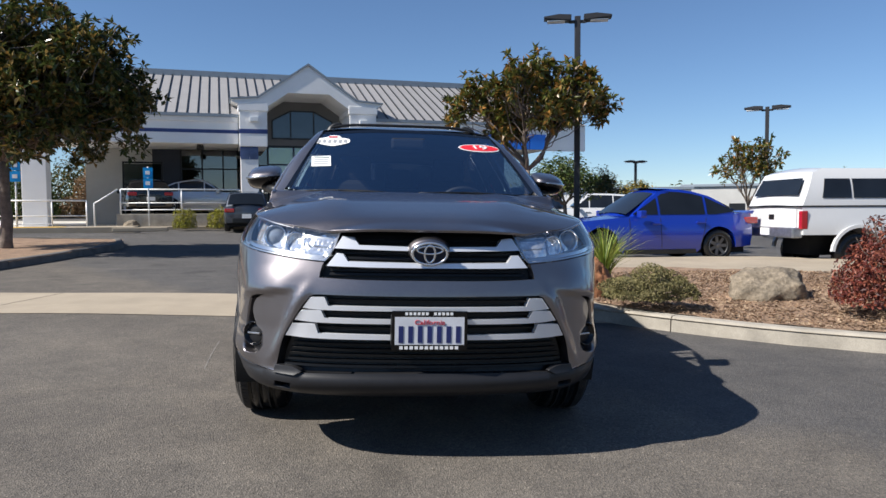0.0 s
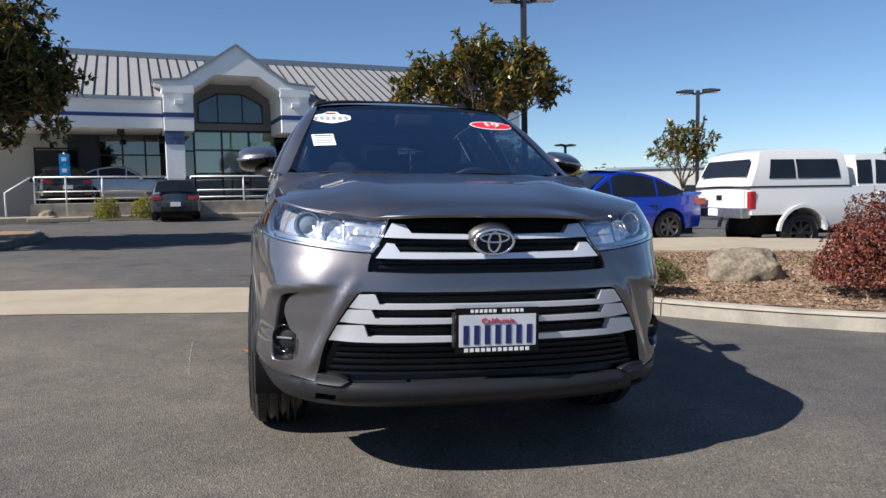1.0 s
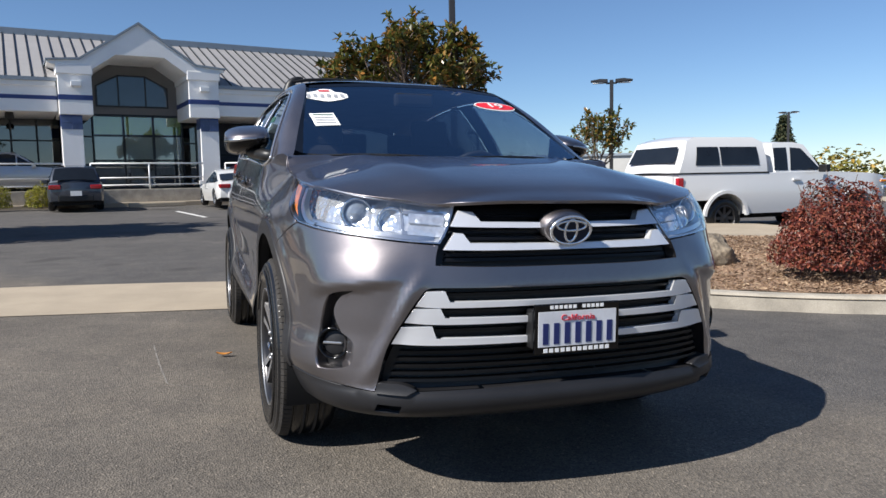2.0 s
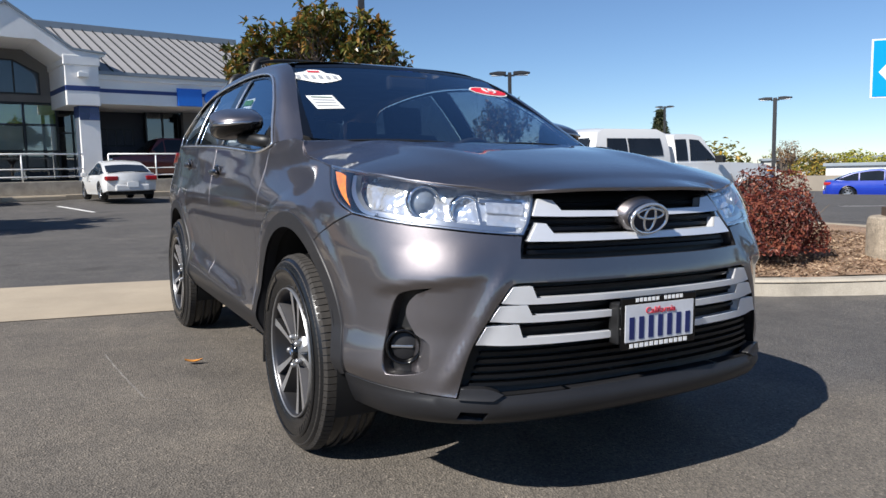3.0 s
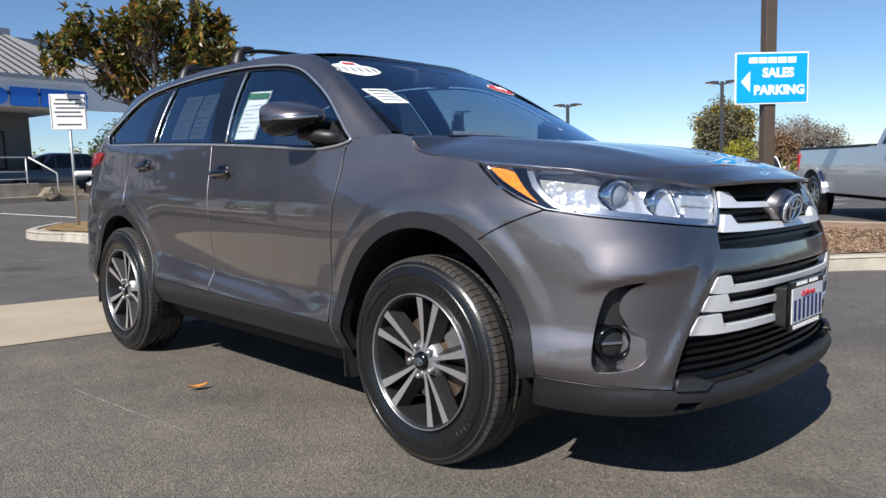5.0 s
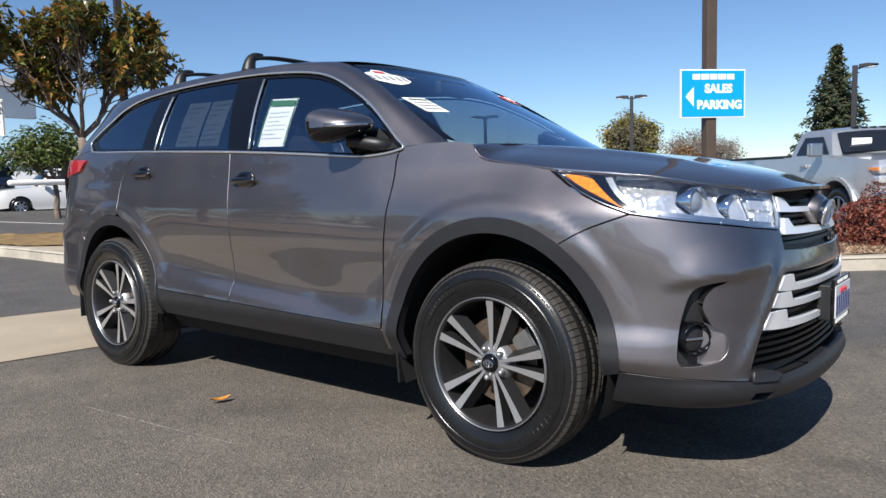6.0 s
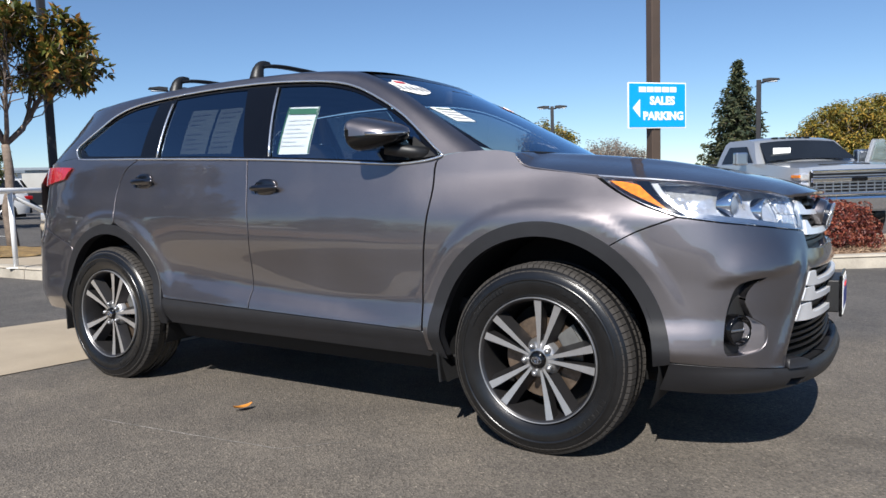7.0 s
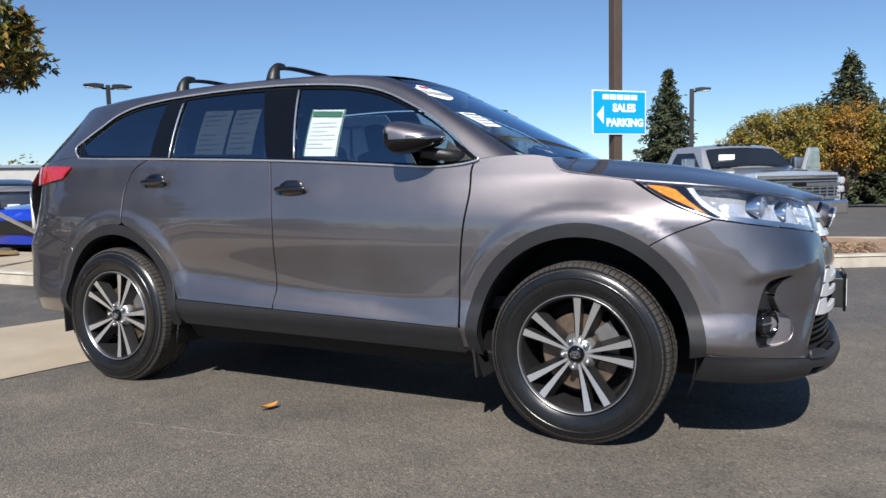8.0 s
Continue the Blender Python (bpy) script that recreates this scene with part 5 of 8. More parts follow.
for sgn in (-1, 1):
    rows = []
    for j in range(9):
        t = j / 8
        row = []
        for a, b in zip(db, eb):
            p = a.lerp(b, t)
            bulge = 0.018 * math.sin(math.pi * t)
            row.append((p.x + bulge * 0.75, p.y - bulge * (0.4 if p.y < 1.0 else 0), p.z + bulge * 0.7))
        rows.append(row)
    loft("window_frame_panel", rows, suv, SUV_PAINT, sgn, flip=True)
    # pillar strip beside the glass
    st = [screen_full(x, z) for x, z in ((0.74, 1.215), (0.69, 1.38), (0.633, 1.53), (0.59, 1.622))]
    st = spline(st, 24)
    ed = spline(EDGE[1:5], 24)
    loft("pillar_trim", [[tuple(p) for p in ed], [tuple(p) for p in st]], suv, M_GLOSSBLACK, sgn, flip=True)

RZ = curve1([(0.85, 1.62), (1.0, 1.668), (1.2, 1.708), (1.5, 1.738), (1.9, 1.748), (2.4, 1.739), (2.9, 1.715), (3.3, 1.672), (3.5, 1.645)])
roof_rows = []
for k in range(40):
    t = k / 39
    j = 28 + t * 43.2
    e = eb[int(j)].lerp(eb[min(int(j) + 1, NB - 1)], j - int(j))
    row = []
    front_y = 0.9 if k == 0 else None
    for u in np.linspace(-1, 1, 25):
        y = e.y - (0.14 * (1 - u * u) * (1 - ease(0.0, 0.35, t))) + 0.06 * (1 - u * u) * ease(0.6, 1.0, t)
        z = e.z + (RZ(y) - e.z) * (1 - abs(u) ** 2.4)
        row.append((u * e.x, y, z))
    roof_rows.append(row)
part("roof", grid_mesh(roof_rows, flip=False), SUV_PAINT, suv, smooth=True)
last = roof_rows[-1]
part("spoiler", grid_mesh([last, [(x * 1.0, y + 0.02, z - 0.03) for x, y, z in last], [(x, y - 0.1, z - 0.06) for x, y, z in last]]), SUV_PAINT, suv, smooth=True)
# tailgate
tg = [[(u * w, y + 0.05 * (1 - u * u), z) for u in np.linspace(-1, 1, 15)] for w, y, z in ((0.56, 3.385, 1.61), (0.60, 3.45, 1.54), (0.65, 3.56, 1.42), (0.735, 3.69, 1.262), (0.76, 3.76, 1.15), (0.74, 3.8, 1.0), (0.7, 3.82, 0.86))]
part("rear_window", grid_mesh(tg[:4]), M_GLASSDARK, suv, smooth=True)
part("tailgate", grid_mesh(tg[3:]), SUV_PAINT, suv, smooth=True)
panel("rear_bumper", [(4.835, 0.742, 1), (4.95, 0.782), (5.15, 0.842), (5.36, 0.892), (5.6, 0.885), (S_END - 0.0, 0.86, 1), (S_END, 0.36, 1), (5.4, 0.34), (4.96, 0.34, 1)] + arc(*RA, RAO + 0.004, -2, 40, 8), SC, suv, SUV_PAINT, -1, step=0.04, depth=0.03)
panel("rear_bumper", [(4.835, 0.742, 1), (4.95, 0.782), (5.15, 0.842), (5.36, 0.892), (5.6, 0.885), (S_END - 0.0, 0.86, 1), (S_END, 0.36, 1), (5.4, 0.34), (4.96, 0.34, 1)] + arc(*RA, RAO + 0.004, -2, 40, 8), SC, suv, SUV_PAINT, 1, step=0.04, depth=0.03)

for sgn in (-1, 1):
    panel("rear_corner_skin", [(4.87, 1.305, 1), (4.9, 1.2, 1), (4.96, 1.14, 1), (5.28, 1.1, 1), (5.34, 0.88, 1), (5.75, 0.86, 1), (5.75, 1.25, 1), (5.4, 1.275)], SC, suv, SUV_PAINT, sgn, step=0.04, depth=0, off=-0.006)

# side windows
def between(y):
    """Upper edge of the opening at y, just inside the bright strip."""
    i = max(1, min(len(DLO) - 2, next((k for k, p in enumerate(DLO) if p[0] > y), len(DLO) - 2)))
    a, b = DLO[i - 1], DLO[i]
    return a[1] + (b[1] - a[1]) * (y - a[0]) / (b[0] - a[0]) - 0.022


for sgn in (-1, 1):
    top = lambda ys: [(y, between(y)) for y in ys]
    w1 = [(0.56, 1.19, 1)] + top((0.62, 0.75, 0.9, 1.08, 1.28, 1.45)) + [(1.605, between(1.6), 1), (1.512, 1.238, 1), (1.1, 1.21), (0.75, 1.187)]
    w2 = [(1.69, 1.245, 1), (1.85, between(1.86) - 0.004, 1)] + top((2.0, 2.15, 2.3)) + [(2.425, between(2.42), 1), (2.385, 1.278, 1), (2.0, 1.262)]
    w3 = [(2.56, 1.288, 1), (2.575, between(2.58), 1)] + top((2.7, 2.8, 2.9, 3.0, 3.1)) + [(3.2, 1.368, 1), (3.12, 1.314, 1), (2.8, 1.298)]
    for outline_, gm in ((w1, M_SCREEN), (w2, M_GLASSDARK), (w3, M_GLASSDARK)):
        panel("side_window", outline_, side_at, suv, gm, sgn, step=0.05, depth=0, off=-0.008).visible_shadow = False
    rim = [(0.488, 1.198, 1)] + [(y, between(y) + 0.012) for y in (0.53, 0.6, 0.72, 0.87, 1.07, 1.26, 1.54, 1.8, 2.06, 2.35, 2.61, 2.76, 2.88, 2.98, 3.08, 3.17)] + [(3.232, 1.362, 1), (3.2, 1.316), (3.12, 1.297), (2.56, 1.278), (1.68, 1.238), (1.12, 1.204), (0.73, 1.178), (0.57, 1.18)]
    panel("window_seal", rim, side_at, suv, M_GLOSSBLACK, sgn, step=0.03, depth=0, off=-0.004, holes=[[(p[0], p[1], *p[2:]) for p in w] for w in (w1, w2, w3)])
    outer = [side_at(p.x, p.y, 0.006) for p in spline([(*p, 0) for p in [(0.5, 1.183)] + DLO + [(3.114, 1.288), (2.564, 1.267), (1.676, 1.228), (1.121, 1.194), (0.732, 1.167), (0.586, 1.17)]], 160, True)]
    part("window_trim", tube([(sgn * p[0], p[1], p[2]) for p in outer + outer[:1]], 0.0062, 6, cap=False), M_TRIM, suv, "thin bright metal strip round the side windows", smooth=True)
    for a, b in (((1.503, 1.235), (1.61, 1.615)), ((2.392, 1.27), (2.432, 1.593))):
        part("pillar_strip", tube([(lambda p: (sgn * p[0], p[1], p[2]))(side_at(a[0] + (b[0] - a[0]) * t, a[1] + (b[1] - a[1]) * t, 0.003)) for t in np.linspace(0, 1, 8)], 0.006, 6), M_TRIM, suv, smooth=True)
    # door mirror
    rows = []
    for i in range(17):
        a = math.pi * i / 16
        row = []
        for b in np.linspace(0, 2 * math.pi, 33):
            ca, sa = math.cos(a), math.sin(a)
            e = lambda v, p: math.copysign(abs(v) ** p, v)
            cb, sb = e(math.cos(b), 0.8), e(math.sin(b), 0.62)
            x = 0.962 - 0.112 * e(ca, 0.75)
            y = 0.795 + (0.17 if cb < 0 else 0.05) * e(sa, 0.55) * cb - 0.03 * ca
            z = 1.313 + (0.062 if sb > 0 else 0.088) * e(sa, 0.55) * sb * (1 - 0.38 * max(0, -cb)) + 0.014 * cb + 0.012 * ca
            row.append((sgn * x, y, z))
        rows.append(row)
    cap_rows = [[p for p, b in zip(r, np.linspace(0, 2 * math.pi, 33)) if b <= math.pi + 0.01] for r in rows]
    low_rows = [[p for p, b in zip(r, np.linspace(0, 2 * math.pi, 33)) if b >= math.pi - 0.01] for r in rows]
    mir = part("mirror_housing", grid_mesh(cap_rows, flip=sgn < 0), SUV_PAINT, suv, smooth=True)
    part("mirror_base", grid_mesh(low_rows, flip=sgn < 0), M_GLOSSBLACK, mir, "gloss black lower mirror shell", smooth=True)
    part("indicator", tube([(sgn * 0.9, 0.628, 1.303), (sgn * 0.96, 0.622, 1.299), (sgn * 1.03, 0.65, 1.292), (sgn * 1.073, 0.735, 1.293)], [0.004, 0.007, 0.01, 0.008], 8), M_SATIN, mir, "silver indicator strip", smooth=True)
    part("mirror_arm", tube([(sgn * 0.84, 0.555, 1.208), (sgn * 0.88, 0.61, 1.216), (sgn * 0.95, 0.72, 1.235)], [0.03, 0.03, 0.028], 10), M_PLASTIC, mir, smooth=True)
    part("mirror_glass", prism([(0.87, 1.235), (1.05, 1.25), (1.055, 1.33), (0.99, 1.365), (0.88, 1.36)], 0.832, 0.842, "y"), M_CHROME, mir, m=Matrix.Diagonal((sgn, 1, 1, 1)))
    panel("mirror_patch", [(0.5, 1.196, 1), (0.64, 1.292, 1), (0.64, 1.182, 1)], side_at, suv, M_PLASTIC, sgn, step=0.03, depth=0, off=0.002)

# roof cross bars
for y, w in ((1.85, 0.565), (2.56, 0.55)):
    z = RZ(y) - 0.012
    bar = part("roof_bar", grid_mesh([[(x, y + 0.035 * math.cos(a), z + 0.06 - 0.03 * (abs(x) / w) ** 6 + 0.011 * math.sin(a)) for a in np.linspace(0, 2 * math.pi, 13)] for x in np.linspace(-w, w, 25)], flip=True), M_PLASTIC, suv, "black roof cross bar", smooth=True)
    for sgn in (-1, 1):
        pts = [(sgn * (w - 0.07), y, z + 0.058), (sgn * (w - 0.02), y, z + 0.05), (sgn * (w + 0.015), y, z + 0.015), (sgn * (w + 0.03), y, z - 0.05)]
        pts = [tuple(p) for p in spline(pts, 10)]
        part("bar_foot", tube(pts, [0.013, 0.015, 0.018, 0.021, 0.024, 0.028, 0.032, 0.036, 0.04, 0.043], 10), M_PLASTIC, bar, smooth=True)

# emblem: plain chrome ovals on a dark oval
em = Matrix.Translation((0, -0.98, 0.906)) @ pose(0, 0, 0, 90 + 14, 0, 0) @ Matrix.Diagonal((0.91, 0.8, 0.9, 1))


def oval(a, b, r, h, cx=0.0, cy=0.0, sides=48):
    return tube([(cx + a * math.cos(t), cy + b * math.sin(t), h) for t in np.linspace(0, 2 * math.pi, sides + 1)], r, 8, cap=False)


emblem = part("emblem", prism([(0.084 * math.cos(t), 0.062 * math.sin(t)) for t in np.linspace(0, 2 * math.pi, 49)[:-1]], -0.02, 0.008), surface("emblem_dark", (0.006, 0.012, 0.028), 0.3, scale=5, spec=0.3), suv, "plain chrome ovals on a dark oval badge", m=em)
for a, b, r, cy in ((0.085, 0.0625, 0.007, 0.0), (0.026, 0.05, 0.006, 0.0), (0.063, 0.022, 0.006, 0.022)):
    part("oval", oval(a, b, r, 0.009, 0, cy), M_TRIM, emblem, smooth=True)
part("emblem_pad", revolve([(-0.07, 0.108), (-0.026, 0.10), (-0.014, 0.09), (-0.012, 0.0)], 40, "z"), SUV_PAINT, emblem, smooth=True, m=Matrix.Diagonal((1.0, 0.75, 1, 1)))

# number plate in its holder; the writing stays as bars
pl = part("number_plate", box(-0.167, 0.167, -1.046, -1.034, 0.482, 0.656, 0.004), M_GLOSSBLACK, suv, "white number plate in a black dealer frame")
part("plate_face", box(-0.153, 0.153, -1.0485, -1.046, 0.508, 0.63), surface("plate_white", (0.6, 0.61, 0.64), 0.5, scale=14, amount=0.12), pl)
part("plate_bracket", box(-0.17, 0.17, -1.034, -0.985, 0.5, 0.636, 0.006), M_PLASTIC, pl)
M_NAVY = surface("plate_navy", (0.012, 0.02, 0.11), 0.5, scale=5)
for i in range(7):
    x = -0.126 + i * 0.042
    part("plate_bar", box(x - 0.0105, x + 0.0105, -1.0502, -1.0485, 0.517, 0.59), M_NAVY, pl)
for k in range(12):
    if k != 6:
        part("frame_bar", box(-0.108 + 0.018 * k, -0.108 + 0.018 * k + 0.012, -1.0475, -1.046, 0.6385, 0.6505), M_SIGNWHITE, pl)
    part("frame_bar", box(-0.132 + 0.0222 * k, -0.132 + 0.0222 * k + 0.015, -1.0475, -1.046, 0.4875, 0.5015), M_SIGNWHITE, pl)
M_REDINK = surface("red_ink", (0.5, 0.03, 0.05), 0.6, scale=5)
lettering("plate_script", "California", 0.03, M_REDINK, pl, Matrix.Translation((0, -1.0495, 0.606)) @ pose(0, 0, 0, 90, 0, 0), 1.15)

# wheels
R_T, W_T = 0.382, 0.25
M_TREAD = surface("dusty_tread", (0.03, 0.0265, 0.0235), 0.85, scale=30, amount=0.3, bump=0.0006, bump_scale=260)
M_HUB = surface("hub_alloy", (0.34, 0.34, 0.345), 0.34, 0.8, scale=25, amount=0.08)


def build_wheel(spin=0.0):
    """One road wheel, outer face towards -x, origin at its centre."""
    o = -W_T / 2
    prof = [(o + 0.018, 0.248), (o + 0.002, 0.272), (o - 0.007, 0.31), (o - 0.001, 0.343), (o + 0.01, 0.363), (o + 0.03, 0.377)]
    inner = [(-a, b) for a, b in prof[::-1]]
    wheel = new("wheel")
    tyre = part("tyre", revolve(prof + [(-0.06, R_T - 0.003), (-0.056, R_T - 0.011), (-0.048, R_T - 0.011), (-0.044, R_T - 0.002), (-0.006, R_T - 0.001), (-0.004, R_T - 0.011), (0.004, R_T - 0.011), (0.006, R_T - 0.001), (0.044, R_T - 0.002), (0.048, R_T - 0.011), (0.056, R_T - 0.011), (0.06, R_T - 0.003)] + inner, 96), M_RUBBER, wheel, "black all-season tyre with a shiny sidewall", smooth=True)
    bm = bmesh.new()
    n = 92
    for k in range(n):
        a = 2 * math.pi * k / n
        for x0, x1, r0, r1, sk in ((o + 0.004, -0.063, 0.354, R_T + 0.002, 0.0), (-0.041, -0.009, R_T - 0.012, R_T + 0.003, 0.4), (0.009, 0.041, R_T - 0.012, R_T + 0.003, -0.4), (0.063, -o - 0.004, R_T + 0.002, 0.354, 0.0)):
            w = 2 * math.pi / n * 0.43
            vs = []
            for x, r in ((x0, r0), (x1, r1)):
                for d in (-w, w):
                    aa = a + d + sk * 2 * math.pi / n * (0.5 if x == x1 else 0)
                    vs.append(((x, r * math.cos(aa), r * math.sin(aa)), (x, (r - 0.014) * math.cos(aa), (r - 0.014) * math.sin(aa))))
            if x0 < -0.06:
                mid = [((o + 0.026, 0.3785 * math.cos(a + d), 0.3785 * math.sin(a + d))) for d in (-w, w)]
                t = [bm.verts.new(vs[0][0]), bm.verts.new(vs[1][0]), bm.verts.new(mid[0]), bm.verts.new(mid[1]), bm.verts.new(vs[2][0]), bm.verts.new(vs[3][0])]
                b = [bm.verts.new(vs[0][1]), bm.verts.new(vs[1][1]), bm.verts.new(vs[2][1]), bm.verts.new(vs[3][1])]
                for f in ((t[0], t[1], t[3], t[2]), (t[2], t[3], t[5], t[4]), (t[0], t[2], t[4], b[2], b[0]), (t[1], b[1], b[3], t[5], t[3]), (t[4], t[5], b[3], b[2]), (t[0], b[0], b[1], t[1])):
                    bm.faces.new(f)
            else:
                t = [bm.verts.new(v[0]) for v in vs]
                b = [bm.verts.new(v[1]) for v in vs]
                for f in ((t[0], t[1], t[3], t[2]), (t[0], t[2], b[2], b[0]), (t[1], b[1], b[3], t[3]), (t[2], t[3], b[3], b[2]), (t[0], b[0], b[1], t[1])):
                    bm.faces.new(f)
    bmesh.ops.recalc_face_normals(bm, faces=bm.faces)
    part("tread", bm, M_TREAD, tyre, "dusty grey-brown tread blocks")
    part("sidewall_band", revolve([(o - 0.006, 0.330), (o - 0.0105, 0.326), (o - 0.011, 0.322), (o - 0.007, 0.318)], 96), M_RUBBER, tyre, smooth=True)
    for a0, cnt, step_ in ((205, 9, 4.6), (25, 12, 3.4), (115, 6, 5.0)):
        for k in range(cnt):
            mark = prism([(r * math.cos(d), r * math.sin(d)) for r, d in ((0.296, -0.026), (0.296, 0.022), (0.317, 0.026), (0.317, -0.022))], o - 0.0085, o - 0.0035, "x")
            part("sidewall_mark", mark, M_RUBBER, tyre, m=pose(0, 0, 0, a0 + step_ * k, 0, 0))
    rim = part("rim", revolve([(o + 0.02, 0.252), (o + 0.004, 0.25), (o + 0.006, 0.243), (o + 0.02, 0.236), (0.02, 0.224), (0.09, 0.215)], 80), M_RIMDARK, wheel, "machined alloy rim with dark grey pockets", smooth=True)
    part("rim_lip", revolve([(o + 0.012, 0.2525), (o + 0.001, 0.2515), (o + 0.0005, 0.2485), (o + 0.006, 0.2465)], 80), M_HUB, rim, smooth=True)
    for p in range(5):
        c = radians(30.3 + 72 * p + spin)
        for side in (-1, 1):
            # a tapering spoke: bright face, dark flanks
            a_hub, a_rim = c + side * radians(9), c + side * radians(10.6)
            face, flank = bmesh.new(), bmesh.new()
            rows = []
            for i in range(7):
                t = i / 6
                r = 0.04 + (0.246 - 0.04) * t
                a = a_hub + (a_rim - a_hub) * t ** 0.8
                wdt = 0.0048 + 0.0112 * t
                h = o + 0.030 - 0.018 * t ** 1.6
                ctr = Vector((0, r * math.cos(a), r * math.sin(a)))
                tan = Vector((0, -math.sin(a), math.cos(a)))
                rows.append([ctr + tan * wdt * k + Vector((h + dd, 0, 0)) for k, dd in ((-1.0, 0.0), (1.0, 0.0), (1.0 + (0.019 / wdt if side > 0 else 0.15), 0.05), (-1.0 - (0.019 / wdt if side < 0 else 0.15), 0.05))])
            grid_mesh([r_[:2] for r_ in rows], face)
            grid_mesh([r_[1:3] for r_ in rows], flank)
            grid_mesh([[r_[3], r_[0]] for r_ in rows], flank)
            bmesh.ops.recalc_face_normals(flank, faces=flank.faces)
            for f in list(face.faces):
                if f.normal.x > 0:
                    f.normal_flip()
            part("spoke", face, M_RIMFACE, rim)
            part("spoke_flank", flank, M_RIMDARK, rim)
        # web between a pair
        a = c
        web = grid_mesh([[(o + 0.05 - 0.0 * t, r * math.cos(a + d), r * math.sin(a + d)) for d in (-0.2, 0.0, 0.2)] for t, r in ((0, 0.05), (1, 0.1))])
        part("web", web, M_RIMDARK, rim)
        an = c + radians(36)
        part("lug_nut", revolve([(o + 0.045, 0.0115), (o + 0.018, 0.0115), (o + 0.012, 0.008), (o + 0.01, 0.0)], 12), M_HUB, rim, smooth=True, m=Matrix.Translation((0, 0.0572 * math.cos(an), 0.0572 * math.sin(an))))
    part("hub_face", revolve([(o + 0.07, 0.084), (o + 0.046, 0.075), (o + 0.034, 0.062), (o + 0.028, 0.036)], 40), M_HUB, rim, smooth=True)
    cap = part("hub_cap", revolve([(o + 0.026, 0.034), (o + 0.016, 0.032), (o + 0.013, 0.024), (o + 0.012, 0.0)], 32), M_GLOSSBLACK, rim, smooth=True)
    for aa, bb, cy in ((0.02, 0.014, 0), (0.006, 0.011, 0), (0.014, 0.005, 0.004)):
        part("oval", tube([(o + 0.0115, aa * math.cos(t), cy + bb * math.sin(t)) for t in np.linspace(0, 2 * math.pi, 25)], 0.0018, 6, cap=False), M_CHROME, cap)
    disc = part("brake_disc", revolve([(-0.01, 0.165), (-0.032, 0.165), (-0.032, 0.09), (-0.05, 0.085), (-0.05, 0.0)], 48), M_ROTOR, wheel, "rust-tinged brake disc", smooth=False)
    part("barrel_back", revolve([(0.06, 0.21), (0.06, 0.0)], 40), M_DARKHOLE, rim)
    return wheel


w0 = build_wheel(0)
w0.parent = suv
w0.matrix_basis = Matrix.Translation((-0.828, 0.0, 0.35)) @ Matrix.Scale(1.022, 4)
for (x, y, spin, flip) in ((-0.828, 2.79, 9, 0), (0.828, 0.0, 20, 1), (0.828, 2.79, 40, 1)):
    wc = copy_thing(w0, Matrix.Translation((x, y, 0.35)) @ Matrix.Scale(1.022, 4) @ (pose(0, 0, 0, 0, 0, 180) if flip else Matrix.Identity(4)) @ pose(0, 0, 0, spin, 0, 0))
    wc.parent = suv
for sgn in (-1, 1):
    for y, a0 in ((0.0, 200), (2.79, 330)):
        a = radians(25)
        part("caliper", prism([(0.1, -0.05), (0.185, -0.06), (0.19, 0.06), (0.1, 0.05)], -0.02, 0.045, "x", 0.008), M_CALIPER, suv, "cast brake caliper", m=Matrix.Translation((sgn * 0.86, y, 0.35)) @ pose(0, 0, 0, 150, 0, 0))
        # liner of the wheel housing
        rows = [[(sgn * x, y - 0.01 + 0.475 * math.cos(t), 0.385 + 0.475 * math.sin(t)) for t in np.linspace(radians(-22), radians(202), 25)] for x in (0.93 if y < 1 else 0.9, 0.5)]
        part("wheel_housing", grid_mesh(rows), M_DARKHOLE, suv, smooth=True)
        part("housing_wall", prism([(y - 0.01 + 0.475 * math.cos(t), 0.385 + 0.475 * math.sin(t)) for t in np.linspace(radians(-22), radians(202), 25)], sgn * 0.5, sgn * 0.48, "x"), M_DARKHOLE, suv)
        fl = 0.46 if y < 1 else 0.455
        part("mud_flap", prism([(-0.11, 0.0), (0.11, 0.0), (0.1, 0.3), (-0.09, 0.3)], -0.006, 0.006, "y", 0.003), M_PLASTIC, suv, "black mud flap", m=Matrix.Translation((sgn * 0.83, y + fl, 0.205 if y < 1 else 0.22)) @ pose(0, 0, 0, -8, 0, 0))
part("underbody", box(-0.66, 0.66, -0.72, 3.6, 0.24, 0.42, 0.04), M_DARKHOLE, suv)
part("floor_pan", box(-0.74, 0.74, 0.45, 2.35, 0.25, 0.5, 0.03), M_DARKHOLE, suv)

# cabin
part("cabin_floor", box(-0.78, 0.78, 0.3, 3.5, 0.5, 0.56), M_CABIN, suv)
part("dashboard", prism([(-0.02 + 0.2, 0.9), (0.2, 1.13), (0.32, 1.19), (0.62, 1.17), (0.78, 1.08), (0.8, 0.8)], -0.72, 0.72, "x", 0.02), M_CABIN, suv)
for x in (-0.38, 0.38):
    seat = part("front_seat", box(x - 0.25, x + 0.25, 1.05, 1.55, 0.62, 0.82, 0.05), M_SEAT, suv)
    part("backrest", box(x - 0.24, x + 0.24, -0.07, 0.07, 0.0, 0.6, 0.05), M_SEAT, seat, m=Matrix.Translation((0, 1.58, 0.75)) @ pose(0, 0, 0, -14, 0, 0))
    part("headrest", box(x - 0.13, x + 0.13, -0.05, 0.05, 0.62, 0.82, 0.04), M_SEAT, seat, m=Matrix.Translation((0, 1.58, 0.72)) @ pose(0, 0, 0, -12, 0, 0))
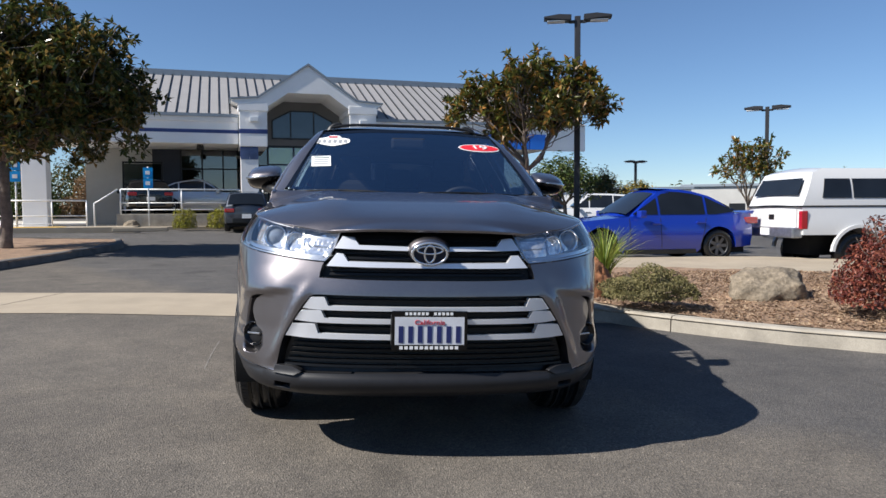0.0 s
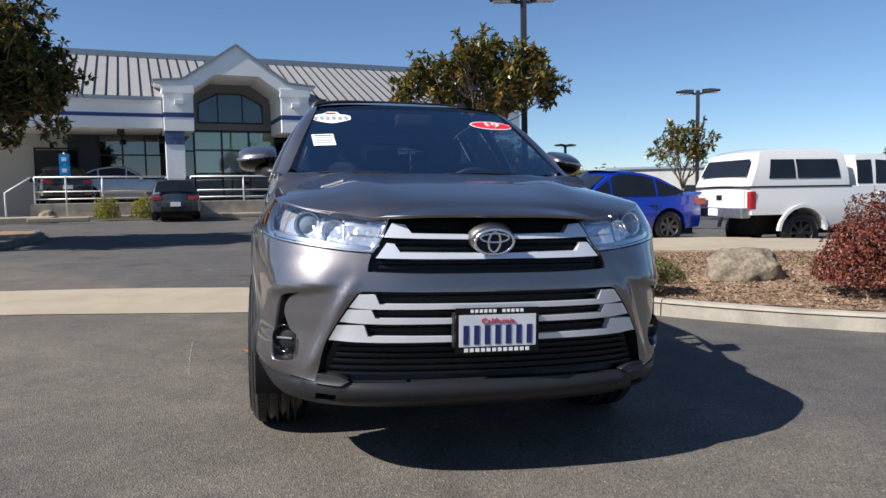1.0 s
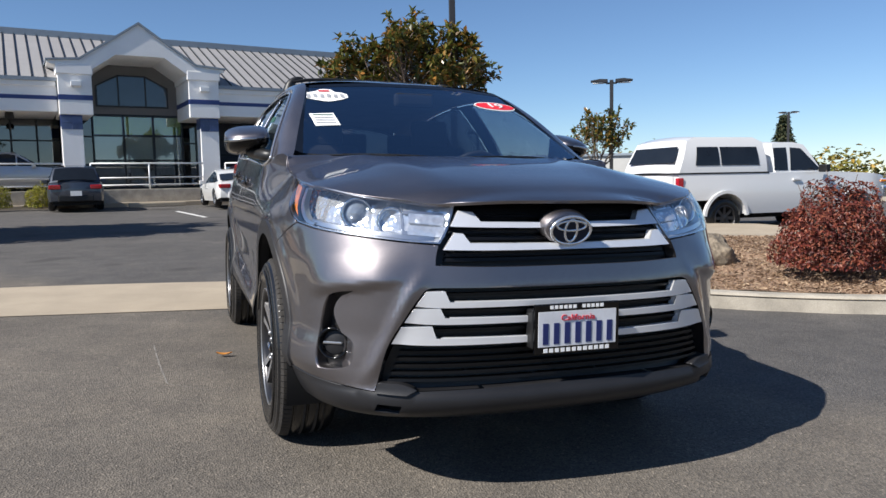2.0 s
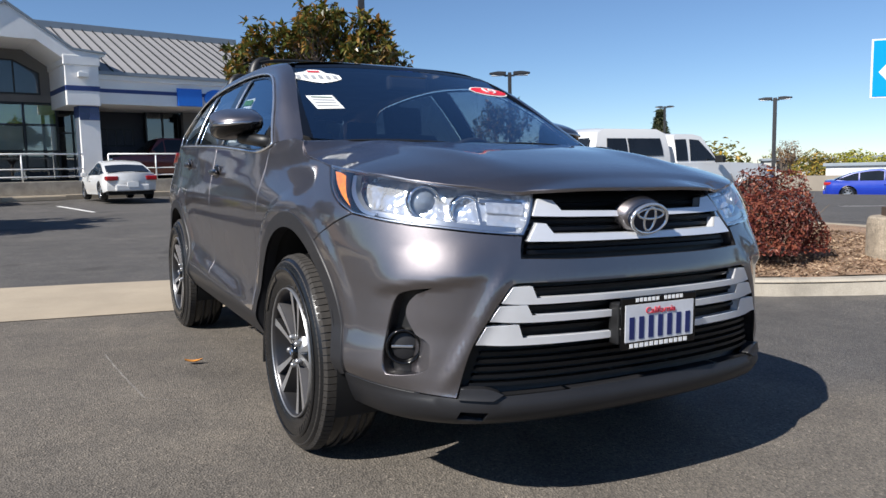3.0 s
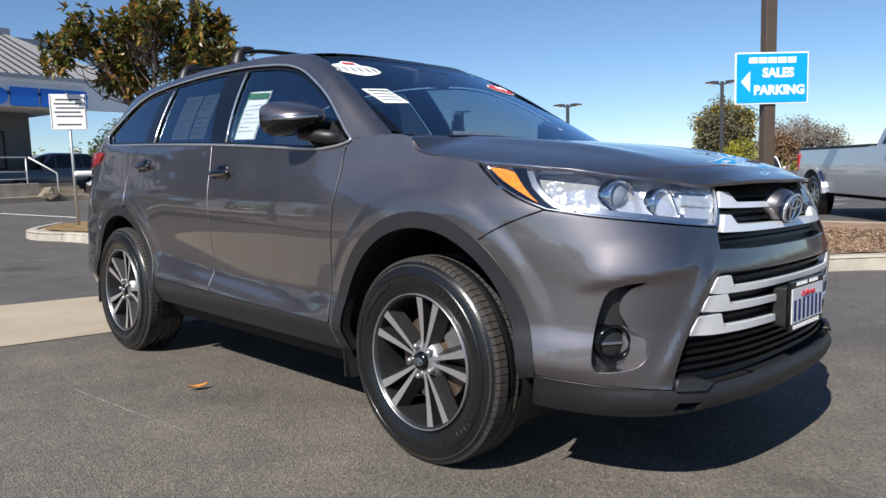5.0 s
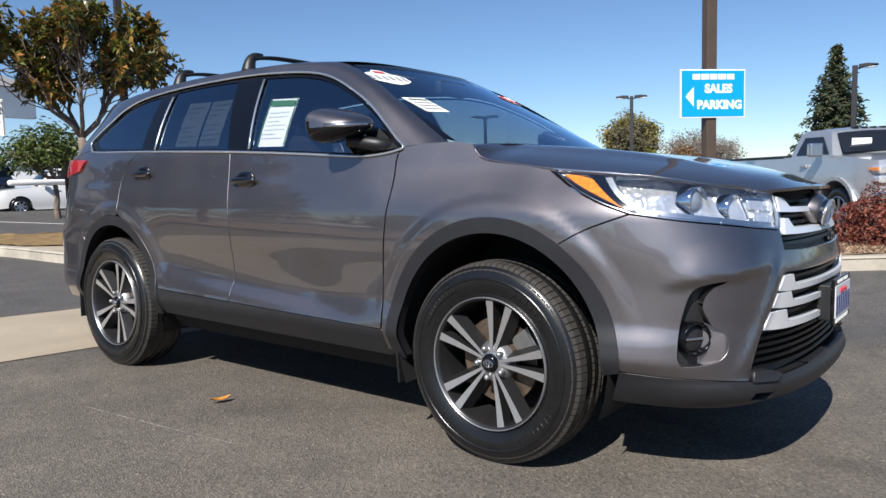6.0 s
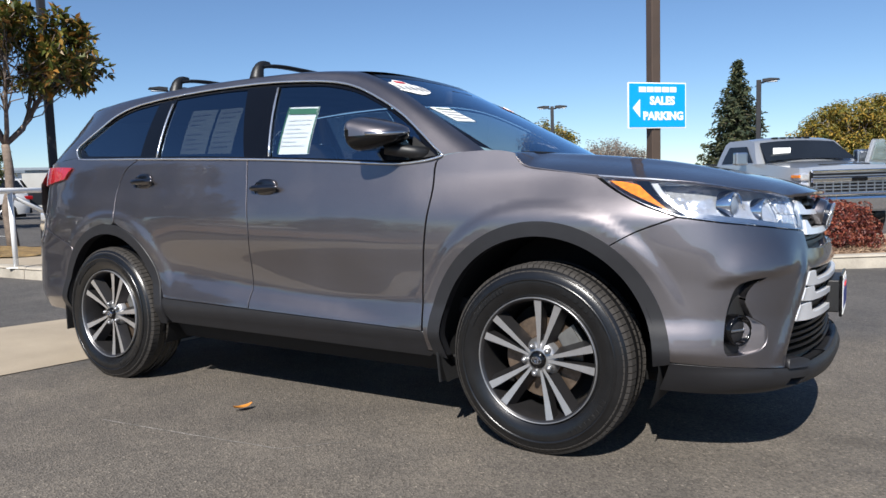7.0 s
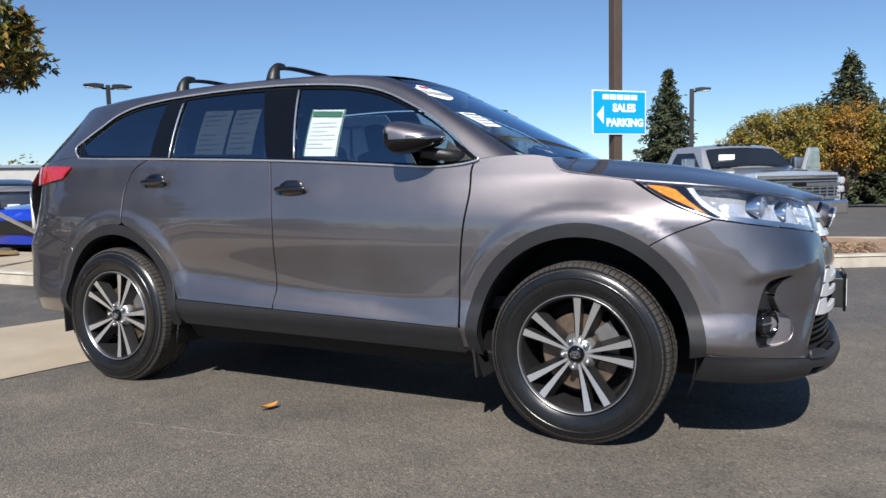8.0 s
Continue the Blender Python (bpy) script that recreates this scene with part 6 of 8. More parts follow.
for x in (-0.42, 0.0, 0.42):
    rs = part("rear_seat", box(x - 0.2, x + 0.2, 2.05, 2.5, 0.62, 0.82, 0.05), M_SEAT, suv)
    part("backrest", box(x - 0.2, x + 0.2, 2.48, 2.62, 0.75, 1.3, 0.05), M_SEAT, rs)
    part("headrest", box(x - 0.12, x + 0.12, 2.52, 2.6, 1.32, 1.48, 0.03), M_SEAT, rs)
sw = part("steering_wheel", tube([(0.185 * math.cos(t), 0.185 * math.sin(t), 0) for t in np.linspace(0, 2 * math.pi, 33)], 0.016, 8, cap=False), M_CABIN, suv, smooth=True, m=Matrix.Translation((0.38, 0.86, 1.09)) @ pose(0, 0, 0, -65, 0, 0))
part("wheel_boss", box(-0.15, 0.15, -0.04, 0.05, -0.03, 0.0, 0.02), M_CABIN, sw)
part("rear_mirror", box(-0.12, 0.12, 0.85, 0.9, 1.52, 1.6, 0.02), M_CABIN, suv)
part("headliner", grid_mesh([[(x * 0.97, y, z - 0.05) for x, y, z in r] for r in roof_rows[3:-3:3]]), surface("headliner", (0.12, 0.118, 0.115), 0.9, scale=6), suv)

# stickers on the glass
def decal(name, outline_, fn, mat, sgn, off, label="", parent=None):
    return panel(name, outline_, fn, parent or suv, mat, sgn, step=0.03, depth=0, off=off, label=label)


M_GREYINK = surface("grey_print", (0.3, 0.31, 0.33), 0.7, scale=5)
b1 = decal("screen_badge", [(0.645, 1.572), (0.60, 1.588), (0.565, 1.592), (0.55, 1.608), (0.48, 1.608), (0.465, 1.59), (0.43, 1.586), (0.395, 1.57), (0.405, 1.55), (0.45, 1.535), (0.52, 1.522), (0.59, 1.535), (0.635, 1.55)], screen_full, M_PAPER, -1, 0.003, "white oval windscreen badge")
for i in range(6):
    u = 0.625 - 0.036 * i
    decal("badge_bar", [(u, 1.545 + 0.004 * (i % 2), 1), (u - 0.02, 1.545, 1), (u - 0.024, 1.569, 1), (u - 0.004, 1.57 + 0.005 * (i % 2), 1)], screen_full, M_GREYINK, -1, 0.006, parent=b1)
decal("badge_bar", [(0.55, 1.588, 1), (0.49, 1.588, 1), (0.49, 1.6, 1), (0.55, 1.6, 1)], screen_full, M_REDINK, -1, 0.006, parent=b1)
st_ = decal("price_sticker", [(0.647, 1.44, 1), (0.522, 1.445, 1), (0.512, 1.37, 1), (0.637, 1.365, 1)], screen_full, M_PAPER, -1, 0.003, "small printed windscreen sticker")
for z in (1.38, 1.396, 1.412, 1.428):
    decal("print_bar", [(0.63, z, 1), (0.53, z, 1), (0.53, z + 0.005, 1), (0.63, z + 0.005, 1)], screen_full, M_GREEN if z > 1.42 else M_GREYINK, -1, 0.006, parent=st_)
red = decal("year_sticker", [(0.49 + 0.155 * math.cos(t), 1.535 + 0.03 * math.sin(t)) for t in np.linspace(0, 2 * math.pi, 17)[:-1]], screen_full, M_SIGNWHITE, 1, 0.003, "red oval year sticker with white figures")
decal("oval", [(0.49 + 0.145 * math.cos(t), 1.535 + 0.024 * math.sin(t)) for t in np.linspace(0, 2 * math.pi, 17)[:-1]], screen_full, surface("sticker_red", (0.75, 0.02, 0.03), 0.4, scale=5), 1, 0.005, parent=red)
pc = Vector(screen_full(0.49, 1.535, 0.008))
lettering("figures", "19", 0.085, M_SIGNWHITE, red, Matrix.Translation(pc) @ pose(0, 0, 0, 28, 0, 14), 1.5)
tagw = decal("window_label", [(1.478, 1.5, 1), (1.268, 1.488, 1), (1.252, 1.243, 1), (1.458, 1.25, 1)], side_at, M_PAPER, -1, -0.012, "printed buyer's guide sheet on the side window")
decal("print_head", [(1.466, 1.489, 1), (1.28, 1.477, 1), (1.277, 1.447, 1), (1.463, 1.459, 1)], side_at, M_GREEN, -1, -0.006, parent=tagw)
for i in range(7):
    z = 1.425 - 0.022 * i
    decal("print_bar", [(1.45, z, 1), (1.29 + (0.06 if i % 3 == 2 else 0), z - 0.004, 1), (1.29 + (0.06 if i % 3 == 2 else 0), z - 0.007, 1), (1.45, z - 0.003, 1)], side_at, M_GREYINK, -1, -0.006, parent=tagw)
for edge in ([(1.478, 1.5, 1), (1.472, 1.5, 1), (1.452, 1.252, 1), (1.458, 1.25, 1)], [(1.274, 1.488, 1), (1.268, 1.488, 1), (1.252, 1.243, 1), (1.258, 1.245, 1)]):
    decal("print_edge", edge, side_at, M_GREEN, -1, -0.006, parent=tagw)
for quad in ([(2.249, 1.545, 1), (2.037, 1.538, 1), (2.018, 1.282, 1), (2.227, 1.29, 1)], [(2.016, 1.537, 1), (1.837, 1.534, 1), (1.814, 1.275, 1), (1.997, 1.282, 1)]):
    sheet_ = decal("window_sheet", quad, side_at, surface("back_of_paper", (0.36, 0.41, 0.4), 0.8, scale=5), -1, -0.02, "sheet of paper taped inside the tinted window")
    for k in range(8):
        if k != 3:
            z = 1.515 - 0.028 * k
            a = quad[0][0] + (quad[3][0] - quad[0][0]) * k / 8 - 0.02
            decal("print_bar", [(a, z, 1), (a - 0.15 + 0.03 * (k % 3), z, 1), (a - 0.15 + 0.03 * (k % 3), z - 0.006, 1), (a, z - 0.006, 1)], side_at, M_GREYINK, -1, -0.016, parent=sheet_)

# ---- other vehicles ----


def wheel_parts(car, x, y, r, w, rim_mat, spokes=7):
    side = 1 if x > 0 else -1
    wh = part("wheel", revolve([(-w / 2 + 0.02, r * 0.62), (-w / 2, r * 0.8), (-w / 2 + 0.02, r * 0.95), (-w / 2 + 0.05, r), (w / 2 - 0.05, r), (w / 2 - 0.02, r * 0.95), (w / 2, r * 0.8), (w / 2 - 0.02, r * 0.62)], 32), M_RUBBER, car, smooth=True, m=Matrix.Translation((x, y, r)))
    part("barrel", revolve([(side * (w / 2 - 0.02), r * 0.63), (side * (w / 2 - 0.02), r * 0.57), (-side * 0.02, r * 0.55), (-side * 0.02, 0.0)], 28), M_DARKHOLE, wh, smooth=True)
    bm = bmesh.new()
    for k in range(spokes):
        a = 2 * math.pi * k / spokes
        c, s = math.cos(a), math.sin(a)
        pts = [(0.02, -0.035), (0.6 * r, -0.03), (0.6 * r, 0.03), (0.02, 0.035)]
        q = [bm.verts.new((side * (w / 2 - 0.03 - (0.01 if p[0] < 0.1 else 0)), p[0] * c - p[1] * s, p[0] * s + p[1] * c)) for p in pts]
        bm.faces.new(q if side > 0 else q[::-1])
    revolve([(side * (w / 2 - 0.015), r * 0.64), (side * (w / 2 - 0.005), r * 0.6), (side * (w / 2 - 0.03), r * 0.57)], 28, bm=bm)
    revolve([(side * (w / 2 - 0.03), r * 0.16), (side * (w / 2 - 0.02), 0.0)], 14, bm=bm)
    part("rim", bm, rim_mat, wh)
    return wh


def side_fill(outline, half, step=0.09):
    """Fills a side outline (y, z) and bends it by half(y, z); returns rows for one side."""
    from mathutils.geometry import delaunay_2d_cdt

    pts = [Vector(p) for p in outline]
    ring = []
    n = len(pts)
    for i in range(n):
        a, b = pts[i], pts[(i + 1) % n]
        k = max(1, int((b - a).length / step))
        ring += [a.lerp(b, j / k) for j in range(k)]
    m = len(ring)
    y0, y1 = min(p.x for p in pts), max(p.x for p in pts)
    z0, z1 = min(p.y for p in pts), max(p.y for p in pts)
    inner = [Vector((y, z)) for y in np.arange(y0 + step / 2, y1, step) for z in np.arange(z0 + step / 2, z1, step)]
    inner = [p for p, k in zip(inner, inside_many(inner, ring, 0.4 * step)) if k]
    vo, _, fo, *_ = delaunay_2d_cdt(ring + inner, [(i, (i + 1) % m) for i in range(m)], [], 1, 1e-5)
    fo = [f for f, k in zip(fo, inside_many([sum((vo[i] for i in f), Vector((0, 0))) / len(f) for f in fo], ring, 0)) if k]
    return vo, fo, m


def shell(outline, half, step=0.09, bow=0.16):
    """A closed body: both bent sides and the strip that joins them round the outline."""
    vo, fo, m = side_fill(outline, half, step)
    bm = bmesh.new()
    R = [bm.verts.new((half(v.x, v.y), v.x, v.y)) for v in vo]
    L = [bm.verts.new((-half(v.x, v.y), v.x, v.y)) for v in vo]
    for f in fo:
        for S, o in ((R, 1), (L, -1)):
            bm.faces.new([S[i] for i in f][::o])
    bands = []
    for i in range(m):
        j = (i + 1) % m
        bands.append(bm.faces.new((R[i], R[j], L[j], L[i])))
    bmesh.ops.recalc_face_normals(bm, faces=bm.faces)
    cuts = [e for e in bm.edges if abs(e.verts[0].co.x - e.verts[1].co.x) > half(0, 0.6) and abs(e.verts[0].co.y - e.verts[1].co.y) < 1e-6]
    bmesh.ops.subdivide_edges(bm, edges=cuts, cuts=6, use_grid_fill=True)
    # bow the ends and crown the top
    ys_ = [v.co.y for v in bm.verts]
    y0, y1 = min(ys_), max(ys_)
    for v in bm.verts:
        t = (v.co.x / max(0.2, half(v.co.y, v.co.z)))
        e0, e1 = max(0, 1 - (v.co.y - y0) / 0.5), max(0, 1 - (y1 - v.co.y) / 0.5)
        v.co.y += bow * t * t * (e0 - e1)
        if abs(t) < 0.995:
            v.co.z += 0.035 * (1 - t * t) * (1 if v.co.z > 0.6 else 0)
    return bm


def arch(yc, r, zb, n=9):
    a0 = math.asin(max(-1, min(1, (zb - 0.33) / r)))
    return [(yc + r * math.cos(a), 0.33 + r * math.sin(a)) for a in np.linspace(math.pi - a0, a0, n)]


def build_car(m, paint, label, name="sedan", length=4.7, width=1.84, height=1.45, kind="sedan", rim=None, wheel_r=0.33, group="parked cars", glassmat=None, lift=0.0, detail=False):
    """Front towards -y, origin midway between the wheels on the ground."""
    car = thing(name, m, label, "car" if kind != "pickup" else "pickup truck", group)
    rim = rim or M_SATIN
    L, W, H, R = length, width / 2, height, wheel_r
    wb = L * 0.585
    f, b = -wb / 2 - L * 0.195, wb / 2 + L * 0.22
    belt = {"sedan": 0.61, "suv": 0.60, "pickup": 0.62}[kind] * H
    hood = belt - 0.06
    zb = 0.2 + lift * 0.5
    deck = belt + (0.08 if kind == "sedan" else 0.03)
    out = [(f + 0.03, zb + 0.06), (f, 0.45 + lift), (f + 0.02, hood - 0.18), (f + 0.12, hood - 0.06), (f + 0.55, hood), (-wb / 2 + 0.62, belt + 0.02)]
    out += [(wb / 2 - 0.1, belt + 0.02), (b - 0.3, deck), (b - 0.04, deck - 0.03), (b, deck - 0.2), (b, 0.5 + lift), (b - 0.05, zb + 0.12)]
    ar = R + 0.055
    back_arch = [(wb / 2 + ar * math.cos(a), R + ar * math.sin(a)) for a in np.linspace(-0.1, math.pi + 0.15, 13)]
    front_arch = [(-wb / 2 + ar * math.cos(a), R + ar * math.sin(a)) for a in np.linspace(-0.15, math.pi + 0.1, 13)]
    out += back_arch + [(wb / 2 - ar - 0.08, zb), (-wb / 2 + ar + 0.08, zb)] + front_arch

    def half(y, z):
        t = (z - 0.25) / max(0.1, belt - 0.25)
        x = W * (0.945 + 0.055 * math.sin(math.pi * min(1, max(0, t))) - 0.02 * max(0, t - 0.8))
        x -= 0.12 * max(0, (f + 0.75 - y) / 0.75) ** 2 + 0.09 * max(0, (y - b + 0.6) / 0.6) ** 2
        return x

    part("body", shell(out, half), paint, car, smooth="angle")
    # cabin
    if kind == "sedan":
        cab = [(-wb / 2 + 0.5, belt), (-wb / 2 + 1.3, H - 0.055), (-wb / 2 + 1.55, H - 0.02), (0.0, H - 0.003), (0.22, H), (0.5, H - 0.018), (0.8, H - 0.06), (wb / 2 - 0.14, H - 0.15), (b - 0.4, deck - 0.01), (b - 0.9, belt)]
    elif kind == "suv":
        cab = [(-wb / 2 + 0.5, belt), (-wb / 2 + 1.15, H - 0.06), (0.0, H), (0.9, H - 0.02), (b - 0.35, H - 0.1), (b - 0.06, belt + 0.02), (b - 0.3, belt - 0.02)]
    else:
        cab = [(-wb / 2 + 0.75, belt), (-wb / 2 + 1.25, H - 0.04), (-wb / 2 + 1.5, H), (-wb / 2 + 2.15, H), (-wb / 2 + 2.4, H - 0.04), (-wb / 2 + 2.5, belt)]

    def chalf(y, z):
        t = (z - belt) / (H - belt)
        return W * (0.93 - 0.24 * max(0, t) ** 1.3) - 0.05 * max(0, (y - b + 0.9)) ** 2

    cabin = part("cabin", shell(cab, chalf), paint, car, smooth="angle")
    g = glassmat or surface("car_window", (0.012, 0.015, 0.02), 0.02, scale=2, amount=0.2, spec=0.4)
    # side windows, a little proud of the cabin
    cy = sum(p[0] for p in cab) / len(cab)
    cz = (belt + H) / 2
    win = [(cy + (y - cy) * 0.88, cz + (z - cz) * 0.8) for y, z in cab]
    ymid = [min(p[0] for p in win), -0.02, 1.0 if kind != "pickup" else 9, max(p[0] for p in win)]
    for a, c in zip(ymid, ymid[1:]):
        if c - a < 0.15 or a > max(p[0] for p in win):
            continue
        poly = clip_poly(win, a + 0.025, min(c, max(p[0] for p in win)) - 0.025)
        if len(poly) < 3:
            continue
        vo, fo, mm = side_fill(poly, chalf, 0.12)
        for s in (1, -1):
            bm = bmesh.new()
            vs = [bm.verts.new((s * (chalf(v.x, v.y) + 0.008), v.x, v.y)) for v in vo]
            for q in fo:
                bm.faces.new([vs[i] for i in q])
            bmesh.ops.recalc_face_normals(bm, faces=bm.faces)
            part("side_window", bm, g, car)

    def cross(p, q, name_, push):
        d = Vector((q[0] - p[0], q[1] - p[1]))
        nrm = Vector((-d.y, d.x)).normalized() * push
        rows = []
        for i in range(5):
            t = 0.1 + 0.8 * i / 4
            y, z = p[0] + d.x * t, p[1] + d.y * t
            hw = chalf(y, z) * 0.9
            rows.append([(hw * u, y + nrm.x, z + nrm.y + 0.035 * (1 - u * u)) for u in np.linspace(-1, 1, 9)])
        part(name_, grid_mesh(rows), g, car, smooth=True)

    cross(cab[0], cab[1], "windscreen", 0.02)
    if kind == "sedan":
        cross(cab[-3], cab[-2], "rear_window", 0.02)
    elif kind == "suv":
        cross(cab[4], cab[5], "rear_window", 0.03)
    for s in (1, -1):
        for yy in (-wb / 2, wb / 2):
            wheel_parts(car, s * (W - 0.12), yy, R, 0.22, rim)
        part("headlight", box(s * (W - 0.5) if s > 0 else -W + 0.14, s * (W - 0.14) if s > 0 else -W + 0.5, f + 0.05, f + 0.3, hood - 0.22, hood - 0.08, 0.03), M_LIGHT, car)
        part("tail_light", box(W - 0.4 if s > 0 else -W + 0.06, W - 0.06 if s > 0 else -W + 0.4, b - 0.36, b - 0.045, deck - 0.22, deck - 0.08, 0.03), M_RED, car)
        part("mirror", box(s * W if s > 0 else -W - 0.18, W + 0.18 if s > 0 else -W, -wb / 2 + 0.72, -wb / 2 + 0.86, belt, belt + 0.14, 0.03), paint, car)
        part("door_handle", box(s * W - 0.02, s * W + 0.02, -0.2, 0.0, belt - 0.14, belt - 0.1, 0.01), paint, car)
    part("grille", box(-W * 0.55, W * 0.55, f - 0.015, f + 0.05, 0.42 + lift, hood - 0.2, 0.02), M_PLASTIC, car)
    part("number_plate", box(-0.16, 0.16, b - 0.02, b + 0.02, deck - 0.42, deck - 0.27), M_SIGNWHITE, car)
    part("bumper", box(-W * 0.62, W * 0.62, b - 0.15, b + 0.0, zb + 0.1, zb + 0.3, 0.04), M_PLASTIC if kind != "sedan" else paint, car)
    if detail:
        part("boot_spoiler", prism([(b - 0.3, deck - 0.02), (b - 0.02, deck + 0.05), (b + 0.01, deck + 0.045), (b - 0.03, deck - 0.02)], -W * 0.7, W * 0.7, "x", 0.006), paint, car)
        for s in (1, -1):
            for ys in (-wb / 2 + 0.6, 0.0, wb / 2 - 0.42):
                line = [(s * (half(ys, z) + 0.001), ys + (0.1 * max(0, 0.62 - z) if ys < 0.5 else 0.22 * (z - zb)), z) for z in np.linspace(zb + 0.1, belt - 0.01, 7)]
                part("door_seam", tube(line, 0.005, 5), M_DARKHOLE, car)
            part("side_sill", box(*sorted((s * (W * 0.93), s * (W * 0.975))), -wb / 2 + ar + 0.1, wb / 2 - ar - 0.1, zb - 0.02, zb + 0.07, 0.015), M_PLASTIC, car)
            part("door_handle", box(s * W - 0.02, s * W + 0.02, 0.75, 0.95, belt - 0.12, belt - 0.08, 0.01), paint, car)
    part("underbody", box(-W * 0.82, W * 0.82, f + 0.3, b - 0.3, zb - 0.02, zb + 0.35), M_DARKHOLE, car)
    return car


def clip_poly(poly, lo, hi):
    def cut(ps, keep, at_):
        res = []
        for i, p in enumerate(ps):
            q = ps[(i + 1) % len(ps)]
            if keep(p):
                res.append(p)
            if keep(p) != keep(q):
                t = (at_ - p[0]) / (q[0] - p[0])
                res.append((at_, p[1] + t * (q[1] - p[1])))
        return res

    return cut(cut(list(poly), lambda p: p[0] >= lo, lo), lambda p: p[0] <= hi, hi)


def parked(x, y, heading, h=None):
    """A pose on the ground whose front looks along heading (degrees from +x)."""
    return Matrix.Translation((x, y, ground_z(x, y) if h is None else h)) @ pose(0, 0, 0, 0, 0, heading + 90)


P_BLUE = car_paint("blue_paint", (0.003, 0.028, 0.33), 0.12, 0.3, 0.0)
P_WHITE = car_paint("white_paint", (0.66, 0.66, 0.655), 0.02, 0.35, 0.0)
P_SLATE = car_paint("slate_paint", (0.06, 0.07, 0.09), 0.2, 0.3, 0.5)
P_BLACK = car_paint("black_paint", (0.004, 0.004, 0.005), 0.2, 0.25, 0.1)
P_SILVER = car_paint("silver_paint", (0.46, 0.48, 0.505), 0.12, 0.32, 0.6)
P_MAROON = car_paint("maroon_paint", (0.12, 0.015, 0.015), 0.2, 0.3, 0.4)

build_car(parked(5.43, 10.4, 185), P_BLUE, "bright blue four-door sedan with dark alloy wheels parked beyond the island", length=4.3, width=1.8, height=1.475, rim=surface("dark_rim", (0.13, 0.13, 0.135), 0.35, 0.8, scale=9), wheel_r=0.33, detail=True)
build_car(parked(-4.75, 23.9, 98, 0.36), P_SLATE, "dark slate compact crossover parked facing the terrace wall", "crossover", 4.1, 1.62, 1.45, "suv", wheel_r=0.3)
build_car(parked(0.25, 23.4, 98, 0.36), P_WHITE, "white four-door sedan parked facing the terrace wall", length=4.2, width=1.6, height=1.25, wheel_r=0.29)


def build_pickup(m, paint, label, length=5.8, width=2.0, height=1.95, wheel_r=0.4, camper=False, name="pickup_truck", rim=None, group="parked trucks", cab_span=None, belt_k=0.64, open_door=False):
    """A pickup, front towards -y, origin midway between the wheels on the ground."""
    t = thing(name, m, label, "pickup truck", group)
    W, R, H = width / 2, wheel_r, height
    wb = length * 0.63
    f, b = -wb / 2 - 0.95, wb / 2 + (1.15 if camper else 0.88)
    belt, hood = belt_k * H, (belt_k - 0.01) * H
    zb = R + (0.37 if camper else 0.16)
    ar = R + 0.09
    cab0, cab1 = -wb / 2 + 0.75, -wb / 2 + (2.35 if camper else 2.75)
    if cab_span:
        cab0, cab1 = -wb / 2 + cab_span[0], -wb / 2 + cab_span[1]
    back_arch = [(wb / 2 + ar * math.cos(a), R + ar * math.sin(a)) for a in np.linspace(math.asin((zb - R) / ar) if camper else 0.15, math.pi - 0.15, 13)]
    front_arch = [(-wb / 2 + ar * math.cos(a), R + ar * math.sin(a)) for a in np.linspace(0.15, math.pi - 0.15, 13)]
    out = [(f, zb), (f - 0.02, hood - 0.3), (f + 0.06, hood - 0.05), (f + 0.5, hood), (cab0, belt + 0.03), (cab1, belt + 0.03), (cab1 + 0.02, belt + 0.02), (b, belt + 0.02), (b, zb)] + back_arch + front_arch

    def half(y, z):
        return W * (0.96 + 0.04 * math.sin(math.pi * min(1, max(0, (z - 0.4) / (belt - 0.4))))) - 0.1 * max(0, (f + 0.6 - y) / 0.6) ** 2

    part("body", shell(out, half, 0.1, 0.03), paint, t, smooth="angle")
    cab = [(cab0, belt), (cab0 + 0.55, H - 0.05), (cab0 + 0.8, H), (cab1 - 0.2, H), (cab1 - 0.05, H - 0.05), (cab1, belt)]

    def chalf(y, z):
        return W * (0.93 - 0.2 * max(0, (z - belt) / (H - belt)) ** 1.2)

    part("cabin", shell(cab, chalf, 0.1), paint, t, smooth="angle")
    g = surface("car_window", (0.012, 0.015, 0.02), 0.02, scale=2, amount=0.2, spec=0.4)

    def side_pane(poly, hf, nm="side_window"):
        vo, fo, mm = side_fill(poly, hf, 0.12)
        for s in (1, -1):
            bm = bmesh.new()
            vs = [bm.verts.new((s * (hf(v.x, v.y) + 0.01), v.x, v.y)) for v in vo]
            for q in fo:
                bm.faces.new([vs[i] for i in q])
            bmesh.ops.recalc_face_normals(bm, faces=bm.faces)
            part(nm, bm, g, t)

    single = cab_span is not None
    if single:
        side_pane([(cab0 + 0.3, belt + 0.06), (cab0 + 0.7, H - 0.12), (cab1 - 0.4, H - 0.11), (cab1 - 0.34, belt + 0.06)], chalf)
    if not single:
        side_pane([(cab0 + 0.22, belt + 0.07), (cab0 + 0.66, H - 0.13), (cab0 + 0.95, H - 0.11), (cab0 + 1.05, belt + 0.07)], chalf)
        side_pane([(cab0 + 1.12, belt + 0.07), (cab0 + 1.05, H - 0.11), (cab1 - 0.2, H - 0.12), (cab1 - 0.12, belt + 0.07)], chalf)
    rows = []
    for i in range(5):
        k = 0.12 + 0.78 * i / 4
        y, z = cab0 + 0.55 * k, belt + (H - 0.05 - belt) * k
        rows.append([(chalf(y, z) * 0.9 * u, y - 0.02, z + 0.02 + 0.035 * (1 - u * u)) for u in np.linspace(-1, 1, 9)])
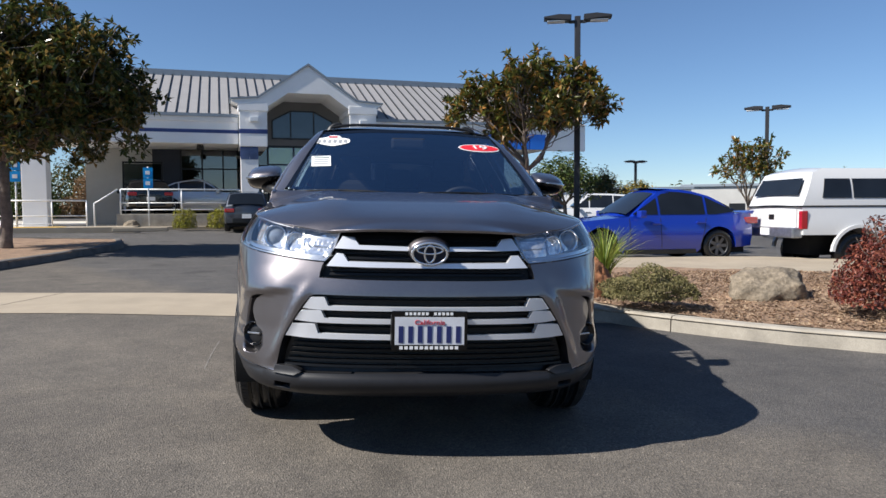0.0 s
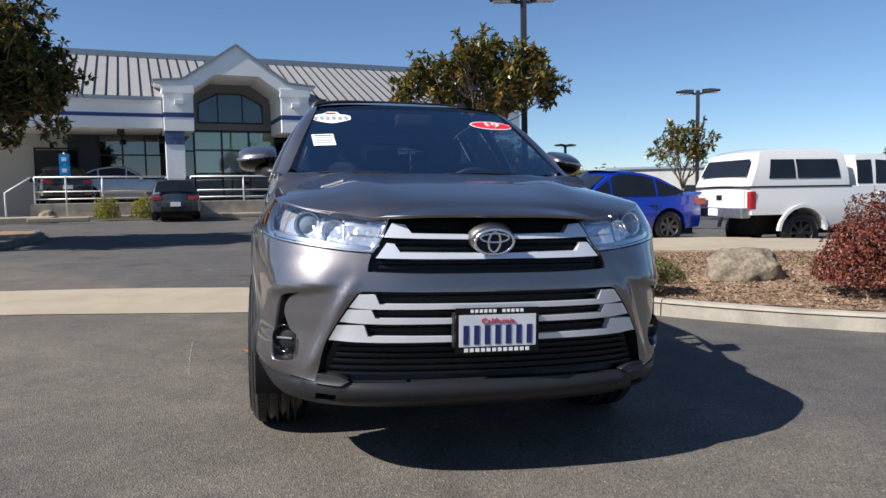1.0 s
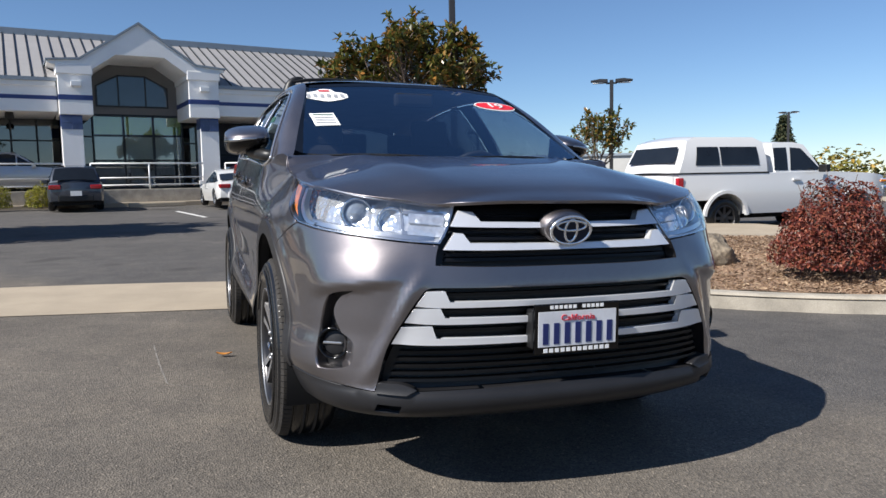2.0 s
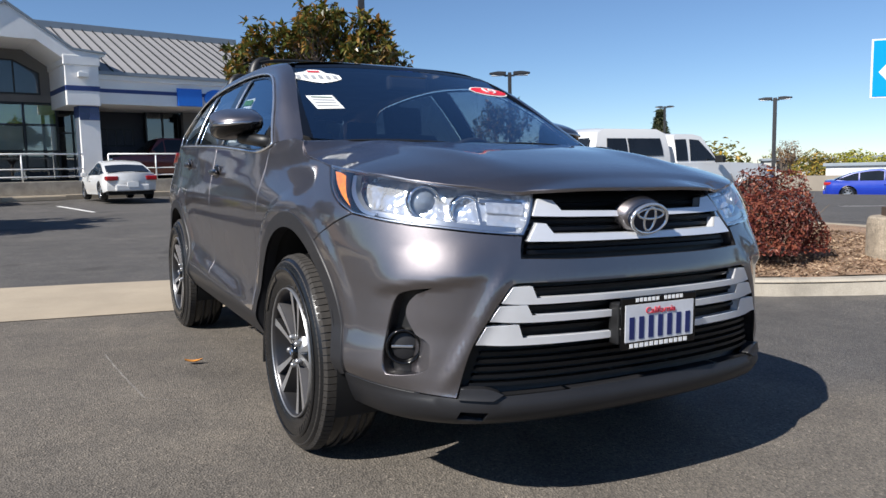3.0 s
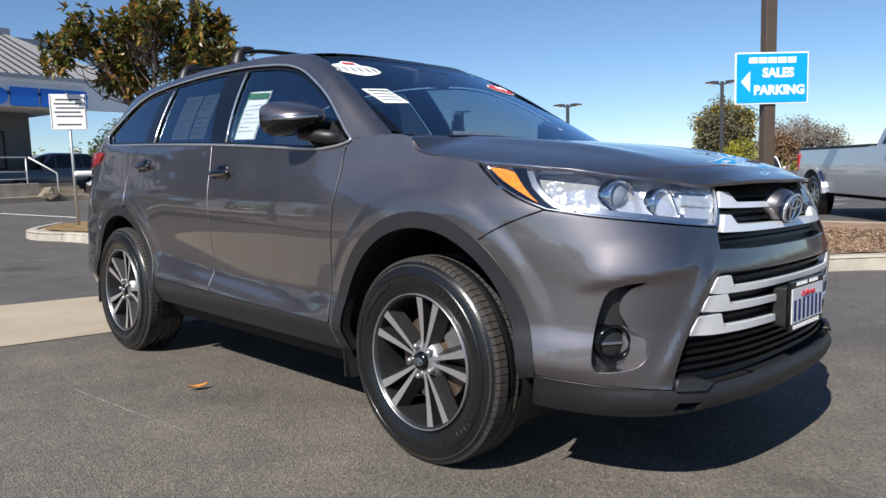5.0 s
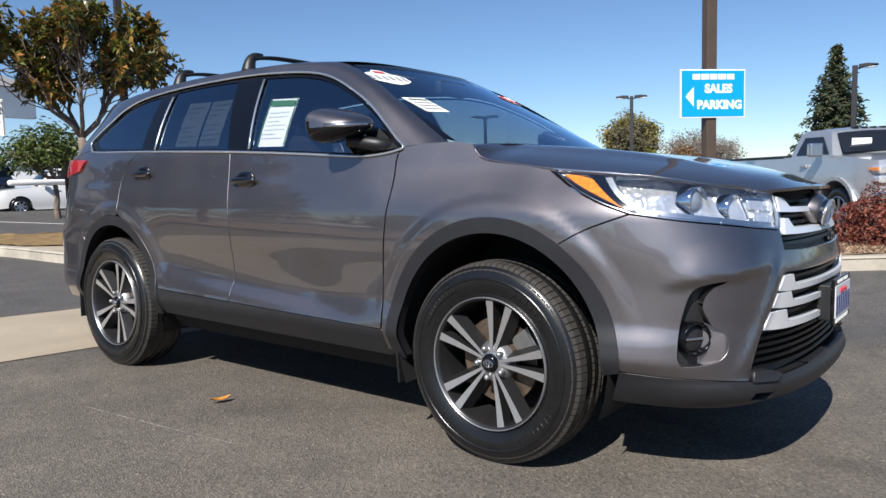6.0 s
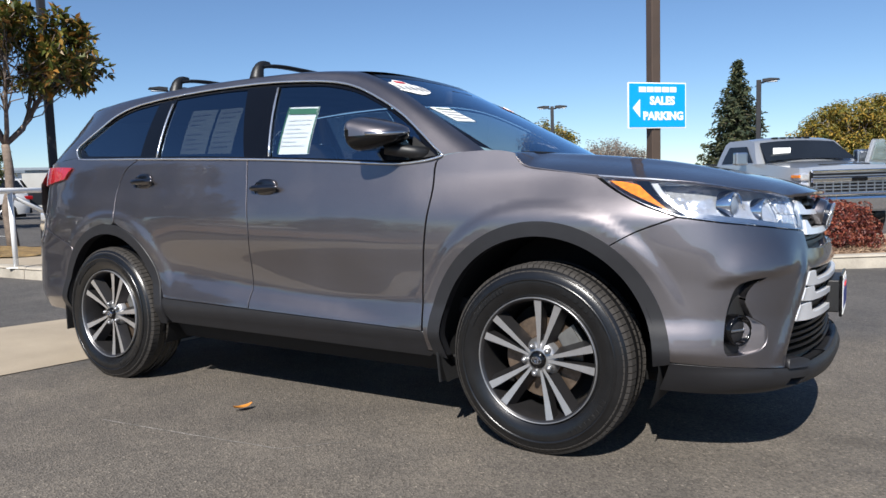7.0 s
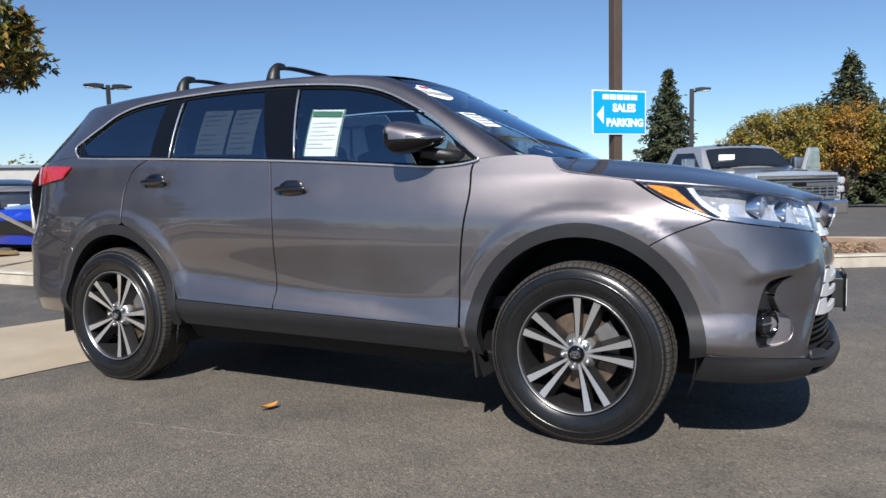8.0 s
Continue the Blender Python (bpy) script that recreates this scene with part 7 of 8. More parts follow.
    part("windscreen", grid_mesh(rows), g, t, smooth=True)
    part("tailgate", box(-W * 0.82, W * 0.82, b - 0.02, b + 0.02, zb + 0.04, belt - 0.02, 0.015), paint, t)
    part("gate_handle", box(-0.09, 0.09, b + 0.018, b + 0.035, belt - 0.22, belt - 0.12, 0.01), M_PLASTIC, t)
    part("rear_bumper", box(-W * 0.95, W * 0.95, b - 0.05, b + 0.16, zb - 0.06, zb + 0.14, 0.03), surface("dull_chrome", (0.4, 0.41, 0.43), 0.35, 0.85, scale=12, amount=0.2), t, "dull chrome step bumper")
    part("number_plate", box(-0.16, 0.16, b + 0.158, b + 0.168, zb - 0.02, zb + 0.12), M_SIGNWHITE, t)
    part("front_bumper", box(-W * 0.95, W * 0.95, f - 0.12, f + 0.1, zb - 0.05, zb + 0.2, 0.04), M_CHROME, t)
    gz0, gz1 = zb + 0.22, hood - 0.09
    gr = part("grille", box(-W * 0.76, W * 0.76, f - 0.06, f + 0.03, gz0, gz1, 0.02), M_PLASTIC, t)
    gm = gz0 + (gz1 - gz0) * 0.62
    for z, d in ((gz0 + 0.012, 0.018), (gm, 0.032), (gz1 - 0.012, 0.018)):
        part("grille_bar", box(-W * 0.78, W * 0.78, f - 0.1, f - 0.05, z - d, z + d, 0.008), M_CHROME, gr)
    for k in range(7):
        z = gz0 + 0.04 + k * (gz1 - gz0 - 0.08) / 6
        if abs(z - gm) > 0.04:
            part("grille_slat", box(-W * 0.75, W * 0.75, f - 0.08, f - 0.055, z - 0.009, z + 0.009, 0.004), M_SATIN, gr)
    for u in np.linspace(-0.7, 0.7, 11):
        part("grille_slat", box(W * u - 0.008, W * u + 0.008, f - 0.074, f - 0.056, gz0 + 0.02, gm - 0.03), M_SATIN, gr)
    part("badge", box(-0.13, 0.13, f - 0.115, f - 0.09, gm - 0.03, gm + 0.03, 0.01), M_GLOSSBLACK, gr)
    for s in (1, -1):
        lo, hi = sorted((s * W * 0.78, s * W * 0.94))
        part("headlight", box(lo, hi, f - 0.03, f + 0.16, hood - 0.24, hood - 0.12, 0.03), M_LIGHT, t)
        part("lower_lamp", box(lo, hi, f - 0.03, f + 0.12, hood - 0.38, hood - 0.27, 0.03), M_LIGHT, t)
        part("indicator", box(*sorted((s * W * 0.9, s * W * 0.955)), f - 0.02, f + 0.2, hood - 0.2, hood - 0.15, 0.01), M_AMBER, t)
        lo, hi = sorted((s * W * 0.9, s * (W + 0.005)))
        part("tail_light", box(lo, hi, b - 0.12, b + 0.012, belt - 0.4, belt - 0.05, 0.02), M_RED, t)
        lo, hi = sorted((s * (W + 0.02), s * (W + 0.24)))
        part("mirror", box(lo, hi if not camper or s < 0 else hi - 0.06, cab0 + 0.28, cab0 + 0.40, belt + 0.02, belt + (0.18 if camper else 0.24), 0.03), M_PLASTIC if camper else M_SATIN, t)
        part("door_handle", box(s * W - 0.02, s * W + 0.02, cab0 + 0.85, cab0 + 1.05, belt - 0.15, belt - 0.1, 0.01), paint, t)
        for yy in (-wb / 2, wb / 2):
            wheel_parts(t, s * (W - 0.14), yy, R, 0.27, rim or M_SATIN, 8)
            bm = prism([(yy + (ar + 0.06) * math.cos(a), R + (ar + 0.06) * math.sin(a)) for a in np.linspace(0.1, math.pi - 0.1, 15)] + [(yy + ar * math.cos(a), R + ar * math.sin(a)) for a in np.linspace(math.pi - 0.1, 0.1, 15)], *sorted((s * W * 0.97, s * (W + 0.04))), "x")
            part("arch_flare", bm, paint, t)
    part("chassis", box(-0.45, 0.45, f + 0.5, b - 0.5, R - 0.05, zb + 0.06), M_DARKHOLE, t)
    if camper:
        y0, y1, h0, h1 = cab1 + 0.06, b + 0.0, belt + 0.03, H + 0.1
        prof = [(y0, h0), (y0 + 0.05, h1 - 0.1), (y0 + 0.3, h1), (y1 - 0.5, h1), (y1 - 0.28, h1 - 0.08), (y1 + 0.02, h0)]

        def ch(y, z):
            k = max(0, (z - h0) / (h1 - h0))
            return W * (0.97 - 0.17 * k ** 2)

        part("camper_shell", shell(prof, ch, 0.1, 0.04), paint, t, "white fibreglass camper shell", smooth="angle")
        part("shell_seam", box(-W * 0.97, W * 0.97, y0, y1 + 0.02, h0 - 0.01, h0 + 0.02), M_PLASTIC, t)
        mid = (y0 + y1) / 2 + 0.1
        side_pane([(y0 + 0.25, h0 + 0.16), (y0 + 0.28, h1 - 0.2), (mid - 0.02, h1 - 0.2), (mid - 0.02, h0 + 0.16)], ch, "camper_window")
        side_pane([(mid + 0.02, h0 + 0.16), (mid + 0.02, h1 - 0.2), (y1 - 0.5, h1 - 0.2), (y1 - 0.42, h0 + 0.16)], ch, "camper_window")
        rows = []
        for i in range(4):
            k = 0.34 + 0.5 * i / 3
            y, z = y1 + 0.02 - 0.30 * k, h0 + (h1 - 0.08 - h0) * k
            rows.append([(ch(y, z) * 0.82 * u, y + 0.045, z) for u in np.linspace(-1, 1, 7)])
        part("rear_window", grid_mesh(rows), g, t, smooth=True)
    else:
        part("bed_rail", box(-W * 0.97, W * 0.97, cab1 + 0.05, b - 0.02, belt + 0.02, belt + 0.07, 0.02), M_PLASTIC, t)
    if open_door:
        door = part("open_door", prism([(cab0 + 0.1, belt), (cab0 + 0.45, H - 0.06), (cab0 + 1.0, H - 0.05), (cab0 + 1.12, belt), (cab0 + 1.12, zb + 0.1), (cab0 + 0.1, zb + 0.1)], 0, 0.07, "x", 0.02), paint, t, m=Matrix.Translation((W, cab0 + 0.1, 0)) @ pose(0, 0, 0, 0, 0, -55) @ Matrix.Translation((0, -cab0 - 0.1, 0)))
        for xx in (-0.006, 0.072):
            part("door_window", prism([(cab0 + 0.28, belt + 0.05), (cab0 + 0.52, H - 0.12), (cab0 + 0.94, H - 0.11), (cab0 + 1.03, belt + 0.05)], xx, xx + 0.004, "x"), surface("pale_window", (0.2, 0.26, 0.27), 0.05, scale=2, spec=0.9), door)
    if not camper:
        part("bonnet_vent", box(-0.42, 0.42, f + 0.22, f + 0.34, hood - 0.02, hood + 0.012, 0.01), M_PLASTIC, t)
        for u in (-0.3, -0.15, 0, 0.15, 0.3):
            part("marker_lamp", box(u - 0.04, u + 0.04, cab0 + 0.62, cab0 + 0.72, H - 0.02, H + 0.03, 0.01), M_GLOSSBLACK, t)
        part("windscreen_sheet", box(-0.62, -0.3, cab0 + 0.22, cab0 + 0.225, belt + 0.12, belt + 0.3), M_PAPER, t, m=Matrix.Translation((0, -0.03, 0)))
    return t


build_pickup(parked(10.8, 9.62, 0, -0.2), P_WHITE, "white pickup truck with camper shell and raised suspension", 5.6, 1.98, 1.95, 0.41, True, rim=M_RIMDARK, belt_k=0.66)
build_pickup(parked(11.77, 1.03, -141.5, -0.12), P_SILVER, "silver grey heavy-duty pickup parked beyond the mulch bed", 6.43, 2.0, 1.78, 0.43, cab_span=(0.08, 1.78), belt_k=0.735, open_door=True)
build_car(parked(32.8, 17.2, -60, -0.78), P_BLUE, "blue sedan parked across the lot", length=4.9, width=1.86, height=1.45)
build_car(parked(34.6, 12.9, -60, -0.78), P_BLACK, "black SUV parked across the lot", "suv", 4.7, 1.9, 1.75, "suv")
build_car(parked(43.5, 16.0, -150, -0.8), P_WHITE, "white van parked far across the lot", "van", 5.2, 2.0, 2.0, "suv")
build_car(parked(43.0, 12.4, -150, -0.8), P_WHITE, "white crossover parked far across the lot", "crossover", 4.5, 1.85, 1.65, "suv")
build_car(parked(9.5, 27.1, 170, 0.1), P_WHITE, "white compact SUV parked beyond the tree", "crossover", 4.5, 1.84, 1.68, "suv")
build_car(parked(11.2, 22.4, 60, 0.05), P_SLATE, "dark grey sedan parked behind the barrier rail", length=4.7, width=1.82, height=1.45)
for u, v, head, paint_, lb, kd, nm in ((-6.6, 1.8, 0, P_SILVER, "silver sedan displayed on the terrace", "sedan", "sedan"), (-9.0, 2.2, 100, P_BLACK, "black sedan displayed on the terrace", "sedan", "sedan"), (3.1, 1.3, 180, P_MAROON, "maroon SUV displayed on the terrace", "suv", "suv"), (7.6, 1.2, 170, P_SLATE, "dark SUV displayed at the terrace end", "suv", "suv")):
    q = SHOW @ Vector((u, v, 0))
    build_car(Matrix.Translation((q.x, q.y, 0.98 if u < 5 else 0.5)) @ pose(0, 0, 0, 0, 0, 11 + head + 90), paint_, lb, nm, 4.6, 1.82, 1.46 if kd == "sedan" else 1.66, kd, group="display cars")

# ---- plants ----
rng = np.random.default_rng(7)


def mesh_raw(name, verts, faces, mat):
    me = bpy.data.meshes.new(name)
    me.from_pydata([tuple(v) for v in verts], [], faces)
    me.materials.append(mat)
    return me


def leaves(centres, normals, size, aspect=2.4, fold=0.25, jitter=0.35):
    """Folded leaves: four corners and a mid rib, one island each."""
    V, F = [], []
    n = len(centres)
    up = rng.normal(size=(n, 3))
    for c, d, u in zip(centres, normals, up):
        d = d / (np.linalg.norm(d) + 1e-9)
        a = np.cross(d, u)
        a /= np.linalg.norm(a) + 1e-9
        b = np.cross(d, a)
        L = size * (1 + jitter * (rng.random() - 0.5) * 2)
        w = L / aspect
        k = len(V)
        V += [c - a * L * 0.5, c + b * w * 0.5 + d * w * fold, c + a * L * 0.5 - d * L * 0.12, c - b * w * 0.5 + d * w * fold]
        F += [(k, k + 1, k + 2), (k, k + 2, k + 3)]
    return V, F


def rosettes(tips, per, size, aspect=2.1):
    """Whorls of leaves round the ends of twigs, each leaf bent outwards."""
    V, F = [], []
    for t, out in tips:
        for _ in range(per):
            a = rng.normal(size=3) + out * 0.7
            a /= np.linalg.norm(a)
            d = np.array((0, 0, 1.0)) - a * a[2] + rng.normal(size=3) * 0.35
            d -= a * d.dot(a)
            d /= np.linalg.norm(d) + 1e-9
            b = np.cross(d, a)
            L = size * (0.7 + 0.6 * rng.random())
            w = L / aspect
            k = len(V)
            V += [t, t + a * L * 0.45 + b * w * 0.5 + d * w * 0.15, t + a * L - d * L * 0.18, t + a * L * 0.45 - b * w * 0.5 + d * w * 0.15]
            F += [(k, k + 1, k + 2), (k, k + 2, k + 3)]
    return V, F


def limb(bm, a, b, r0, r1, bend=0.12):
    a, b = Vector(a), Vector(b)
    L = (b - a).length
    mid = [a.lerp(b, t) + Vector(rng.normal(size=3)) * float(bend * L * math.sin(math.pi * t) * 0.4) for t in np.linspace(0, 1, 6)]
    tube(mid, [r0 + (r1 - r0) * t for t in np.linspace(0, 1, 6)], 7, bm)
    return mid


def broad_tree(name, x, y, trunk_h, trunk_r, centre, radii, clumps, per, size, mat, label, z=None, gap=0.0, group="trees", lean=(0, 0), lobes=()):
    base = ground_z(x, y) + 0.1 if z is None else z
    tree = thing(name, Matrix.Translation((x, y, base)), label, "tree", group)
    bm = bmesh.new()
    top = (lean[0], lean[1], trunk_h)
    limb(bm, (0, 0, -0.15), top, trunk_r * 1.25, trunk_r * 0.8, 0.04)
    C = np.array(centre) - np.array((x, y, base))
    pts, nrm, whorls = [], [], []
    whorl = name == "magnolia_tree"
    tips = []
    k = 0
    while len(tips) < clumps and k < 4000:
        k += 1
        d = rng.normal(size=3)
        d /= np.linalg.norm(d)
        r = rng.random() ** 0.42
        if d[2] < -0.6:
            continue
        bump_ = 0.82 + 0.3 * noise.noise(Vector(d * 2.1) + Vector((x, y, 0)))
        if lobes:
            lb_ = lobes[len(tips) % len(lobes)]
            tips.append(C + np.array(lb_[:3]) + d * rng.random() ** 0.4 * lb_[3] * bump_)
        else:
            tips.append(C + d * r * np.array(radii) * bump_)
    main = []
    for i in range(6):
        a = 2 * math.pi * (i + rng.random() * 0.6) / 6
        e = C + np.array((math.cos(a) * radii[0] * 0.5, math.sin(a) * radii[1] * 0.5, radii[2] * (rng.random() * 0.6 - 0.25)))
        main.append((limb(bm, top, e, trunk_r * 0.55, trunk_r * 0.2), e))
    for t in tips:
        j = min(range(len(main)), key=lambda q: np.linalg.norm(main[q][1] - t))
        q = main[j][0][rng.integers(2, 6)]
        limb(bm, q, t, trunk_r * 0.14, 0.008, 0.2)
        cr = size * (1.5 if whorl else 2.3)
        if whorl:
            for _ in range(max(2, per // 8)):
                d = rng.normal(size=3)
                d /= np.linalg.norm(d)
                whorls.append((t + d * cr * rng.random() ** 0.5, d * 0.6 + np.array((0, 0, 0.4))))
            continue
        for _ in range(per):
            d = rng.normal(size=3)
            d /= np.linalg.norm(d)
            pts.append(t + d * cr * rng.random() ** 0.5)
            nrm.append(d * 0.6 + np.array((0, 0, 0.55)))
    part("trunk", bm, M_BARK, tree, "grey-brown trunk with spreading limbs", smooth=True)
    V, F = rosettes(whorls, 8, size) if whorl else leaves(pts, nrm, size)
    ob = new("crown", mesh_raw("crown", V, F, mat))
    ob.parent = tree
    return tree


L_MAG = leaf_material("magnolia_leaf", (0.035, 0.05, 0.012), (0.12, 0.13, 0.028), (0.36, 0.17, 0.045), 0.3)
L_DARK = leaf_material("dark_leaf", (0.022, 0.036, 0.01), (0.08, 0.1, 0.026), (0.27, 0.16, 0.045), 0.28)
L_GREEN = leaf_material("green_leaf", (0.03, 0.06, 0.015), (0.08, 0.12, 0.025), (0.16, 0.17, 0.04), 0.5)
L_OLIVE = leaf_material("olive_leaf", (0.08, 0.095, 0.02), (0.22, 0.19, 0.035), (0.46, 0.28, 0.05), 0.55)
L_YELLOW = leaf_material("yellow_leaf", (0.16, 0.17, 0.02), (0.30, 0.29, 0.03), (0.42, 0.36, 0.05), 0.55)
L_RED = leaf_material("barberry_leaf", (0.055, 0.014, 0.013), (0.17, 0.035, 0.025), (0.34, 0.12, 0.07), 0.5)
L_FIR = leaf_material("fir_needle", (0.02, 0.035, 0.02), (0.06, 0.08, 0.04), (0.14, 0.13, 0.06), 0.7)
L_BROWN = leaf_material("brown_leaf", (0.12, 0.07, 0.035), (0.24, 0.14, 0.07), (0.34, 0.22, 0.12), 0.6)
L_GREY = leaf_material("bare_twig", (0.17, 0.14, 0.12), (0.26, 0.22, 0.19), (0.34, 0.3, 0.26), 0.8)
L_SHRUB = leaf_material("shrub_leaf", (0.09, 0.085, 0.03), (0.2, 0.18, 0.075), (0.32, 0.27, 0.13), 0.7)
L_BLADE = leaf_material("grass_blade", (0.10, 0.17, 0.02), (0.25, 0.31, 0.05), (0.45, 0.42, 0.12), 0.5)

broad_tree("magnolia_tree", -8.2, 12.75, 1.95, 0.115, (-7.7, 12.9, 3.6), (3.4, 2.4, 2.75), 720, 48, 0.17, L_DARK, "large evergreen magnolia with dense dark glossy leaves", z=0.25)
broad_tree("magnolia_tree", 3.35, 11.9, 1.75, 0.085, (3.45, 11.9, 3.3), (2.0, 1.7, 1.1), 190, 48, 0.16, L_MAG, "young magnolia with olive and rust-brown leaves", z=0.22, lobes=((-1.35, 0.3, 0.1, 0.75), (-0.55, -0.6, 0.5, 0.7), (0.15, 0.3, 0.75, 0.7), (0.9, -0.3, 0.4, 0.65), (1.5, 0.3, 0.15, 0.6), (0.3, -0.9, -0.2, 0.6), (0.0, 1.0, 0.05, 0.75), (-0.6, 0.2, -0.35, 0.55)))
broad_tree("magnolia_tree", 12.9, 19.6, 1.2, 0.07, (12.9, 19.5, 2.6), (1.35, 1.35, 1.05), 80, 30, 0.16, L_MAG, "small magnolia with sparse olive leaves", z=-0.05)
broad_tree("street_tree", 6.6, 20.4, 1.1, 0.08, (6.5, 20.4, 2.1), (1.5, 1.5, 0.95), 110, 34, 0.14, L_GREEN, "rounded green shade tree beside the showroom", z=0.15)
broad_tree("street_tree", 11.7, 31.9, 1.2, 0.1, (11.7, 31.9, 2.3), (1.25, 1.25, 1.1), 60, 30, 0.18, L_DARK, "small dark evergreen tree")
broad_tree("street_tree", 16.0, 37.8, 1.0, 0.1, (16.0, 37.8, 2.0), (1.4, 1.4, 0.8), 50, 30, 0.2, L_OLIVE, "small tree with olive green leaves")
broad_tree("round_tree", 51.9, 22.2, 1.5, 0.25, (51.9, 22.2, 3.0), (2.5, 2.5, 3.1), 240, 40, 0.3, L_OLIVE, "tall rounded olive-brown tree", z=-1.0)
broad_tree("round_tree", 47.7, 20.4, 1.5, 0.2, (47.7, 20.4, 2.7), (2.2, 2.2, 2.4), 180, 36, 0.24, leaf_material("grey_olive_leaf", (0.05, 0.05, 0.025), (0.13, 0.12, 0.06), (0.24, 0.2, 0.12), 0.6), "dense grey-green evergreen tree", z=-1.0)
broad_tree("yellow_tree", 41.7, 16.7, 0.8, 0.12, (41.7, 16.7, 1.2), (1.3, 1.3, 1.3), 90, 30, 0.16, L_YELLOW, "bright yellow-green shrub tree", z=-0.9)
broad_tree("brown_tree", 53.7, 18.7, 1.0, 0.15, (53.7, 18.7, 1.6), (2.4, 2.0, 1.7), 110, 30, 0.22, L_BROWN, "brown autumn tree far across the lot", z=-0.9)
broad_tree("red_tree", 38.6, 26.6, 1.0, 0.1, (38.6, 26.6, 1.5), (1.0, 1.0, 1.2), 60, 18, 0.13, L_BROWN, "thin reddish autumn tree by the wall", z=-0.9)
for (x, y, r, h) in ((63.4, 21.5, 3.2, 3.2), (68.0, 22.0, 3.0, 3.2), (60.0, 17.8, 2.6, 2.6)):
    broad_tree("bare_tree", x, y, 1.5, 0.2, (x, y, h - 0.2), (r, r, h * 0.6), 130, 12, 0.22, L_GREY, "bare tree with grey twigs far off", z=-1.0)


def conifer(x, y, base, h, r, mat, label):
    tree = thing("fir_tree", Matrix.Translation((x, y, base)), label, "tree", "conifers")
    bm = bmesh.new()
    limb(bm, (0, 0, 0), (0, 0, h * 0.97), 0.28, 0.03, 0.01)
    pts, nrm = [], []
    lev = np.linspace(0.1, 0.985, 34)
    for t in lev:
        rr = r * (1 - t) ** 0.85 * (0.8 + 0.35 * rng.random())
        n = max(5, int(11 * (1 - t) + 4))
        for k in range(n):
            a = 2 * math.pi * (k + rng.random()) / n
            L = rr * (0.65 + 0.5 * rng.random())
            tip = np.array((math.cos(a) * L, math.sin(a) * L, h * t - 0.22 * L))
            limb(bm, (0, 0, h * t), tip, 0.04, 0.01, 0.05)
            for u in np.linspace(0.2, 1, max(3, int(9 * L / r + 2))):
                for _ in range(7):
                    pts.append(tip * u + np.array((0, 0, h * t * (1 - u))) + rng.normal(size=3) * 0.13)
                    nrm.append(np.array((math.cos(a) * 0.3, math.sin(a) * 0.3, 1)) + rng.normal(size=3) * 0.5)
    part("trunk", bm, M_BARK, tree)
    V, F = leaves(pts, nrm, 0.42, 2.6)
    ob = new("crown", mesh_raw("crown", V, F, mat))
    ob.parent = tree


conifer(55.5, 8.3, -1.0, 10.4, 3.9, L_FIR, "tall dark green fir tree")
conifer(51.0, -3.9, -1.0, 9.8, 5.2, L_FIR, "tall dark fir behind the autumn hedge")
conifer(52.0, -7.6, -1.0, 9.4, 5.2, L_FIR, "broad dark fir behind the autumn hedge")
conifer(48.0, 46.6, -1.0, 7.0, 2.2, L_FIR, "distant dark green conifer beyond the lot")
conifer(51.6, 50.0, -1.0, 7.4, 2.0, L_FIR, "distant dark green conifer beyond the lot")
for (x, y, r, h, mat, lb) in ((38.2, 1.2, 2.0, 3.9, L_OLIVE, "olive green autumn tree in a row"), (38.2, -0.9, 2.3, 4.4, L_OLIVE, "olive green autumn tree in a row"), (38.3, -3.1, 2.2, 4.2, leaf_material("orange_leaf", (0.13, 0.09, 0.02), (0.34, 0.20, 0.03), (0.5, 0.24, 0.04), 0.55), "orange autumn tree in a row"), (37.8, -5.6, 2.4, 4.4, L_OLIVE, "olive green autumn tree in a row"), (38.5, -8.6, 2.6, 4.2, L_OLIVE, "olive green autumn tree in a row")):
    broad_tree("hedge_tree", x, y, 0.9, 0.15, (x, y, h / 2 + 0.4), (r, r, h * 0.62), 230, 56, 0.17, mat, lb, z=-0.8, group="autumn trees")


def bush(name, x, y, z, radii, n, size, mat, label, cat="shrub", aspect=2.0, sticks=40):
    b = thing(name, Matrix.Translation((x, y, z)), label, cat)
    pts, nrm = [], []
    bm = bmesh.new()
    R = np.array(radii)
    for _ in range(sticks):
        d = rng.normal(size=3)
        d[2] = abs(d[2]) + 0.2
        d /= np.linalg.norm(d)
        limb(bm, (rng.normal() * 0.05, rng.normal() * 0.05, 0), d * R * np.array((1, 1, 1.0)) * (0.85 + 0.25 * rng.random()), 0.008, 0.003, 0.15)
    for _ in range(n):
        d = rng.normal(size=3)
        d[2] = abs(d[2]) * 0.9
        d /= np.linalg.norm(d)
        f = 0.88 + 0.28 * noise.noise(Vector(d * 2.6) + Vector((x, y, 3)))
        r = f * (1 - 0.4 * rng.random() ** 2.2)
        pts.append(d * R * r + np.array((0, 0, 0.03)))
        nrm.append(d + rng.normal(size=3) * 0.5)
    part("stem_tuft", bm, M_BARK, b)
    V, F = leaves(pts, nrm, size, aspect)
    ob = new("foliage", mesh_raw("foliage", V, F, mat))
    ob.parent = b
    return b


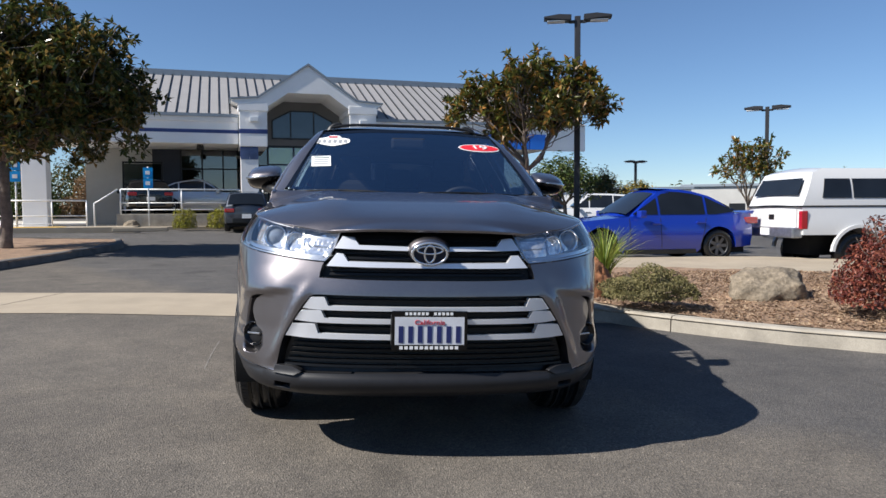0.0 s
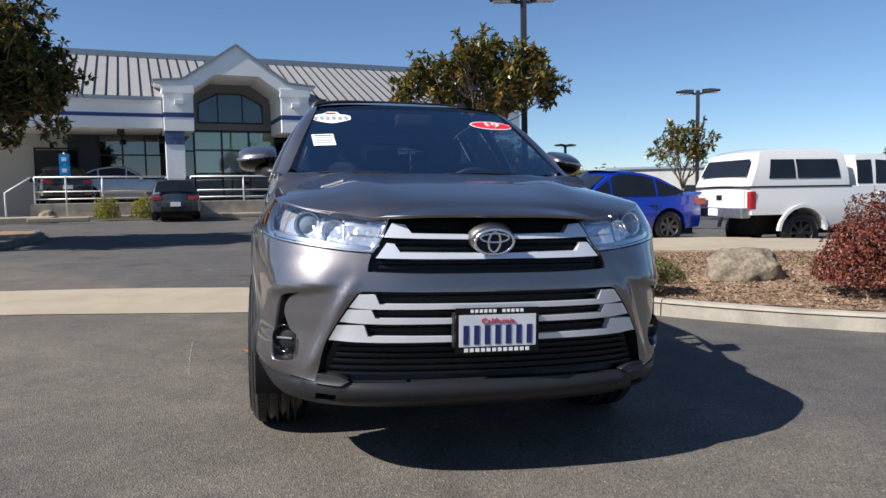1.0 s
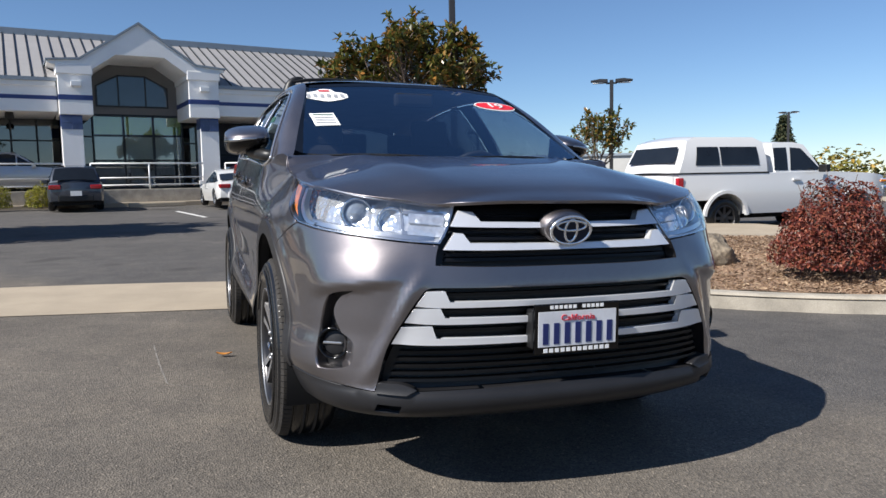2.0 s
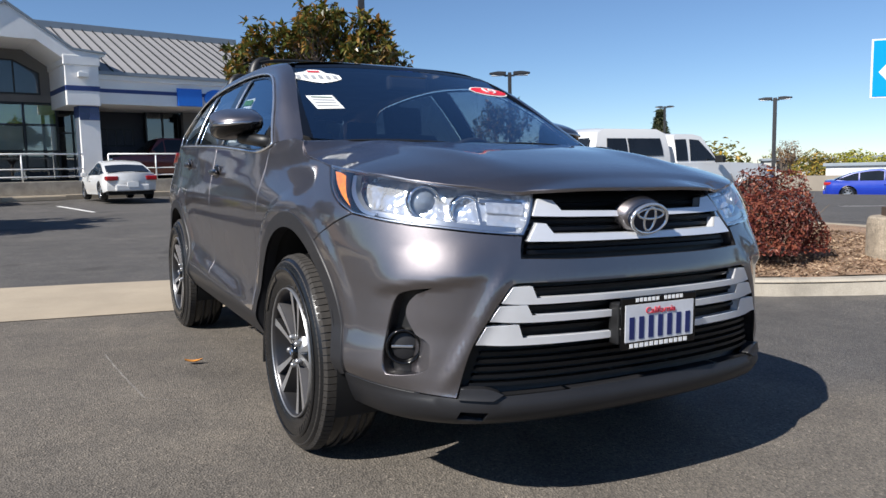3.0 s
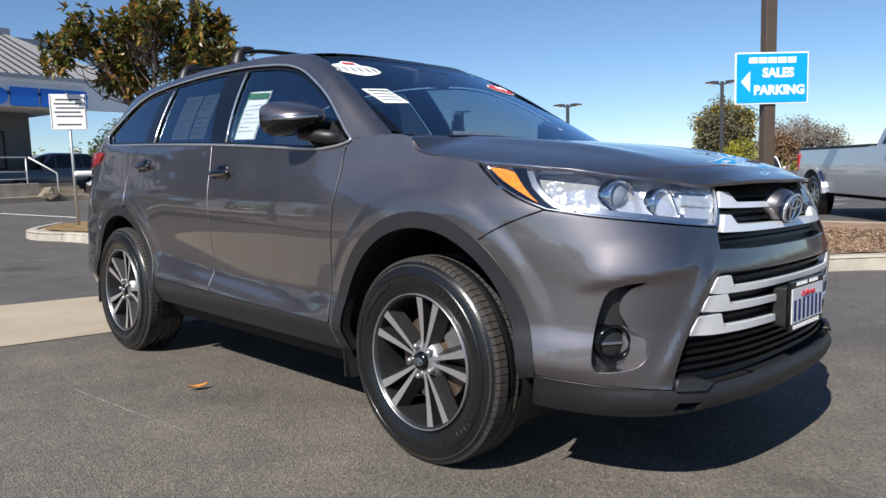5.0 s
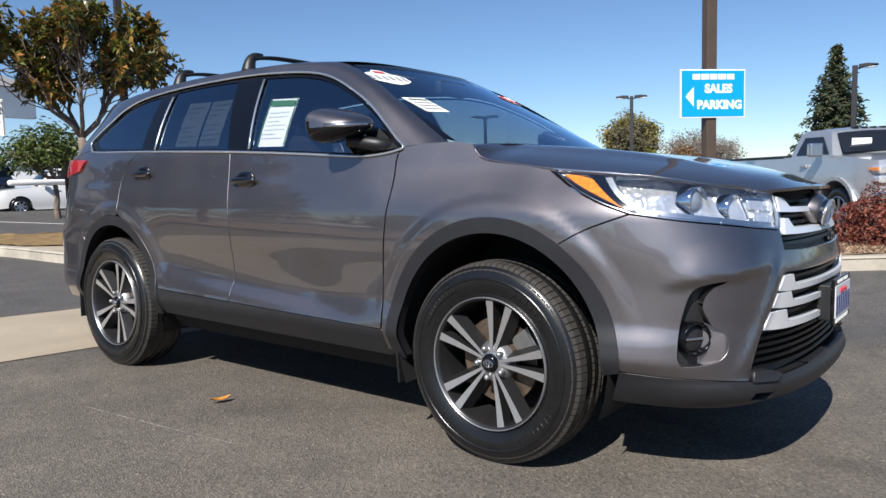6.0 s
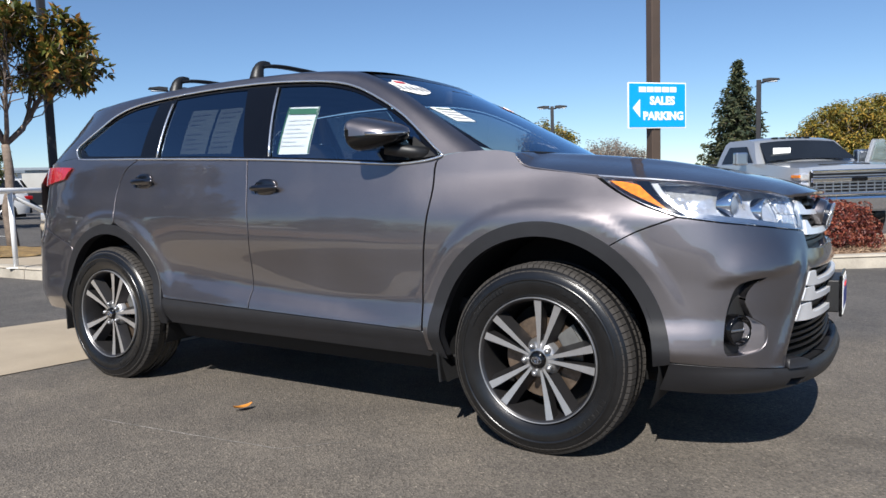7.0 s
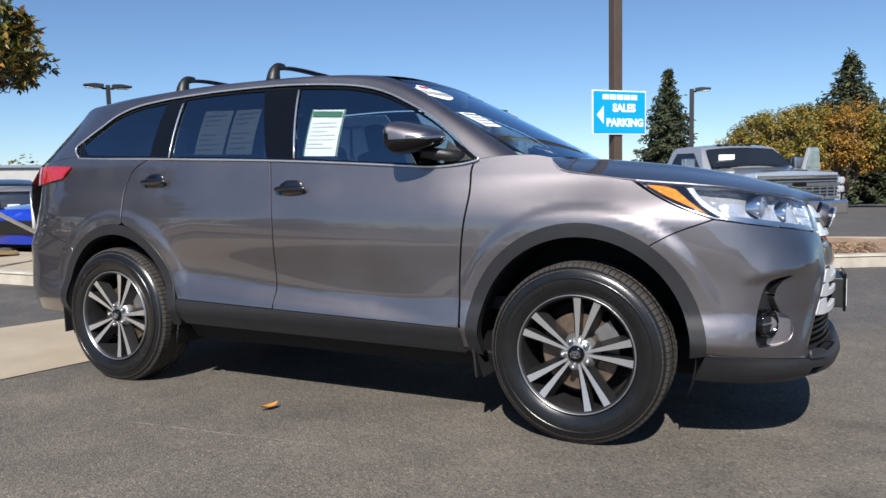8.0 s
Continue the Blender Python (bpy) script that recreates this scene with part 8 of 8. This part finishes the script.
bush("barberry_bush", 4.78, 2.2, 0.14, (0.66, 0.62, 0.92), 9000, 0.042, L_RED, "round red-leaved barberry bush in the mulch bed")
bush("barberry_bush", 6.8, -0.55, 0.12, (0.65, 0.75, 0.7), 7000, 0.045, L_RED, "low red-leaved hedge bush in the mulch bed")
bush("low_shrub", 2.72, 3.2, 0.12, (0.58, 0.46, 0.33), 9000, 0.03, L_SHRUB, "low mounded grey-green shrub in the mulch bed")
for (x, y) in ((-7.05, 23.75), (-5.85, 24.0)):
    bush("yellow_shrub", x, y, ground_z(x, y) + 0.08, (0.5, 0.5, 0.85), 1500, 0.09, L_YELLOW, "upright yellow-green shrub by the terrace wall", aspect=3.5)
for k, (x, y) in enumerate(((-24, 20), (-20, 25), (-21, 42), (-18.5, 44), (-16.2, 41.5), (-19.5, 38.5))):
    bush("border_shrub", x, y, 0.4, (2.2, 2.2, 4.2 + 0.8 * (k % 2)), 4200, 0.2, (L_DARK, L_BROWN, L_GREEN)[k % 3], "mixed garden shrub beyond the arcade")


def blades(name, x, y, z, n, h, r, label):
    b = thing(name, Matrix.Translation((x, y, z)), label, "plant")
    V, F = [], []
    for _ in range(n):
        a, ln, out = rng.random() * 2 * math.pi, h * (0.6 + 0.5 * rng.random()), r * (0.3 + 0.9 * rng.random())
        d = np.array((math.cos(a), math.sin(a), 0))
        s = np.array((-math.sin(a), math.cos(a), 0)) * 0.009
        o = d * 0.06 * rng.random()
        k = len(V)
        for t in np.linspace(0, 1, 5):
            p = o + d * out * t * t + np.array((0, 0, ln * (t - 0.25 * t * t)))
            V += [p - s * (1 - t * 0.85), p + s * (1 - t * 0.85)]
        F += [(k + 2 * i, k + 2 * i + 1, k + 2 * i + 3, k + 2 * i + 2) for i in range(4)]
    ob = new("foliage", mesh_raw("foliage", V, F, L_BLADE))
    ob.parent = b
    return b


blades("strap_plant", 2.75, 4.75, 0.13, 230, 0.92, 0.55, "tuft of upright yellow-green strap leaves")


def boulder(name, x, y, z, size, seed, label, mat=None):
    bm = bmesh.new()
    bmesh.ops.create_icosphere(bm, subdivisions=5, radius=1.0)
    off = Vector((seed * 3.1, seed * 1.7, seed))
    for v in bm.verts:
        n = v.co.normalized()
        f = 1 + 0.2 * noise.noise(n * 1.3 + off) + 0.1 * noise.noise(n * 3.2 + off) + 0.045 * noise.noise(n * 8 + off) + 0.02 * noise.noise(n * 20 + off)
        v.co = Vector((n.x * size[0] * f, n.y * size[1] * f, max(-0.1, n.z * size[2] * f)))
    return tagged(part(name, bm, mat or M_ROCK, None, smooth=True, m=Matrix.Translation((x, y, z))), label, "rock", "landscape rocks")


boulder("boulder", 4.36, 3.72, 0.1, (0.46, 0.36, 0.32), 1.3, "rough pitted tan boulder in the mulch bed")
boulder("boulder", 2.45, 4.3, 0.12, (0.24, 0.22, 0.36), 2.9, "small reddish landscape rock beside strap leaves", surface("red_rock", (0.30, 0.13, 0.06), 0.9, scale=9, amount=0.4, bump=0.02, bump_scale=30, fine=0.3))
for k, (u, v, s) in enumerate(((-9.2, -1.35, 0.3), (-7.4, -1.35, 0.26), (-5.6, -1.35, 0.24), (6.1, -1.5, 0.35))):
    p = SHOW @ Vector((u, v, 0.5))
    boulder("boulder", p.x, p.y, 0.5, (s, s * 0.8, s * 0.9), 4.0 + k, "dark landscape rock at the foot of the terrace")

# far belt of trees round the lot, unseen part added for reflections
far = tagged(new("far_trees"), "distant belt of mixed green and brown trees", "trees", kind="stuff")
pts, nrm = [], []
for k in range(150):
    a = 2 * math.pi * (k + rng.random() * 0.5) / 150
    if 0.0 < math.degrees(a) < 38:
        r = 105 + 25 * rng.random()
        h = 2.2 + 1.8 * rng.random()
    else:
        r = 75 + 25 * rng.random()
        h = 3 + 3.5 * rng.random()
    if 88 < math.degrees(a) < 120:
        continue
    c = np.array((math.cos(a) * r, math.sin(a) * r, -0.8))
    for _ in range(330):
        d = rng.normal(size=3)
        d /= np.linalg.norm(d)
        pts.append(c + np.array((d[0] * 3.0, d[1] * 3.0, abs(d[2]) * h * (0.5 + 0.6 * rng.random()))))
        nrm.append(d)
V, F = leaves(pts, nrm, 0.6, 1.5)
ob = new("canopy", mesh_raw("canopy", V, F, L_OLIVE))
ob.parent = far

# loose bark chips on the bed
ring = [Vector(p) for p in mulch_edge]
cand = rng.random((26000, 2)) * np.array((5.2, 8.0)) + np.array((2.3, -1.8))
cand = cand[inside_many(cand, ring, 0.03)]
pts = [np.array((x, y, ground_z(x, y) + 0.152 + 0.018 * noise.noise((x * 3.1, y * 3.1, 2.0)))) for x, y in cand]
nrm = [np.array((0, 0, 1.0)) + rng.normal(size=3) * 0.35 for _ in pts]
V, F = leaves(pts, nrm, 0.06, 3.2, 0.15)
tagged(new("mulch_chips", mesh_raw("mulch_chips", V, F, leaf_material("bark_chip", (0.12, 0.07, 0.045), (0.32, 0.215, 0.14), (0.5, 0.38, 0.27), 0.85))), "loose shredded bark chips on the planting bed", "mulch", kind="stuff")

for (x, y) in ((62.5, 37.0), (59.0, 38.5), (65.5, 34.0)):
    bush("far_shrub", x, y, -0.9, (3.2, 3.2, 3.3), 2200, 0.3, L_YELLOW if x > 60 else L_OLIVE, "rounded yellow-green tree beyond the white store", cat="tree")

# ---- lamps, signs, pillars, distance ----


def lamp_post(x, y, top, turn, heads=2, mat=None, label="dark metal car park lamp post with twin flat heads", r=0.07):
    z0 = ground_z(x, y)
    p = thing("lamp_post", Matrix.Translation((x, y, z0)) @ pose(0, 0, 0, 0, 0, turn), label, "lamp post", "lamp posts")
    h = top - z0
    m = mat or M_DARKMETAL
    part("pole", box(-r, r, -r, r, 0, h, 0.012), m, p)
    for s in ((-1, 1) if heads == 2 else (1,)):
        part("arm", box(min(0, s * 0.2), max(0, s * 0.2), -0.035, 0.035, h - 0.16, h - 0.09, 0.01), m, p)
        bm = prism([(s * 0.15, h - 0.10), (s * 0.15, h + 0.02), (s * 0.45, h + 0.04), (s * 0.8, h - 0.01), (s * 0.8, h - 0.06), (s * 0.2, h - 0.12)][::s], -0.16, 0.16, "y", 0.015)
        hd = part("lamp_head", bm, m, p)
        part("lens", box(min(s * 0.3, s * 0.72), max(s * 0.3, s * 0.72), -0.12, 0.12, h - 0.125, h - 0.1), M_SIGNWHITE, hd)
    return p


lamp_post(4.83, 13.0, 5.72, -14)
tagged(part("concrete_footing", revolve([(-0.3, 0.0), (-0.3, 0.33), (0.42, 0.325), (0.46, 0.3), (0.47, 0.0)], 32, "z"), M_ROUGHC, None, m=Matrix.Translation(on_ground(4.83, 13.0))), "weathered round concrete footing of the lamp post", "footing")
lamp_post(14.66, 21.57, 4.88, -30)
lamp_post(31.8, 22.4, 4.45, -60, r=0.09)
lamp_post(33.5, 14.2, 4.98, -66, r=0.09)
lamp_post(30.3, 3.4, 5.0, -90, 1, label="dark metal car park lamp post with one flat head", r=0.09)
lamp_post(17.6, 42.5, 4.3, 10)
lamp_post(46.0, 44.0, 6.2, -45, r=0.1)

# sign pole on its concrete footing
foot = tagged(part("concrete_footing", revolve([(-0.3, 0.0), (-0.3, 0.37), (0.30, 0.365), (0.35, 0.352), (0.365, 0.33), (0.365, 0.0)], 40, "z"), M_ROUGHC, None, smooth=False, m=Matrix.Translation((5.8, 1.33, 0.14))), "rough weathered concrete pole footing", "footing")
pole = thing("sign_pole", Matrix.Translation((5.8, 1.33, 0.5)), "brown square steel pole with a blue parking sign", "sign")
part("shoe", box(-0.19, 0.19, -0.19, 0.19, 0.0, 0.1, 0.015), M_BRONZE, pole, m=pose(0, 0, 0, 0, 0, -41))
part("pole", box(-0.064, 0.064, -0.064, 0.064, 0.0, 6.2, 0.01), M_BRONZE, pole, m=pose(0, 0, 0, 0, 0, -41))
for s in (-1, 1):
    part("lamp_head", prism([(s * 0.1, 6.1), (s * 0.1, 6.25), (s * 0.8, 6.22), (s * 0.8, 6.12)][::s], -0.17, 0.17, "y", 0.02), M_BRONZE, pole, m=pose(0, 0, 0, 0, 0, -41))
S = pose(0, 0, 0, 0, 0, -41) @ Matrix.Translation((0, -0.075, 1.462))
plate = part("sign_plate", box(-0.425, 0.425, -0.012, 0.006, -0.285, 0.285, 0.004), M_SIGNWHITE, pole, "blue sign with white border and white lettering", m=S)
part("sign_field", box(-0.41, 0.41, -0.0155, -0.012, -0.27, 0.27), M_SIGNBLUE, plate)
for k in range(5):
    part("brand_block", prism([(-0.27 + 0.112 * k, 0.165), (-0.172 + 0.112 * k, 0.165), (-0.172 + 0.112 * k, 0.23), (-0.27 + 0.112 * k, 0.23)], -0.018, -0.0155, "y"), M_SIGNWHITE, plate)
part("arrow", prism([(-0.36, -0.035), (-0.255, 0.08), (-0.255, -0.15)], -0.018, -0.0155, "y"), M_SIGNWHITE, plate)
for body_, zz, xx in (("SALES", 0.055, 0.07), ("PARKING", -0.135, 0.085)):
    lettering("lettering", body_, 0.138, M_SIGNWHITE, plate, Matrix.Translation((xx, -0.0165, zz)) @ pose(0, 0, 0, 90, 0, 0), 1.02, 0.0065)

# small notice on a post near the tree
nz = ground_z(1.95, 12.4) + 0.14
notice = thing("notice_sign", Matrix.Translation((1.95, 12.4, nz)) @ pose(0, 0, 0, 0, 0, -22), "white printed notice board on a thin steel post", "sign")
part("post", tube([(0, 0, 0), (0, 0, 2.45)], 0.025), M_GALV, notice, smooth=True)
pt = part("board", box(-0.30, 0.30, -0.04, -0.025, 1.78, 2.42, 0.01), M_SIGNWHITE, notice)
for i in range(7):
    if i != 5:
        part("print_bar", box(-0.2 - 0.03 * (i % 2), 0.2 + 0.03 * (i % 3), -0.044, -0.04, 2.31 - 0.075 * i, 2.335 - 0.075 * i), M_INK, pt)
for a in ((-0.285, -0.275), (0.275, 0.285)):
    part("print_edge", box(*a, -0.044, -0.04, 1.8, 2.4), M_INK, pt)

# tubular swing gate on the island walk behind the SUV
gz = ground_z(1.5, 8.4) + 0.128
gate = thing("swing_gate", Matrix.Translation((1.5, 8.4, gz)) @ pose(0, 0, 0, 0, 0, 26), "white tubular steel swing gate with a diagonal brace on the walkway", "gate")
part("post", tube([(0, 0, 0), (0, 0, 0.98)], 0.032, 10), M_WHITEMETAL, gate, smooth=True)
part("base_plate", box(-0.08, 0.08, -0.08, 0.08, 0.0, 0.012, 0.003), M_WHITEMETAL, gate)
part("rail", tube([(-1.1, 0, 1.0), (1.6, 0, 1.0)], 0.036, 10), M_WHITEMETAL, gate, smooth=True)
part("brace", tube([(0.03, 0, 0.93), (1.6, 0, 0.36)], 0.028, 10), M_WHITEMETAL, gate, smooth=True)
part("upright", tube([(1.57, 0, 0.36), (1.57, 0, 1.0)], 0.03, 10), M_WHITEMETAL, gate, smooth=True)

# boundary wall, white store, far blocks
wall = tagged(part("boundary_wall", grid_mesh([[(x, y, z) for x, y in ((33.5, 34), (37.4, 24.9), (41.0, 17.6))] for z in (-1.2, 0.28)]), surface("tan_wall", (0.27, 0.235, 0.19), 0.9, scale=0.6, amount=0.15, space="World")), "long tan boundary wall", "wall", kind="structure")
md = wall.modifiers.new("thick", "SOLIDIFY")
md.thickness = 0.3
# the three with negative y are unseen, added to be mirrored in the paint
for k, (x, y, w, d, h, rot, mat) in enumerate(((59.5, 32.0, 9.0, 8, 0.9, -62, M_SIGNWHITE), (72, 44, 16, 8, 1.5, -50, M_BEIGE), (22, 62, 14, 8, 3.0, -10, M_SIGNWHITE), (-46, -18, 8, 30, 4.6, 10, M_BEIGE), (-30, -52, 30, 8, 4.2, 20, M_BEIGE), (40, 62, 18, 8, 3.4, -30, M_BEIGE), (22, -44, 26, 8, 4.0, -15, M_BEIGE))):
    b = thing("low_building", Matrix.Translation((x, y, -1.2)) @ pose(0, 0, 0, 0, 0, rot), "plain low block far off, the unseen ones added for reflections", "building", "far buildings")
    part("wall", box(-w / 2, w / 2, -d / 2, d / 2, 0, h + 1.0, 0.05), mat, b)
    part("roof", box(-w / 2 - 0.2, w / 2 + 0.2, -d / 2 - 0.2, d / 2 + 0.2, h + 1.0, h + 1.25, 0.03), M_ROOFTOP, b)
    for i in range(max(2, int(w / 3)) if k else 0):
        xx = -w / 2 + 1.2 + i * 3
        part("window", box(xx, xx + 1.4, -d / 2 - 0.03, -d / 2, 1.4, 2.8), M_FRAME, b)

# fallen leaf
bm = grid_mesh([[(0.05 * u, 0.022 * v * (1 - u * u * 0.8), 0.012 + 0.012 * u * u + 0.008 * v * v) for v in (-1, 0, 1)] for u in np.linspace(-1, 1, 9)])
tagged(part("fallen_leaf", bm, surface("orange_leaf_dry", (0.5, 0.2, 0.03), 0.6, scale=30, amount=0.25), None, smooth=True, m=Matrix.Translation((-1.08, 1.55, ground_z(-1.08, 1.55) + 0.002)) @ pose(0, 0, 0, 0, 0, -20)), "dry orange fallen leaf on the asphalt", "leaf")

# pale scuffs on the asphalt
M_SCUFF = surface("scuffed_asphalt", (0.2, 0.185, 0.165), 0.9, scale=40, amount=0.5, bump=0.003, bump_scale=120, space="World", fine=0.4)
for line_, w_ in (([(-1.52, 2.05), (-1.47, 1.5), (-1.41, 0.98)], 0.007), ([(-1.41, 0.98), (-1.28, 0.86), (-1.2, 0.78)], 0.005), ([(-2.1, 1.6), (-1.8, 1.52), (-1.5, 1.5)], 0.004)):
    pts_ = [tuple(p) for p in spline([(*p, 0) for p in line_], 16)]
    rows = [[(x - w_ * 0.3 - w_ * (i % 3) * 0.3, y, ground_z(x, y) + 0.0025) for i, (x, y, _) in enumerate(pts_)], [(x + w_ * 0.5 + w_ * (i % 2) * 0.4, y, ground_z(x, y) + 0.0025) for i, (x, y, _) in enumerate(pts_)]]
    tagged(part("scuff_mark", grid_mesh(rows, flip=True), M_SCUFF), "thin pale scuff line on the asphalt", "mark", "scuff marks", "structure")
